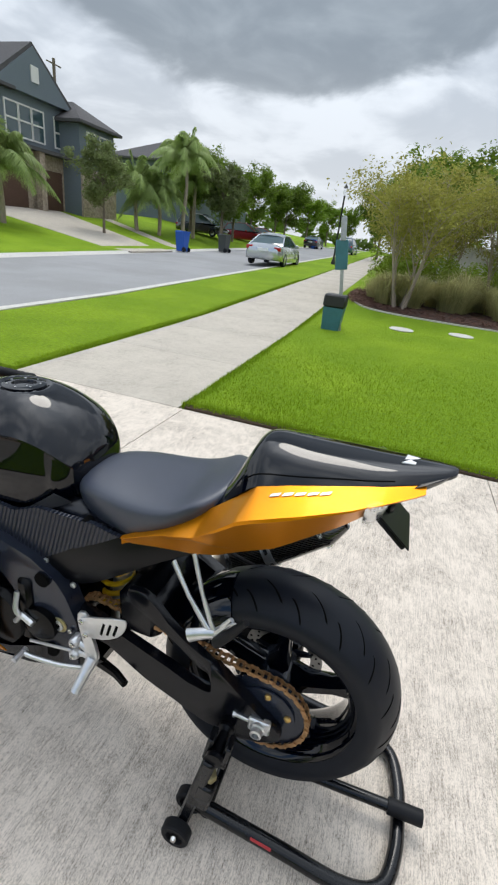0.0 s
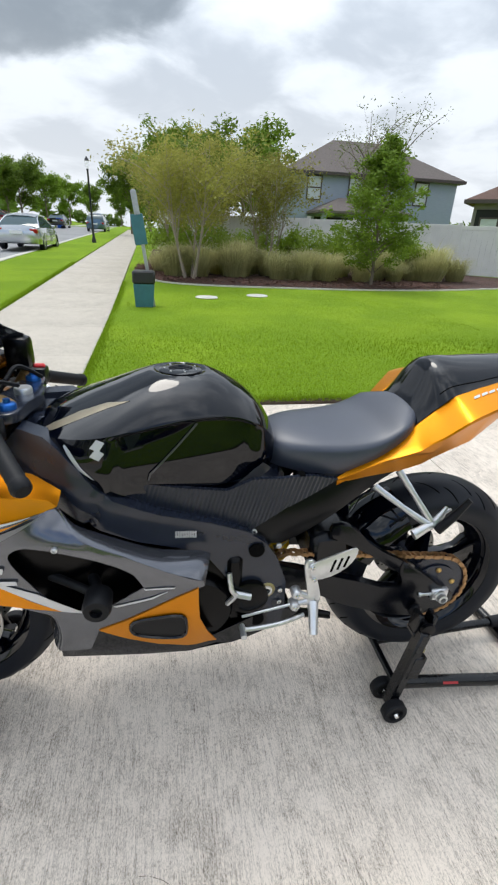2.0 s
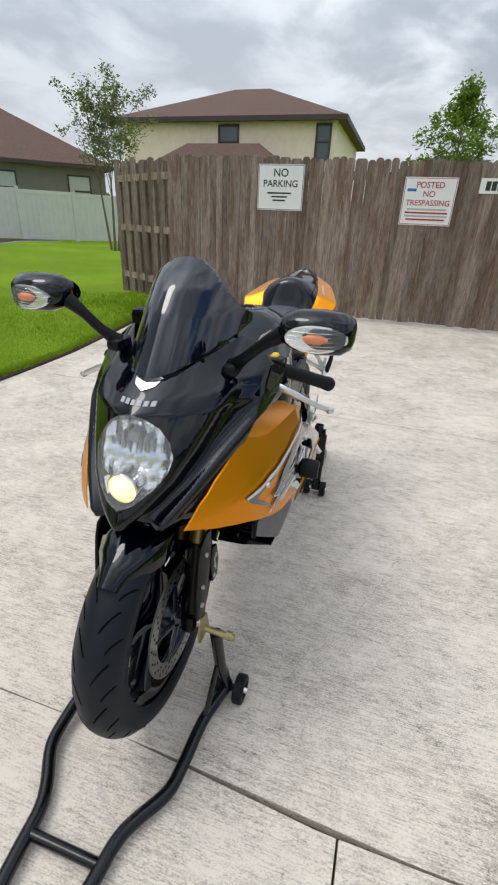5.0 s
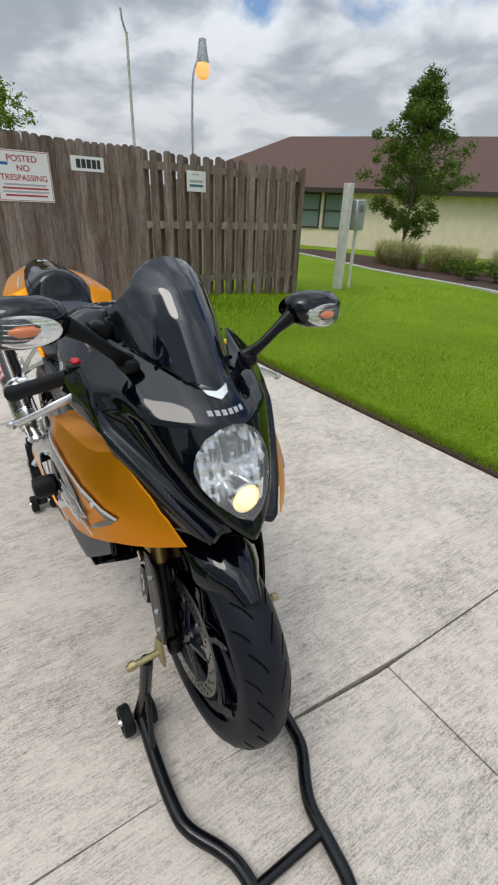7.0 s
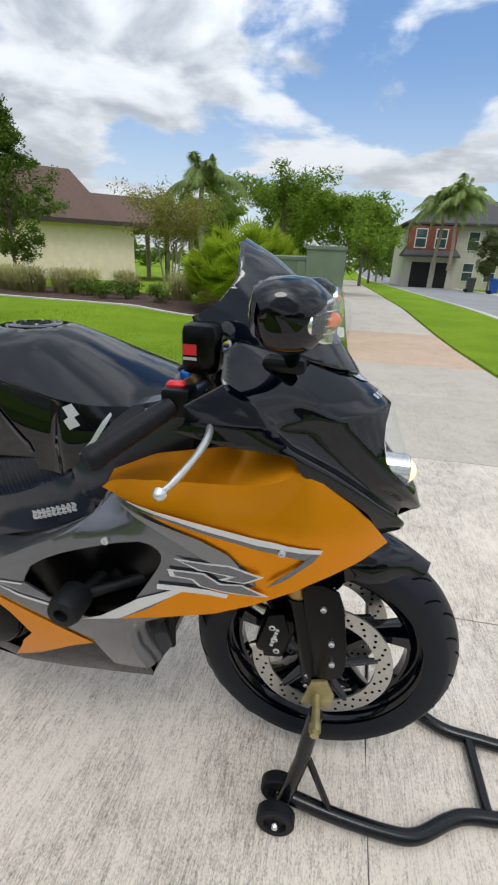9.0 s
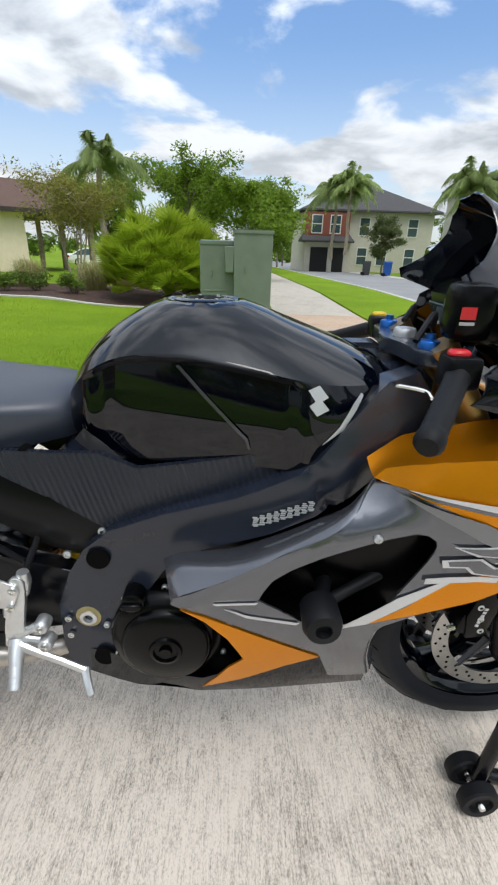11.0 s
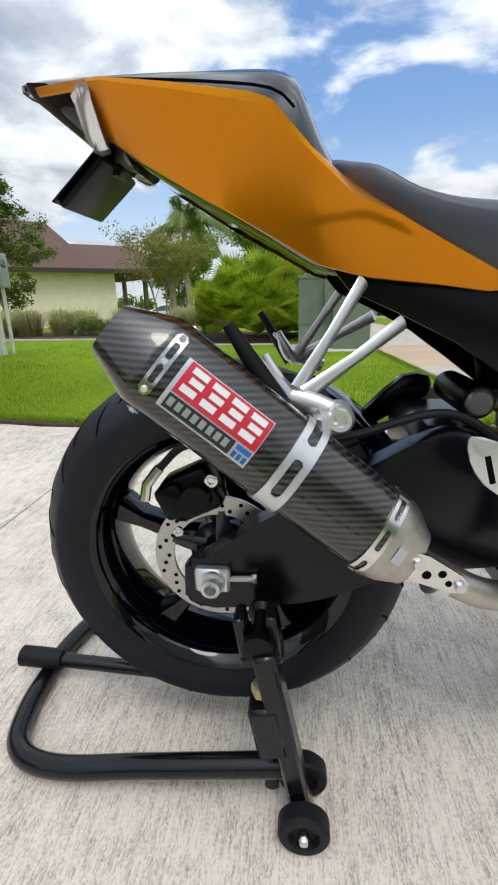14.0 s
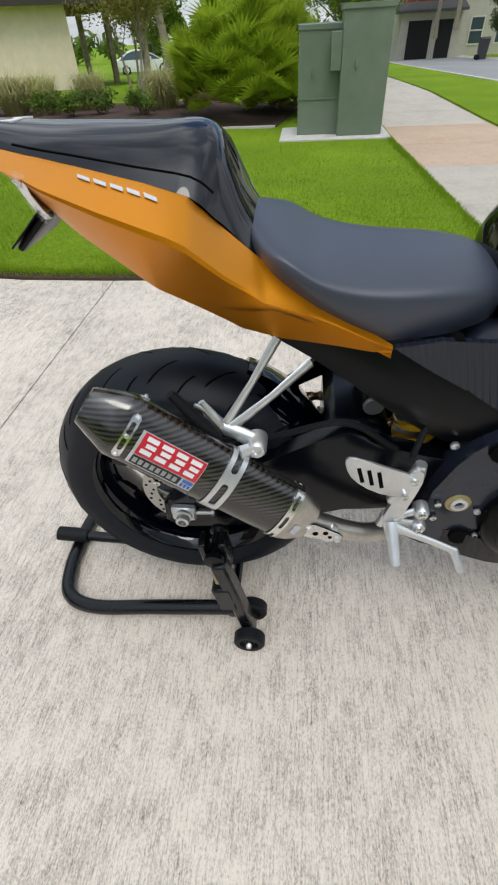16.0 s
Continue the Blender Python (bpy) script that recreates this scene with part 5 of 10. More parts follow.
def hip_roof(bm, x0, x1, y0, y1, z, h, over=0.45, ridge=None):
    """Hipped roof over a block; ridge: share of the long side that the ridge takes."""
    x0, x1, y0, y1 = x0 - over, x1 + over, y0 - over, y1 + over
    w, d = x1 - x0, y1 - y0
    e, g = (min(w, d) / 2,) * 2 if ridge is None else ridge if isinstance(ridge, tuple) else (ridge, ridge)
    if w >= d:
        r = [((x0 + e), (y0 + y1) / 2), ((x1 - g), (y0 + y1) / 2)]
    else:
        r = [((x0 + x1) / 2, y0 + e), ((x0 + x1) / 2, y1 - g)]
    lo = [bm.verts.new((a, b, z)) for a, b in ((x0, y0), (x1, y0), (x1, y1), (x0, y1))]
    un = [bm.verts.new((a, b, z - 0.16)) for a, b in ((x0, y0), (x1, y0), (x1, y1), (x0, y1))]
    t = [bm.verts.new((a, b, z + h)) for a, b in r]
    if w >= d:
        fs = ((lo[0], lo[1], t[1], t[0]), (lo[1], lo[2], t[1]), (lo[2], lo[3], t[0], t[1]), (lo[3], lo[0], t[0]))
    else:
        fs = ((lo[0], lo[1], t[0]), (lo[1], lo[2], t[1], t[0]), (lo[2], lo[3], t[1]), (lo[3], lo[0], t[0], t[1]))
    for f in fs:
        bm.faces.new(f)
    for i in range(4):
        j = (i + 1) % 4
        bm.faces.new((lo[i], lo[j], un[j], un[i]))
    bm.faces.new(un[::-1])


def gable_roof(bm, x0, x1, y0, y1, z, h, along="x", over=0.4):
    x0, x1, y0, y1 = x0 - over, x1 + over, y0 - over, y1 + over
    if along == "x":
        s = [[(x, y0, z - 0.14), (x, y0, z), (x, (y0 + y1) / 2, z + h), (x, y1, z), (x, y1, z - 0.14)] for x in (x0, x1)]
    else:
        s = [[(x0, y, z - 0.14), (x0, y, z), ((x0 + x1) / 2, y, z + h), (x1, y, z), (x1, y, z - 0.14)] for y in (y0, y1)]
    loft(bm, s)


def block(parent, x0, x1, y0, y1, z0, z1, material, name="wall"):
    bm = bmesh.new()
    box(bm, x0, x1, y0, y1, z0, z1)
    return part(name, bm, material, parent, smooth=0)


def roof_part(parent, material, fn, *args, **kw):
    bm = bmesh.new()
    fn(bm, *args, **kw)
    return part("roof", bm, material, parent, smooth=0)


def fascia(parent, x0, x1, y0, y1, z, over=0.45):
    bm = bmesh.new()
    for a, b, c, d in ((x0 - over - 0.03, x1 + over + 0.03, y0 - over - 0.03, y0 - over), (x0 - over - 0.03, x1 + over + 0.03, y1 + over, y1 + over + 0.03), (x0 - over - 0.03, x0 - over, y0 - over, y1 + over), (x1 + over, x1 + over + 0.03, y0 - over, y1 + over)):
        box(bm, a, b, c, d, z - 0.2, z + 0.01)
    part("fascia", bm, M["trim_dark"], parent, smooth=0)


def house_across():
    """Two-storey grey-blue house on the raised lot across the street."""
    z = 2.2
    h = thing("house", "two-storey blue-grey house with stone ground floor across the street", "house", (27, -24, z))
    block(h, 24.2, 34, -29.0, -19.0, z - 1.5, z + 5.7, M["siding_blue"])
    block(h, 24.0, 24.2, -29.05, -19.0, z - 1.2, z + 2.75, M["stone"], "stone_base")
    block(h, 22.6, 24.2, -32.2, -28.4, z - 1.5, z + 5.0, M["siding_blue"], "wing")
    block(h, 24.2, 34, -32.2, -29.0, z - 1.5, z + 5.0, M["siding_blue"], "wing")
    block(h, 22.45, 22.6, -32.25, -28.4, z - 1.2, z + 2.4, M["stone"], "stone_base")
    roof_part(h, M["roof_grey"], gable_roof, 24.2, 34, -29.0, -23.0, z + 5.75, 2.5, "x")
    roof_part(h, M["roof_grey"], hip_roof, 24.2, 34, -24.0, -19.0, z + 5.72, 1.6)
    roof_part(h, M["roof_grey"], hip_roof, 22.6, 34, -32.2, -28.4, z + 5.05, 1.4)
    bm = bmesh.new()
    plate(bm, [(-29.2, z + 5.6), (-22.8, z + 5.6), (-26.0, z + 8.05)], 23.76, 24.2, axis="x")
    part("gable", bm, M["siding_blue"], h, smooth=0)
    bm = bmesh.new()
    box(bm, 23.7, 23.8, -26.3, -25.7, z + 6.3, z + 7.1)
    part("gable_vent", bm, M["trim"], h, smooth=0)
    for a, w in ((-24.4, 0.9), (-25.45, 0.9), (-26.5, 0.9), (-28.3, 0.6)):
        window(h, "x", a, z + 3.4, w, 1.6, 24.2, -1)
    for a in (-29.6, -31.0):
        window(h, "x", a, z + 3.1, 0.8, 1.4, 22.6, -1)
    for y0, y1, x in ((-25.0, -20.2, 24.0), (-28.2, -26.4, 24.0)):
        bm = bmesh.new()
        box(bm, x - 0.02, x + 0.05, y0, y1, z - 0.6, z + 1.9)
        for k in range(1, 4):
            box(bm, x - 0.035, x - 0.02, y0, y1, z - 0.6 + 0.62 * k - 0.02, z - 0.6 + 0.62 * k)
        part("garage_door", bm, M["garage"], h, smooth=0)
    bm = bmesh.new()
    box(bm, 23.2, 24.2, -29.0, -19.0, z + 2.75, z + 2.95)
    part("porch_roof", bm, M["roof_grey"], h, smooth=0)
    for y in (-28.9, -25.7, -19.3):
        block(h, 23.3, 23.75, y - 0.22, y + 0.22, z - 1.2, z + 2.75, M["stone"], "column")
    bm = bmesh.new()
    sheet(bm, [(12.6, -23.0), (23.8, -27.6), (23.8, -20.0), (12.6, -19.0)], 0.03, 0.06, 1.5)
    solo("house_drive", bm, M["walkway"], "concrete drive of the house across the street", "driveway", kind="structure")
    bm = bmesh.new()
    sheet(bm, [(12.6 + bend(-27), -26.6), (22.4, -31.5), (22.4, -30.4), (12.6 + bend(-27), -25.2)], 0.03, 0.06, 1.5)
    solo("house_path", bm, M["walkway"], "concrete path of the house across the street", "path", kind="structure")
    bm = bmesh.new()
    tube(bm, [(34, -40, 0), (34, -40, 14)], 0.14, 6)
    tube(bm, [(34, -40.9, 13.6), (34, -39.1, 13.6)], 0.06, 6)
    tube(bm, [(34, -40.9, 11.4), (34, -39.1, 11.4)], 0.06, 6)
    solo("utility_pole", bm, M["bark"], "far wooden utility pole with crossarms", "utility pole")


house_across()


def house_blue():
    z = 0.55
    h = thing("house", "two-storey pale blue house behind the white fence", "house", (-13, -38, z))
    block(h, -22.4, -8.6, -46, -36.6, z - 0.3, z + 5.35, M["siding_light"])
    roof_part(h, M["roof_taupe"], hip_roof, -22.4, -8.6, -46, -36.6, z + 5.4, 2.9)
    fascia(h, -22.4, -8.6, -46, -36.6, z + 5.4)
    block(h, -17.0, -10.5, -36.6, -33.8, z + 2.5, z + 2.6, M["siding_light"], "porch_beam")
    roof_part(h, M["roof_taupe"], hip_roof, -17.0, -10.5, -37.5, -33.8, z + 2.7, 1.0, 0.35)
    for x in (-16.8, -13.6, -10.7):
        block(h, x - 0.15, x + 0.15, -34.1, -33.8, z - 0.3, z + 2.6, M["siding_light"], "column")
    # dark sheet on the solid wall imitates the shade under the porch
    block(h, -16.4, -10.8, -36.62, -36.55, z + 0.2, z + 2.4, M["dark"], "porch_opening")
    for x in (-13.9, -10.6, -19.4):
        window(h, "y", x, z + 3.6, 1.0, 1.5, -36.6, 1, True, "blind")


house_blue()


def house_brown():
    z = 0.35
    h = thing("house", "single-storey grey stucco house with brown hip roof", "house", (-22, -26, z))
    c, s = math.cos(radians(-41)), math.sin(radians(-41))
    before = set(scene.objects)
    block(h, -6.2, 6.0, -10, 0, z - 0.4, z + 3.45, M["stucco_grey"])
    roof_part(h, M["roof_brown"], hip_roof, -6.2, 6.0, -10, 0, z + 3.5, 3.1, 0.5)
    fascia(h, -6.2, 6.0, -10, 0, z + 3.5, 0.5)
    # porch shade painted as a dark sheet, with the windows set over it
    block(h, 1.2, 5.8, -0.02, 0.04, z + 0.4, z + 3.0, M["dark"], "porch_opening")
    for x in (5.0, 3.6):
        window(h, "y", x, z + 1.4, 0.9, 1.1, 0.06, 1, True, "blind")
    for x in (-0.4, -4.6):
        window(h, "y", x, z + 1.25, 1.2, 1.6, 0.0, 1, True, "blind")
    m = Matrix.Translation((-22.0, -22.5, 0)) @ Matrix.Rotation(radians(-44), 4, "Z")
    for ob in set(scene.objects) - before:
        if ob.parent == h:
            ob.matrix_parent_inverse = Matrix.Translation(-Vector(h.location)) @ m


house_brown()


def house_tan_back():
    z = 0.1
    h = thing("house", "two-storey tan stucco house behind the wooden fence", "house", (-27, -8, z))
    block(h, -32, -22.8, -14.5, -3.3, z - 0.3, z + 5.5, M["stucco_tan"])
    roof_part(h, M["roof_brown"], hip_roof, -32, -22.8, -14.5, -3.3, z + 5.55, 2.1)
    fascia(h, -32, -22.8, -14.5, -3.3, z + 5.55)
    block(h, -22.8, -20.4, -12, -5.2, z - 0.3, z + 3.0, M["stucco_tan"], "wing")
    roof_part(h, M["roof_brown"], hip_roof, -23.5, -20.4, -12, -5.2, z + 3.0, 1.4, 0.4)
    window(h, "x", -3.9, z + 3.9, 0.55, 1.3, -22.8, 1, True)
    window(h, "x", -8.6, z + 3.9, 0.9, 1.3, -22.8, 1, True)
    h2 = thing("house", "far house with dark grey roof behind the fence", "house", (-40, 3, z))
    block(h2, -46, -38, -2.0, 8.5, z - 0.3, z + 4.3, M["stucco_grey"])
    roof_part(h2, M["roof_grey"], hip_roof, -46, -38, -2.0, 8.5, z + 4.35, 1.9)


house_tan_back()


def house_yellow():
    z = -0.35
    h = thing("house", "long single-storey cream-yellow house with brown roof", "house", (-15, 26, z))
    before = set(scene.objects)
    block(h, -18.3, -1.0, 0, 10, z - 0.4, z + 2.75, M["stucco_tan"])
    block(h, -1.0, 0.0, 0.003, 8.5, z - 0.4, z + 2.75, M["stucco_tan"], "wing")
    roof_part(h, M["roof_brown"], hip_roof, -18.3, -1.5, 0, 10, z + 2.8, 2.8, 0.5, (5.5, 1.0))
    roof_part(h, M["roof_brown"], hip_roof, -6.0, 3.6, 0.02, 8.4, z + 2.79, 1.65, 0.5, (0.8, 1.6))
    fascia(h, -18.3, 3.6, 0, 10, z + 2.8, 0.5)
    for y in (0.3, 4.2, 8.0):
        block(h, 3.3, 3.55, y - 0.12, y + 0.12, z - 0.4, z + 2.75, M["stone"], "porch_post")
    for x in (-11.0, -9.82):
        window(h, "y", x, z + 1.07, 0.84, 1.45, 0.0, -1, True, "shade")
    m = Matrix.Translation((-9.58, 23.63, 0)) @ Matrix.Rotation(radians(41), 4, "Z")
    for ob in set(scene.objects) - before:
        if ob.parent == h:
            ob.matrix_parent_inverse = Matrix.Translation(-Vector(h.location)) @ m


house_yellow()


def house_brick():
    z = -1.0
    h = thing("house", "two-storey cream and red-brick house with grey roof down the street", "house", (13, 52, z))
    block(h, 7.4, 20, 48, 60, z - 0.5, z + 5.5, M["stucco_cream"])
    block(h, 7.3, 11.6, 47.4, 48, z + 2.7, z + 5.3, M["brick_red"], "brick_front")
    block(h, 7.3, 11.6, 47.2, 48, z - 0.5, z + 2.7, M["stucco_cream"], "wing")
    roof_part(h, M["roof_grey"], hip_roof, 7.4, 20, 48, 60, z + 5.6, 3.1, 0.6)
    roof_part(h, M["roof_grey"], hip_roof, 7.3, 11.6, 46.9, 49, z + 2.8, 0.7, 0.4, 0.3)
    block(h, 7.9, 9.6, 47.15, 47.25, z - 0.1, z + 2.2, M["dark"], "garage_door")
    # the doorway is a dark sheet in place of its inner shade
    block(h, 10.1, 11.2, 47.15, 47.25, z - 0.1, z + 2.2, M["dark"], "doorway")
    for x in (8.4, 10.2):
        window(h, "y", x, z + 3.5, 0.9, 1.5, 47.4, -1)
    for x in (13.2, 15.2, 18.0):
        window(h, "y", x, z + 3.4, 0.9, 1.5, 48, -1)
        window(h, "y", x, z + 0.7, 0.9, 1.5, 48, -1)
    z = -0.75
    h = thing("house", "two-storey cream house with gable and white trim by the street", "house", (23, 33, z))
    block(h, 17.3, 30, 29, 39, z - 0.5, z + 6.2, M["stucco_cream"])
    roof_part(h, M["roof_grey"], gable_roof, 17.3, 22.5, 28.9, 34, z + 6.0, 1.7, "y")
    roof_part(h, M["roof_grey"], hip_roof, 17.3, 30, 30, 39, z + 6.2, 2.2)
    bm = bmesh.new()
    plate(bm, [(17.3, z + 5.9), (22.5, z + 5.9), (19.9, z + 7.5)], 28.95, 29.1, axis="y")
    part("gable", bm, M["stucco_cream"], h, smooth=0)
    for x in (18.2, 19.4):
        window(h, "y", x, z + 3.6, 0.9, 1.7, 29.0, -1)
    block(h, 17.0, 22, 28.0, 29, z + 2.6, z + 2.9, M["trim"], "porch_roof")
    for x in (17.2, 19.5, 21.8):
        block(h, x - 0.18, x + 0.18, 28.1, 28.5, z - 0.5, z + 2.6, M["trim"], "column")
    z = 2.6
    h = thing("house", "far grey-roofed house along the street", "house", (26, -52, z))
    block(h, 22, 32, -60, -45, z - 1.5, z + 5.0, M["siding_blue"])
    roof_part(h, M["roof_grey"], hip_roof, 22, 32, -60, -45, z + 5.1, 2.6)


house_brick()


# ---- bins and cars ----
def wheelie_bin(x, y, turn, material, label):
    z = gz(x, y) - 0.04
    root = thing("wheelie_bin", label, "bin", (x, y, z), group="wheelie bins at the kerb")
    m = pose(x, y, z, 0, 0, turn)
    bm = bmesh.new()
    loft(bm, [[m @ Vector(q) for q in ((-0.22, -0.24, 0.03), (0.22, -0.24, 0.03), (0.22, 0.24, 0.03), (-0.22, 0.24, 0.03))], [m @ Vector(q) for q in ((-0.30, -0.29, 1.0), (0.30, -0.29, 1.0), (0.30, 0.29, 1.0), (-0.30, 0.29, 1.0))]])
    part("body", bm, material, root)
    bm = bmesh.new()
    loft(bm, [[m @ Vector(q) for q in ((-0.33, -0.31, 1.0), (0.33, -0.31, 1.0), (0.33, 0.31, 1.0), (-0.33, 0.31, 1.0))], [m @ Vector(q) for q in ((-0.28, -0.27, 1.09), (0.28, -0.27, 1.09), (0.33, 0.31, 1.07), (-0.33, 0.31, 1.07))]])
    part("lid", bm, material, root)
    for s in (-1, 1):
        bm = bmesh.new()
        lathe(bm, [(0.02, -0.03), (0.13, -0.03), (0.13, 0.03), (0.02, 0.03)], 14, (0, 0, 0), "x")
        bmesh.ops.transform(bm, matrix=m @ Matrix.Translation((0.24 * s, 0.27, 0.13)), verts=bm.verts)
        part("wheel", bm, M["rubber"], root)


wheelie_bin(12.7, -24.3, 85, M["bin_blue"], "blue wheelie bin standing at the kerb")
wheelie_bin(11.9, -28.6, 80, M["bin_grey"], "dark grey wheelie bin standing at the kerb")
wheelie_bin(12.35, 36.2, 85, M["bin_blue"], "blue wheelie bin standing at the kerb")
wheelie_bin(11.2, 38.0, 85, M["bin_grey"], "dark grey wheelie bin standing at the kerb")
wheelie_bin(12.6, -60.0, 85, M["bin_blue"], "blue wheelie bin standing at the kerb")


def car(x, y, turn, paint, label, suv=False, kind="car"):
    """A parked car, nose towards +x before it is turned."""
    z = gz(x, y) - 0.05
    root = thing("parked_car", label, kind, (x, y, z))
    m = pose(x, y, z, 0, 0, turn)
    hr = 1.72 if suv else 1.46
    belt = 1.05 if suv else 0.93

    def sec(px, w, z0, z1, top):
        return [m @ Vector(q) for q in ((px, -w, z0), (px, -w * 1.02, (z0 + z1) / 2), (px, -w * 0.96, z1), (px, -w * 0.6, top), (px, 0, top + 0.02), (px, w * 0.6, top), (px, w * 0.96, z1), (px, w * 1.02, (z0 + z1) / 2), (px, w, z0))]

    rear_top = belt + (0.05 if not suv else 0.1)
    bm = bmesh.new()
    loft(bm, [sec(-2.38, 0.70, 0.42, 0.75, 0.80), sec(-2.28, 0.84, 0.30, 0.88, rear_top), sec(-1.7, 0.90, 0.25, 0.92, rear_top + 0.02), sec(-0.6, 0.91, 0.22, 0.92, belt), sec(0.9, 0.91, 0.22, 0.90, belt - 0.02), sec(1.7, 0.89, 0.25, 0.80, 0.86), sec(2.25, 0.80, 0.30, 0.66, 0.72), sec(2.42, 0.62, 0.38, 0.56, 0.60)])
    part("body", bm, paint, root, smooth=50)
    xs = ((-2.15, 0.0), (-1.75, 0.75), (-1.0, 1.0), (0.2, 0.98), (0.75, 0.55), (1.35, 0.0)) if suv else ((-1.95, 0.0), (-1.2, 0.78), (-0.7, 1.0), (0.1, 0.98), (0.75, 0.5), (1.25, 0.0))

    def cab(px, f, inset, lift):
        zt = belt + (hr - belt) * f + lift
        w0, w1 = 0.84 - inset, 0.84 - 0.24 * f - inset
        return [m @ Vector(q) for q in ((px, -w0, belt - 0.05), (px, -w1, zt - 0.02), (px, -w1 * 0.5, zt + 0.02 * f), (px, w1 * 0.5, zt + 0.02 * f), (px, w1, zt - 0.02), (px, w0, belt - 0.05))]

    bm = bmesh.new()
    loft(bm, [cab(px, f, 0, 0) for px, f in xs])
    part("cabin_glass", bm, M["pane"], root, "dark tinted glass", smooth=50)
    bm = bmesh.new()
    tops = [q for q in xs if q[1] > 0.7]
    loft(bm, [[m @ Vector(p) for p in ((px, -0.62, belt + (hr - belt) * f), (px, -0.3, belt + (hr - belt) * f + 0.045), (px, 0.3, belt + (hr - belt) * f + 0.045), (px, 0.62, belt + (hr - belt) * f))] for px, f in tops], closed=False, caps=False)
    part("roof", bm, paint, root, smooth=50)
    for s in (-1, 1):
        bm = bmesh.new()
        for (pa, fa), (pb, fb) in zip(xs, xs[1:]):
            tube(bm, [m @ Vector((pa, s * (0.855 - 0.24 * fa), belt - 0.03 + (hr - belt) * fa)), m @ Vector((pb, s * (0.855 - 0.24 * fb), belt - 0.03 + (hr - belt) * fb))], 0.03, 5)
        part("pillar", bm, paint, root)
        bm = bmesh.new()
        box(bm, -2.36, -2.12, min(s * 0.52, s * 0.86), max(s * 0.52, s * 0.86), 0.70, 0.88, 0.03, m)
        part("tail_light", bm, M["tail_red"], root, "red tail light")
        bm = bmesh.new()
        box(bm, 0.35, 0.55, min(s * 0.9, s * 1.08), max(s * 0.9, s * 1.08), 0.92, 1.06, 0.03, m)
        part("wing_mirror", bm, paint, root)
        for px in (-1.42, 1.38):
            bm = bmesh.new()
            lathe(bm, [(0.2, -0.1), (0.31, -0.1), (0.33, -0.06), (0.33, 0.06), (0.31, 0.1), (0.2, 0.1)], 24, (0, 0, 0), "y", True)
            bmesh.ops.transform(bm, matrix=m @ Matrix.Translation((px, s * 0.82, 0.33)), verts=bm.verts)
            wheel = part("wheel", bm, M["rubber"], root)
            bm = bmesh.new()
            lathe(bm, [(0.03, s * 0.05), (0.20, s * 0.03), (0.21, s * 0.08)], 20, (0, 0, 0), "y")
            bmesh.ops.transform(bm, matrix=m @ Matrix.Translation((px, s * 0.82, 0.33)), verts=bm.verts)
            part("rim", bm, M["alu"], wheel)
    bm = bmesh.new()
    box(bm, -2.41, -2.37, -0.26, 0.26, 0.66, 0.79, 0, m)
    part("plate", bm, M["sign_white"], root, "blank number plate")


car(6.95, -23.6, -89, M["car_silver"], "silver sedan parked along the near kerb")
car(18.7, -40.0, 178, M["car_black"], "black suv parked on a drive", True)
car(16.8, -46.2, 175, M["car_red"], "dark red hatchback parked on a drive", True)
car(17.0, -53.0, 175, M["car_red"], "red car parked on a far drive")
car(7.5, -53.6, -91, M["car_blue"], "blue-grey suv parked on the street", True)
car(13.0, -62.0, -91, M["car_black"], "dark car parked farther along the street")
car(20.5, 27.0, 200, M["car_silver"], "silver car parked on a neighbouring drive", True)
car(-12.4, 44.0, 20, M["sign_white"], "white car parked beyond the bed")


# ---- motorcycle ----
bike = thing("motorcycle", "black, orange and grey sport motorcycle raised on paddock stands", "motorcycle", (0.7, 0, 0.0))
RX, RZ, RR = 0.01, 0.372, 0.317
FX, FY, FZ, FR = 1.413, -0.018, 0.347, 0.30


def bpart(name, bm, material, parent=None, label="", smooth=40):
    return part(name, bm, material, parent or bike, label, smooth)


def pieces(name, bm, material, parent=None, label="", smooth=40):
    """Each loose piece of a mesh as a part of its own."""
    left = set(bm.faces)
    while left:
        todo, grown = [left.pop()], []
        while todo:
            f = todo.pop()
            grown.append(f)
            for e in f.edges:
                for g in e.link_faces:
                    if g in left:
                        left.discard(g)
                        todo.append(g)
        one, seen = bmesh.new(), {}
        for f in grown:
            for v in f.verts:
                if v not in seen:
                    seen[v] = one.verts.new(v.co)
            one.faces.new([seen[v] for v in f.verts])
        bpart(name, one, material, parent, label, smooth)
    bm.free()


def both(name, build, material, label="", parents=(None, None), smooth=40):
    """Builds a part for the right side (y < 0) and its mirror image."""
    out = []
    for s, par in zip((-1, 1), parents):
        bm = bmesh.new()
        build(bm)
        if s > 0:
            flip_y(bm)
        out.append(bpart(name, bm, material, par, label, smooth))
    return out


def bolt(bm, x, y, z, r=0.007, out=-1, h=0.005):
    lathe(bm, [(r, 0), (r, out * h), (r * 0.7, out * h * 1.3), (r * 0.55, out * h * 1.3), (r * 0.5, out * h * 0.5), (0.0005, out * h * 0.5)], 10, (x, y, z), "y")


def rot_about(x, z, deg):
    """A turn round the y axis through (x, z)."""
    return Matrix.Translation((x, 0, z)) @ Matrix.Rotation(radians(deg), 4, "Y") @ Matrix.Translation((-x, 0, -z))


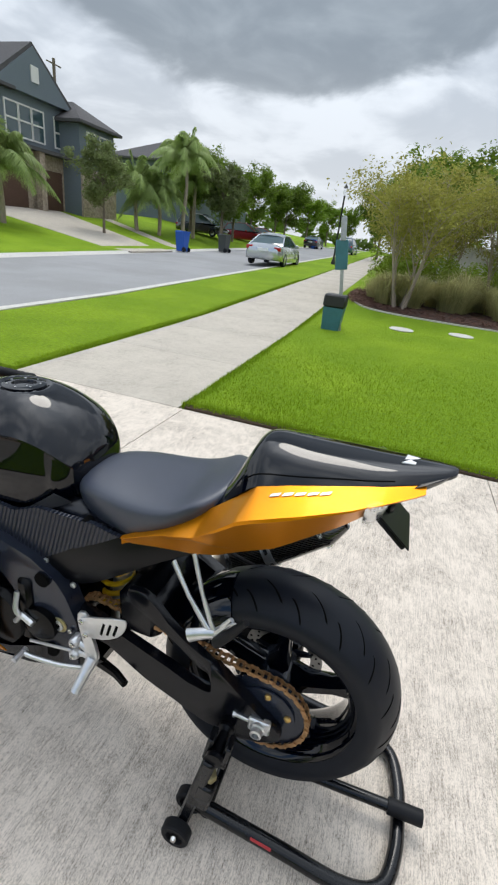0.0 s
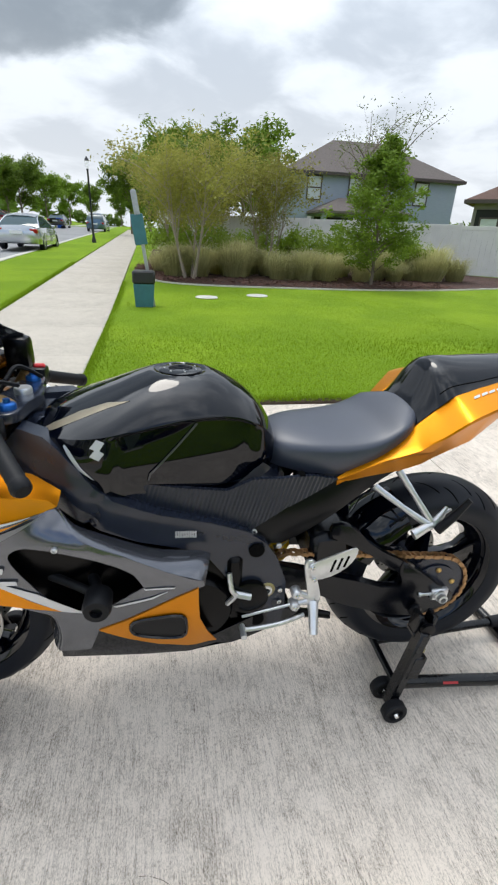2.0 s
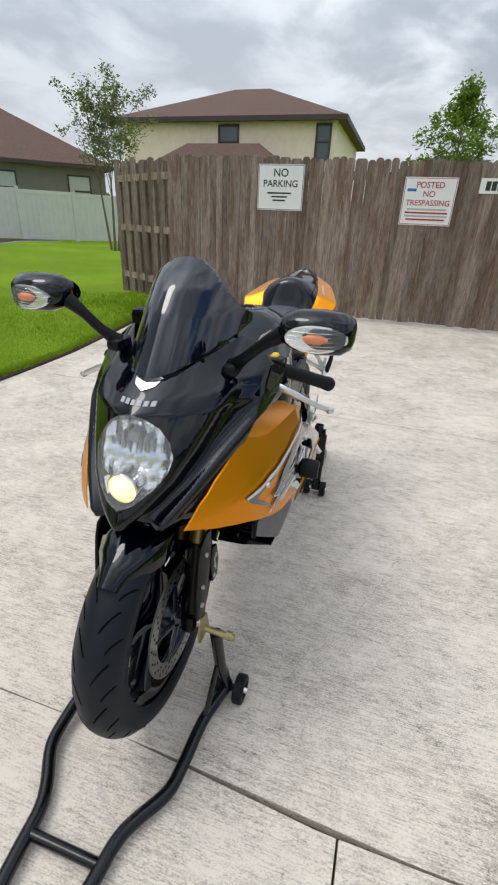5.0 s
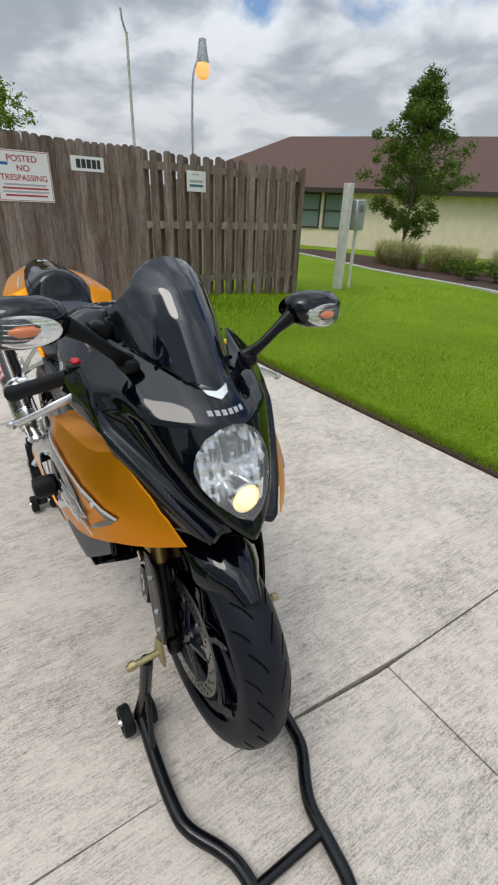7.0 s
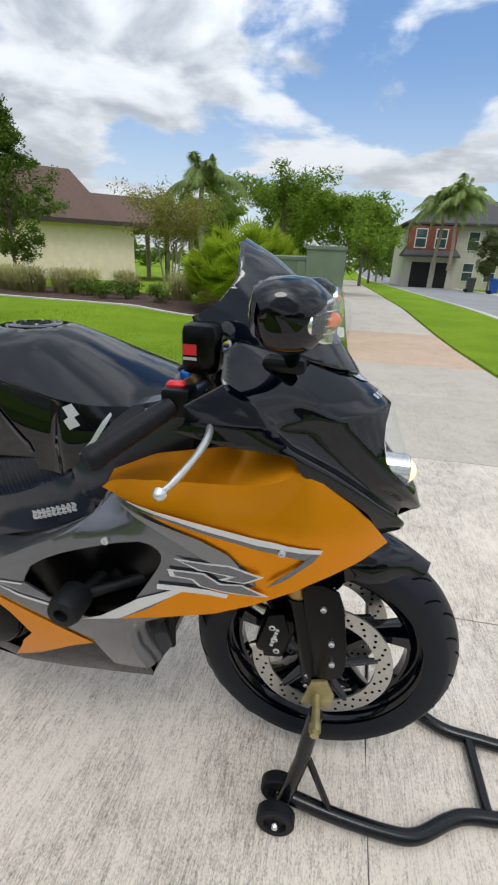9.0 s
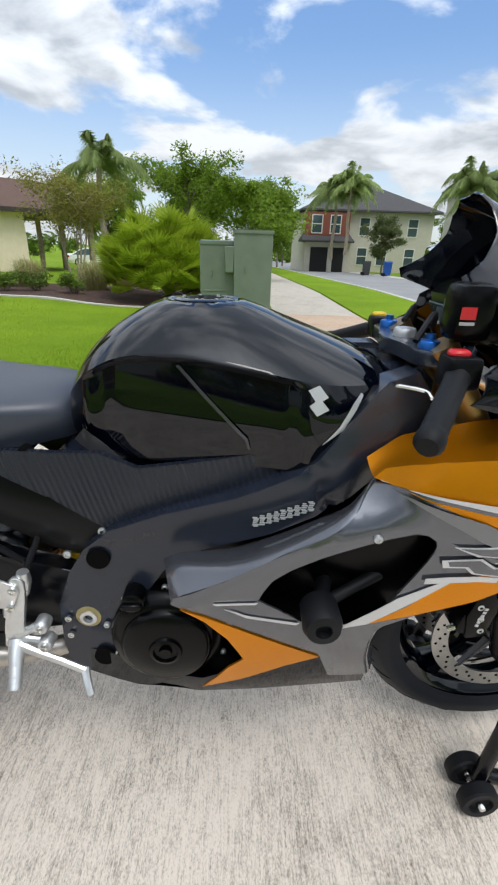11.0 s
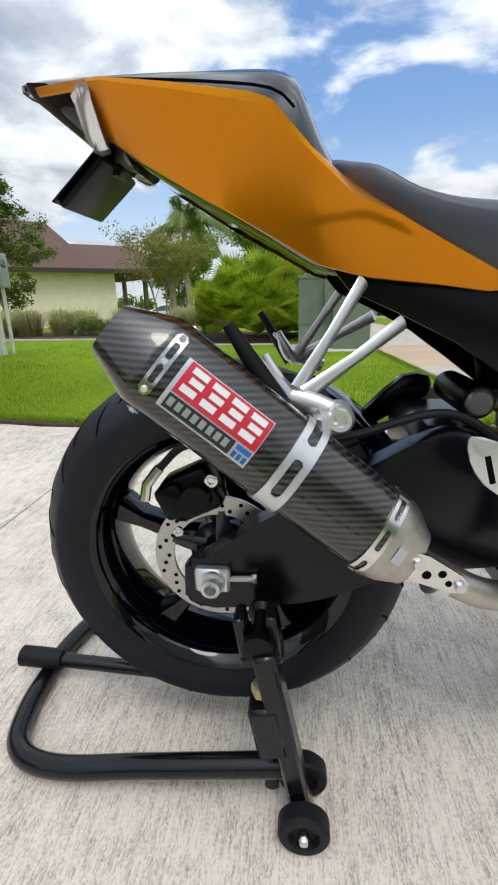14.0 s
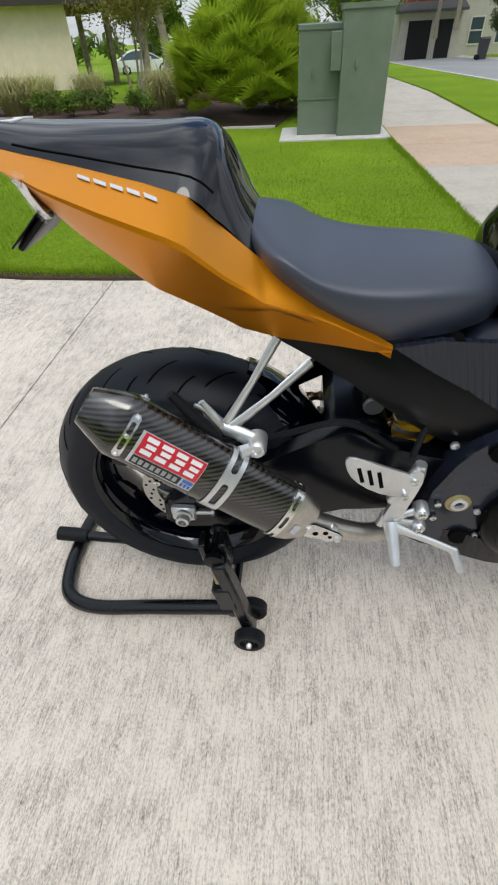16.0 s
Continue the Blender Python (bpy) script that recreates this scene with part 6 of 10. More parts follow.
# wheels
def tyre_profile(R, W, crown):
    """Half-round tread and low sidewalls, from one bead round to the other."""
    out = []
    rim = 0.2195
    for k in range(19):
        a = -1.0 + 2.0 * k / 18
        y = a * W / 2
        r = R - crown * abs(a) ** 2.3
        out.append((r, y))
    lo = out[0][0]
    left = [(rim, -W * 0.43), (rim + (lo - rim) * 0.45, -W * 0.485)]
    return left + out + [(r, -y) for r, y in reversed(left)]


def build_wheel(name, cx, cy, cz, R, W, crown, rim_w, hub_r, spokes, label):
    wheel = bpart(name, _tyre(cx, cy, cz, R, W, crown), M["rubber"], None, label, 60)
    wheel.name = name
    # tread grooves: near-black strips that paint in the shade of the cuts
    bm = bmesh.new()
    n = 17
    for k in range(n):
        for s in (-1, 1):
            for (a0, a1, u0, u1, w) in ((0.10, 0.72, 0.0, 0.16, 0.0036), (0.45, 0.93, 0.17, 0.27, 0.0032)):
                pts = []
                ph = 2 * math.pi * (k + (0.5 if s > 0 else 0)) / n
                for j in range(7):
                    f = j / 6
                    a = a0 + (a1 - a0) * f
                    th = ph + (u0 + (u1 - u0) * f**0.6) * 1.6
                    r = R - crown * a**2.3 - w * 0.72
                    pts.append((cx + r * math.cos(th), cy + s * a * W / 2, cz + r * math.sin(th)))
                tube(bm, pts, [w * (0.35 if j in (0, 6) else 1) for j in range(7)], 5)
    tagged(bpart("tread_groove", bm, M["groove"], wheel), kind="stuff")
    # rim
    bm = bmesh.new()
    h = rim_w / 2
    lathe(bm, [(0.224, -h), (0.229, -h + 0.004), (0.2195, -h + 0.012), (0.205, -h + 0.03), (0.198, -h * 0.4), (0.198, h * 0.4), (0.205, h - 0.03), (0.2195, h - 0.012), (0.229, h - 0.004), (0.224, h), (0.212, h - 0.006), (0.197, h - 0.03), (0.19, h * 0.3), (0.19, -h * 0.3), (0.197, -h + 0.03), (0.212, -h + 0.006)], 72, (cx, cy, cz), "y", True)
    rim = bpart("rim", bm, M["black_paint"], wheel, "gloss black alloy rim")
    for k in range(spokes):
        a = 2 * math.pi * (k + 0.25) / spokes
        bm = bmesh.new()
        d, t = Vector((math.cos(a), 0, math.sin(a))), Vector((-math.sin(a), 0, math.cos(a)))
        sec = []
        for f, w, th in ((0.0, 0.030, 0.040), (0.35, 0.016, 0.030), (0.7, 0.015, 0.026), (1.0, 0.026, 0.034)):
            c = Vector((cx, cy, cz)) + d * (hub_r * 0.8 + (0.196 - hub_r * 0.8) * f) + t * 0.012 * math.sin(math.pi * f)
            sec.append([c + t * w * u + Vector((0, th * v, 0)) for u, v in ((-1, -0.5), (-0.6, -1), (0.6, -1), (1, -0.5), (1, 0.5), (0.6, 1), (-0.6, 1), (-1, 0.5))])
        loft(bm, sec)
        bpart("spoke", bm, M["black_paint"], wheel)
    bm = bmesh.new()
    lathe(bm, [(0.012, -0.06), (hub_r * 0.7, -0.06), (hub_r, -0.045), (hub_r, 0.045), (hub_r * 0.7, 0.06), (0.012, 0.06)], 28, (cx, cy, cz), "y")
    bpart("hub", bm, M["frame_black"], wheel)
    return wheel


def _tyre(cx, cy, cz, R, W, crown):
    bm = bmesh.new()
    lathe(bm, tyre_profile(R, W, crown), 96, (cx, cy, cz), "y")
    for f in [f for f in bm.faces if len(f.verts) > 4]:
        bm.faces.remove(f)
    return bm


rear = build_wheel("rear_wheel", RX, -0.012, RZ, RR, 0.188, 0.050, 0.162, 0.055, 5, "wide black road tyre with curved tread grooves")
front = build_wheel("front_wheel", FX, FY, FZ, FR, 0.120, 0.036, 0.092, 0.042, 5, "black front tyre with curved tread grooves")


def brake_disc(parent, cx, cy, cz, r1, r0, carrier, holes, t=0.005):
    bm = bmesh.new()
    lathe(bm, [(r0, -t / 2), (r1, -t / 2), (r1, t / 2), (r0, t / 2)], 60, (cx, cy, cz), "y", True)
    disc = bpart("brake_disc", bm, M["disc"], parent, "drilled steel brake disc")
    # no holes are cut: dark plugs imitate the shade in them
    bm = bmesh.new()
    for k in range(holes):
        a = 2 * math.pi * k / holes
        r = r0 + (r1 - r0) * (0.25, 0.5, 0.75)[k % 3]
        lathe(bm, [(0.0005, -t / 2 - 0.0006), (0.0036, -t / 2 - 0.0006), (0.0036, t / 2 + 0.0006), (0.0005, t / 2 + 0.0006)], 8, (cx + r * math.cos(a), cy, cz + r * math.sin(a)), "y")
    tagged(bpart("drilled_hole", bm, M["groove"], disc), kind="stuff")
    bm = bmesh.new()
    for k in range(5 if carrier > 0.08 else 5):
        a = 2 * math.pi * k / 5
        tube(bm, [(cx + 0.03 * math.cos(a), cy, cz + 0.03 * math.sin(a)), (cx + (r0 + 0.006) * math.cos(a + 0.25), cy, cz + (r0 + 0.006) * math.sin(a + 0.25))], [0.016, 0.009], 6, flat=0.4)
    bpart("disc_carrier", bm, M["frame_black"], disc)
    return disc


brake_disc(rear, RX, -0.078, RZ, 0.110, 0.078, 0.05, 42)
for s in (-1, 1):
    brake_disc(front, FX, FY + s * 0.066, FZ, 0.155, 0.118, 0.1, 66)

# rear sprocket and chain
bm = bmesh.new()
prof = []
for k in range(43 * 2):
    a = math.pi * k / 43
    prof.append((RX + (0.112 if k % 2 else 0.106) * math.cos(a), RZ + (0.112 if k % 2 else 0.106) * math.sin(a)))
plate(bm, prof, 0.098, 0.104)
sprocket = bpart("rear_sprocket", bm, M["frame_black"])
bm = bmesh.new()
for k in range(5):
    a = 2 * math.pi * k / 5 + 0.4
    lathe(bm, [(0.009, 0.104), (0.009, 0.114), (0.004, 0.118), (0.0005, 0.118)], 8, (RX + 0.062 * math.cos(a), 0, RZ + 0.062 * math.sin(a)), "y")
pieces("sprocket_nut", bm, M["gold"], sprocket)
bm = bmesh.new()
lathe(bm, [(0.03, 0.106), (0.078, 0.106), (0.078, 0.110), (0.03, 0.112)], 30, (RX, 0, RZ), "y")
bpart("sprocket_carrier", bm, M["frame_black"], sprocket)


def chain_loop():
    """Centres and directions of the links round both sprockets."""
    fx, fz, fr, rr = 0.485, 0.497, 0.042, 0.109
    d = math.hypot(fx - RX, fz - RZ)
    base = math.atan2(fz - RZ, fx - RX)
    off = math.asin((rr - fr) / d)
    up, lo = base + math.pi / 2 - off, base - math.pi / 2 + off
    pts = []
    n = 16
    for k in range(n + 1):
        a = up + (2 * math.pi - (up - lo)) * k / n
        pts.append((RX + rr * math.cos(a), RZ + rr * math.sin(a)))
    for k in range(9):
        a = lo + (up - lo) * k / 8
        pts.append((fx + fr * math.cos(a), fz + fr * math.sin(a)))
    pts.append(pts[0])
    return pts


loop = chain_loop()
seg = [0.0]
for a, b in zip(loop, loop[1:]):
    seg.append(seg[-1] + math.hypot(b[0] - a[0], b[1] - a[1]))


def on_loop(s):
    for i in range(len(loop) - 1):
        if s <= seg[i + 1]:
            f = (s - seg[i]) / max(seg[i + 1] - seg[i], 1e-6)
            return Vector((loop[i][0] + (loop[i + 1][0] - loop[i][0]) * f, 0, loop[i][1] + (loop[i + 1][1] - loop[i][1]) * f))
    return Vector((loop[0][0], 0, loop[0][1]))


nl = int(seg[-1] / 0.0159)
bm = bmesh.new()
for k in range(nl):
    a, b = on_loop(seg[-1] * k / nl), on_loop(seg[-1] * ((k + 1) % nl) / nl)
    d = (b - a).normalized()
    t = Vector((-d.z, 0, d.x))
    w = 0.0075 if k % 2 else 0.0105
    for s in (-1, 1):
        y = 0.101 + s * w
        ring = [a - d * 0.004, a + t * 0.0065, a.lerp(b, 0.5) + t * 0.0048, b + t * 0.0065, b + d * 0.004, b - t * 0.0065, a.lerp(b, 0.5) - t * 0.0048, a - t * 0.0065]
        lo_ = [bm.verts.new(p + Vector((0, y - 0.001, 0))) for p in ring]
        hi_ = [bm.verts.new(p + Vector((0, y + 0.001, 0))) for p in ring]
        bm.faces.new(lo_)
        bm.faces.new(hi_[::-1])
        for i in range(8):
            bm.faces.new((lo_[i], lo_[(i + 1) % 8], hi_[(i + 1) % 8], hi_[i]))
    tube(bm, [a + Vector((0, 0.101 - 0.0125, 0)), a + Vector((0, 0.101 + 0.0125, 0))], 0.004, 6)
tagged(bpart("chain", bm, M["chain"], None, "bronze-coloured drive chain", 0), kind="stuff")

# swingarm
bm = bmesh.new()
plate(bm, curve2([(0.55, 0.43), (0.40, 0.405), (0.30, 0.392), (0.20, 0.350), (0.147, 0.332), (0.05, 0.318), (-0.022, 0.315), (-0.038, 0.336), (-0.038, 0.384), (-0.020, 0.395), (0.007, 0.411), (0.055, 0.447), (0.093, 0.473), (0.18, 0.525), (0.288, 0.588), (0.33, 0.608), (0.37, 0.602), (0.43, 0.563), (0.56, 0.54)], 2), -0.135, -0.098, 0.010)
bpart("swingarm_leg", bm, M["swing_black"])
bm = bmesh.new()
plate(bm, curve2([(0.56, 0.465), (0.46, 0.448), (0.40, 0.418), (0.32, 0.370), (0.244, 0.340), (0.144, 0.302), (0.05, 0.290), (-0.028, 0.322), (-0.045, 0.350), (-0.032, 0.372), (0.015, 0.402), (0.075, 0.452), (0.130, 0.494), (0.150, 0.500), (0.153, 0.462), (0.130, 0.417), (0.160, 0.402), (0.253, 0.438), (0.348, 0.471), (0.46, 0.51), (0.56, 0.535)], 2), 0.114, 0.142, 0.008)
bpart("swingarm_leg", bm, M["swing_black"])
bm = bmesh.new()
plate(bm, curve2([(0.128, 0.482), (0.150, 0.506), (0.216, 0.542), (0.30, 0.610), (0.325, 0.640), (0.37, 0.640), (0.37, 0.60), (0.30, 0.570), (0.206, 0.500), (0.152, 0.462)], 2), 0.116, 0.138, 0.006)
bpart("swingarm_brace", bm, M["swing_black"])
bm = bmesh.new()
box(bm, 0.30, 0.42, -0.10, 0.12, 0.47, 0.60, 0.02)
tube(bm, [(0.552, -0.16, 0.477), (0.552, 0.16, 0.477)], 0.04, 16)
bpart("swingarm_pivot", bm, M["swing_black"])


def axle_block(bm):
    box(bm, RX - 0.028, RX + 0.026, -0.151, -0.133, RZ - 0.019, RZ + 0.021, 0.004)
    lathe(bm, [(0.019, -0.148), (0.019, -0.156), (0.0145, -0.158), (0.0145, -0.170), (0.009, -0.172), (0.009, -0.148)], 18, (RX, 0, RZ), "y", True)
    tube(bm, [(RX + 0.024, -0.143, RZ + 0.002), (RX + 0.062, -0.143, RZ + 0.004)], 0.0045, 8)
    tube(bm, [(RX + 0.060, -0.143, RZ + 0.004), (RX + 0.066, -0.143, RZ + 0.004)], 0.0075, 6)


both("axle_block", axle_block, M["alu"], "bare aluminium chain adjuster block")

# rear caliper
bm = bmesh.new()
box(bm, -0.07, 0.015, -0.115, -0.055, 0.46, 0.535, 0.014, rot_about(-0.02, 0.5, -25), 2)
box(bm, -0.075, -0.03, -0.128, -0.05, 0.475, 0.53, 0.01, rot_about(-0.02, 0.5, -25), 2)
lathe(bm, [(0.001, -0.128), (0.022, -0.128), (0.024, -0.115)], 16, (-0.015, 0, 0.495), "y")
caliper = bpart("rear_caliper", bm, M["engine_black"])
bm = bmesh.new()
bolt(bm, 0.01, -0.118, 0.525, 0.010)
bolt(bm, -0.045, -0.118, 0.44, 0.008)
tube(bm, [(-0.07, -0.11, 0.54), (-0.09, -0.115, 0.515), (-0.095, -0.118, 0.49)], 0.008, 8)
pieces("banjo_bolt", bm, M["chrome"], caliper)
bm = bmesh.new()
tube(bm, spline([(-0.07, -0.11, 0.54), (-0.02, -0.12, 0.58), (0.08, -0.13, 0.58), (0.2, -0.14, 0.60), (0.33, -0.13, 0.63), (0.43, -0.13, 0.57)], 6), 0.006, 8)
bpart("brake_hose", bm, M["grip"])

# hugger
bm = bmesh.new()
secs = []
for k in range(10):
    a = radians(24 + 40 * k / 9)
    r = RR + 0.013 - 0.010 * k / 9
    w = 0.105 - 0.003 * max(0, k - 5)
    deep = 1.0
    c, s = math.cos(a), math.sin(a)
    secs.append([(RX + (r - d * deep) * c, y, RZ + (r - d * deep) * s) for y, d in ((-w, 0.088), (-w * 0.96, 0.055), (-w * 0.6, 0.014), (0, -0.004), (w * 0.6, 0.014), (w * 0.96, 0.055), (w, 0.088), (w * 0.9, 0.082), (w * 0.55, 0.022), (0, 0.004), (-w * 0.55, 0.022), (-w * 0.9, 0.082))])
loft(bm, secs)
bpart("rear_hugger", bm, M["black_paint"], None, "gloss black rear hugger", 60)

# shock
bm = bmesh.new()
pts = []
for k in range(70):
    a = k * 0.5
    pts.append((0.500 - 0.02 * k / 69 + 0.040 * math.cos(a), 0.040 * math.sin(a), 0.45 + 0.19 * k / 69))
tube(bm, pts, 0.0075, 8)
spring = bpart("shock_spring", bm, M["spring"], None, "yellow coil spring")
bm = bmesh.new()
tube(bm, [(0.50, 0, 0.36), (0.48, 0, 0.50)], 0.018, 12)
tube(bm, [(0.48, 0, 0.48), (0.465, 0, 0.68)], 0.026, 12)
lathe(bm, [(0.02, 0.625), (0.042, 0.625), (0.042, 0.655), (0.02, 0.66)], 18, (0.468, 0, 0), "z")
bpart("shock_body", bm, M["alu"])
bm = bmesh.new()
lathe(bm, [(0.001, -0.090), (0.016, -0.090), (0.019, -0.087), (0.019, -0.078)], 20, (0.384, 0, 0.634), "y")
cap_ = bpart("shock_reservoir_cap", bm, M["grey_light"], None, "pale grey shock reservoir cap")
bm = bmesh.new()
lathe(bm, [(0.022, -0.083), (0.0245, -0.080), (0.0245, 0.05), (0.02, 0.055), (0.001, 0.055)], 20, (0.384, 0, 0.634), "y")
bpart("shock_reservoir", bm, M["engine_black"])
bm = bmesh.new()
tube(bm, [(0.415, -0.055, 0.665), (0.40, -0.075, 0.70)], 0.026, 14)
bpart("shock_reservoir", bm, M["engine_black"])

# engine
bm = bmesh.new()
box(bm, 0.585, 0.96, -0.165, 0.165, 0.30, 0.60, 0.03, None, 2)
box(bm, 0.74, 1.03, -0.15, 0.15, 0.45, 0.76, 0.03, rot_about(0.85, 0.55, -18), 2)
engine = bpart("engine_block", bm, M["engine_black"])
bm = bmesh.new()
lathe(bm, [(0.105, -0.165), (0.105, -0.19), (0.097, -0.203), (0.082, -0.208), (0.080, -0.216), (0.072, -0.222), (0.03, -0.224), (0.028, -0.229), (0.022, -0.231), (0.020, -0.226), (0.012, -0.226), (0.011, -0.232), (0.0005, -0.232)], 44, (0.70, 0, 0.45), "y")
clutch = bpart("clutch_cover", bm, M["engine_black"], engine)
bm = bmesh.new()
for k in range(9):
    a = 2 * math.pi * k / 9 + 0.2
    bolt(bm, 0.70 + 0.115 * math.cos(a), -0.178, 0.45 + 0.105 * math.sin(a), 0.006)
pieces("cover_bolt", bm, M["alu"], clutch)
bm = bmesh.new()
lathe(bm, [(0.020, -0.17), (0.020, -0.212), (0.014, -0.216), (0.001, -0.216)], 16, (0.645, 0, 0.545), "y")
box(bm, 0.627, 0.663, -0.224, -0.212, 0.539, 0.551, 0.003)
bpart("oil_filler_cap", bm, M["engine_black"], engine)
bm = bmesh.new()
lathe(bm, [(0.10, 0.165), (0.10, 0.185), (0.09, 0.198), (0.05, 0.206), (0.03, 0.208), (0.001, 0.208)], 36, (0.74, 0, 0.45), "y")
lathe(bm, [(0.05, 0.165), (0.05, 0.19), (0.03, 0.196), (0.001, 0.196)], 24, (0.60, 0, 0.47), "y")
box(bm, 0.62, 0.66, 0.16, 0.19, 0.40, 0.60, 0.01)
bpart("stator_cover", bm, M["engine_black"], engine)
bm = bmesh.new()
tube(bm, spline([(0.655, 0.19, 0.56), (0.65, 0.205, 0.52), (0.64, 0.205, 0.50), (0.66, 0.2, 0.47)], 5), 0.007, 8)
tube(bm, [(0.64, 0.2, 0.50), (0.60, 0.205, 0.49)], 0.009, 8)
bpart("clutch_release_arm", bm, M["alu"], engine)
bm = bmesh.new()
for k in range(24):
    box(bm, 1.06, 1.085, -0.15, 0.15, 0.40 + 0.014 * k, 0.407 + 0.014 * k)
box(bm, 1.05, 1.10, -0.165, -0.15, 0.39, 0.74, 0.005)
box(bm, 1.05, 1.10, 0.15, 0.165, 0.39, 0.74, 0.005)
tagged(bpart("radiator", bm, M["engine_black"], None, "", 0), kind="stuff")
bm = bmesh.new()
for y in (-0.12, -0.04, 0.04, 0.12):
    tube(bm, spline([(0.99, y, 0.50), (1.03, y, 0.44), (1.02, y * 0.8, 0.36), (0.93, y * 0.5, 0.31), (0.80, y * 0.3, 0.305)], 5), 0.02, 10)
pieces("header_pipe", bm, M["chrome"])
bm = bmesh.new()
box(bm, 0.50, 1.05, -0.10, 0.10, 0.58, 0.80, 0.03)
box(bm, 0.95, 1.16, -0.09, 0.09, 0.72, 0.94, 0.03)
bpart("airbox", bm, M["frame_black"])


# frame
def frame_spar(bm):
    out = [(0.505, 0.345), (0.497, 0.42), (0.50, 0.50), (0.527, 0.575), (0.56, 0.63), (0.61, 0.675), (0.70, 0.715), (0.82, 0.755), (0.93, 0.808), (0.957, 0.842), (0.987, 0.880), (1.015, 0.914), (1.044, 0.938), (1.10, 0.945), (1.14, 0.90), (1.13, 0.85), (1.06, 0.79), (0.97, 0.735), (0.87, 0.685), (0.76, 0.645), (0.70, 0.60), (0.665, 0.545), (0.63, 0.49), (0.605, 0.43), (0.60, 0.37), (0.565, 0.335)]

    def place(x, z):
        y = lerp(x, [(0.50, 0.168), (0.62, 0.176), (0.75, 0.192), (0.88, 0.205), (0.95, 0.206), (1.0, 0.196), (1.06, 0.165), (1.14, 0.115)]) + 0.008 * math.sin(math.pi * min(max((z - 0.66 - (x - 0.7) * 0.32) / 0.11, 0), 1)) - 0.016 * math.exp(-(((x - 0.952) - (0.77 - z) * 0.5) / 0.008) ** 2)
        return Vector((x, -y, z))

    panel(bm, out, place, 0.016, 0.05, (0, 1, 0))


spars = both("frame_spar", frame_spar, M["frame_black"], "satin black frame spar")
for s, par in ((-1, spars[0]), (1, spars[1])):
    bm = bmesh.new()
    lathe(bm, [(0.024, s * 0.166), (0.024, s * 0.172), (0.021, s * 0.174), (0.016, s * 0.174), (0.016, s * 0.168)], 24, (0.552, 0, 0.477), "y")
    nut = bpart("pivot_nut", bm, M["zinc"], par, "worn gold pivot nut")
    bm = bmesh.new()
    lathe(bm, [(0.016, s * 0.166), (0.0155, s * 0.177), (0.009, s * 0.178), (0.008, s * 0.170), (0.0005, s * 0.170)], 20, (0.552, 0, 0.477), "y")
    bpart("pivot_bolt", bm, M["alu"], nut, "grey pivot bolt")
    # dark discs on the spar, painted shade in place of cut holes
    bm = bmesh.new()
    for x, z in ((0.585, 0.615), (0.575, 0.385)):
        lathe(bm, [(0.001, s * 0.1815), (0.020, s * 0.1815), (0.021, s * 0.17)], 18, (x, 0, z), "y")
    pieces("frame_hole", bm, M["groove"], par)
    bm = bmesh.new()
    bolt(bm, 0.515, s * 0.172, 0.475, 0.0065, s)
    bolt(bm, 0.515, s * 0.172, 0.435, 0.0065, s)
    pieces("frame_bolt", bm, M["chrome"], par)


# side covers and under-seat panels
def cover_y(x, z):
    return 0.150 + 0.02 * smooth01((x - 0.5) / 0.3) - 0.05 * smooth01((0.42 - x) / 0.25) - 0.25 * max(0, 0.70 - z) * 0.2


def side_cover(bm):
    panel(bm, [(0.385, 0.792), (0.45, 0.806), (0.53, 0.803), (0.60, 0.806), (0.66, 0.783), (0.74, 0.797), (0.84, 0.815), (0.935, 0.797), (0.90, 0.775), (0.82, 0.735), (0.72, 0.695), (0.64, 0.668), (0.60, 0.66), (0.52, 0.712), (0.45, 0.752)], lambda x, z: Vector((x, -cover_y(x, z) - 0.004, z)), 0.03, 0.012, (0, 1, 0))


def subframe_cover(bm):
    panel(bm, [(0.165, 0.828), (0.25, 0.806), (0.36, 0.794), (0.41, 0.800), (0.46, 0.752), (0.53, 0.704), (0.62, 0.652), (0.565, 0.615), (0.51, 0.592), (0.47, 0.615), (0.40, 0.67), (0.33, 0.72), (0.26, 0.757), (0.20, 0.785)], lambda x, z: Vector((x, -cover_y(x, z) - 0.003 + 3.0 * (z - 0.80 + 0.41 * (x - 0.2)) ** 2, z)), 0.018, 0.012, (0, 1, 0))


covers = both("side_cover", side_cover, M["ribbed"], "ribbed black plastic side cover")
subs = both("subframe_cover", subframe_cover, M["plastic"], "matt black plastic side panel")
for s, par in ((-1, subs[0]), (1, subs[1])):
    bm = bmesh.new()
    for x, z in ((0.59, 0.655), (0.52, 0.60)):
        bolt(bm, x, s * (cover_y(x, z)), z, 0.008, s)
    pieces("panel_bolt", bm, M["alu"], par)
    bm = bmesh.new()
    lathe(bm, [(0.001, s * 0.153), (0.011, s * 0.153), (0.012, s * 0.13)], 14, (0.475, 0, 0.797), "y")
    bpart("panel_plug", bm, M["groove"], par)


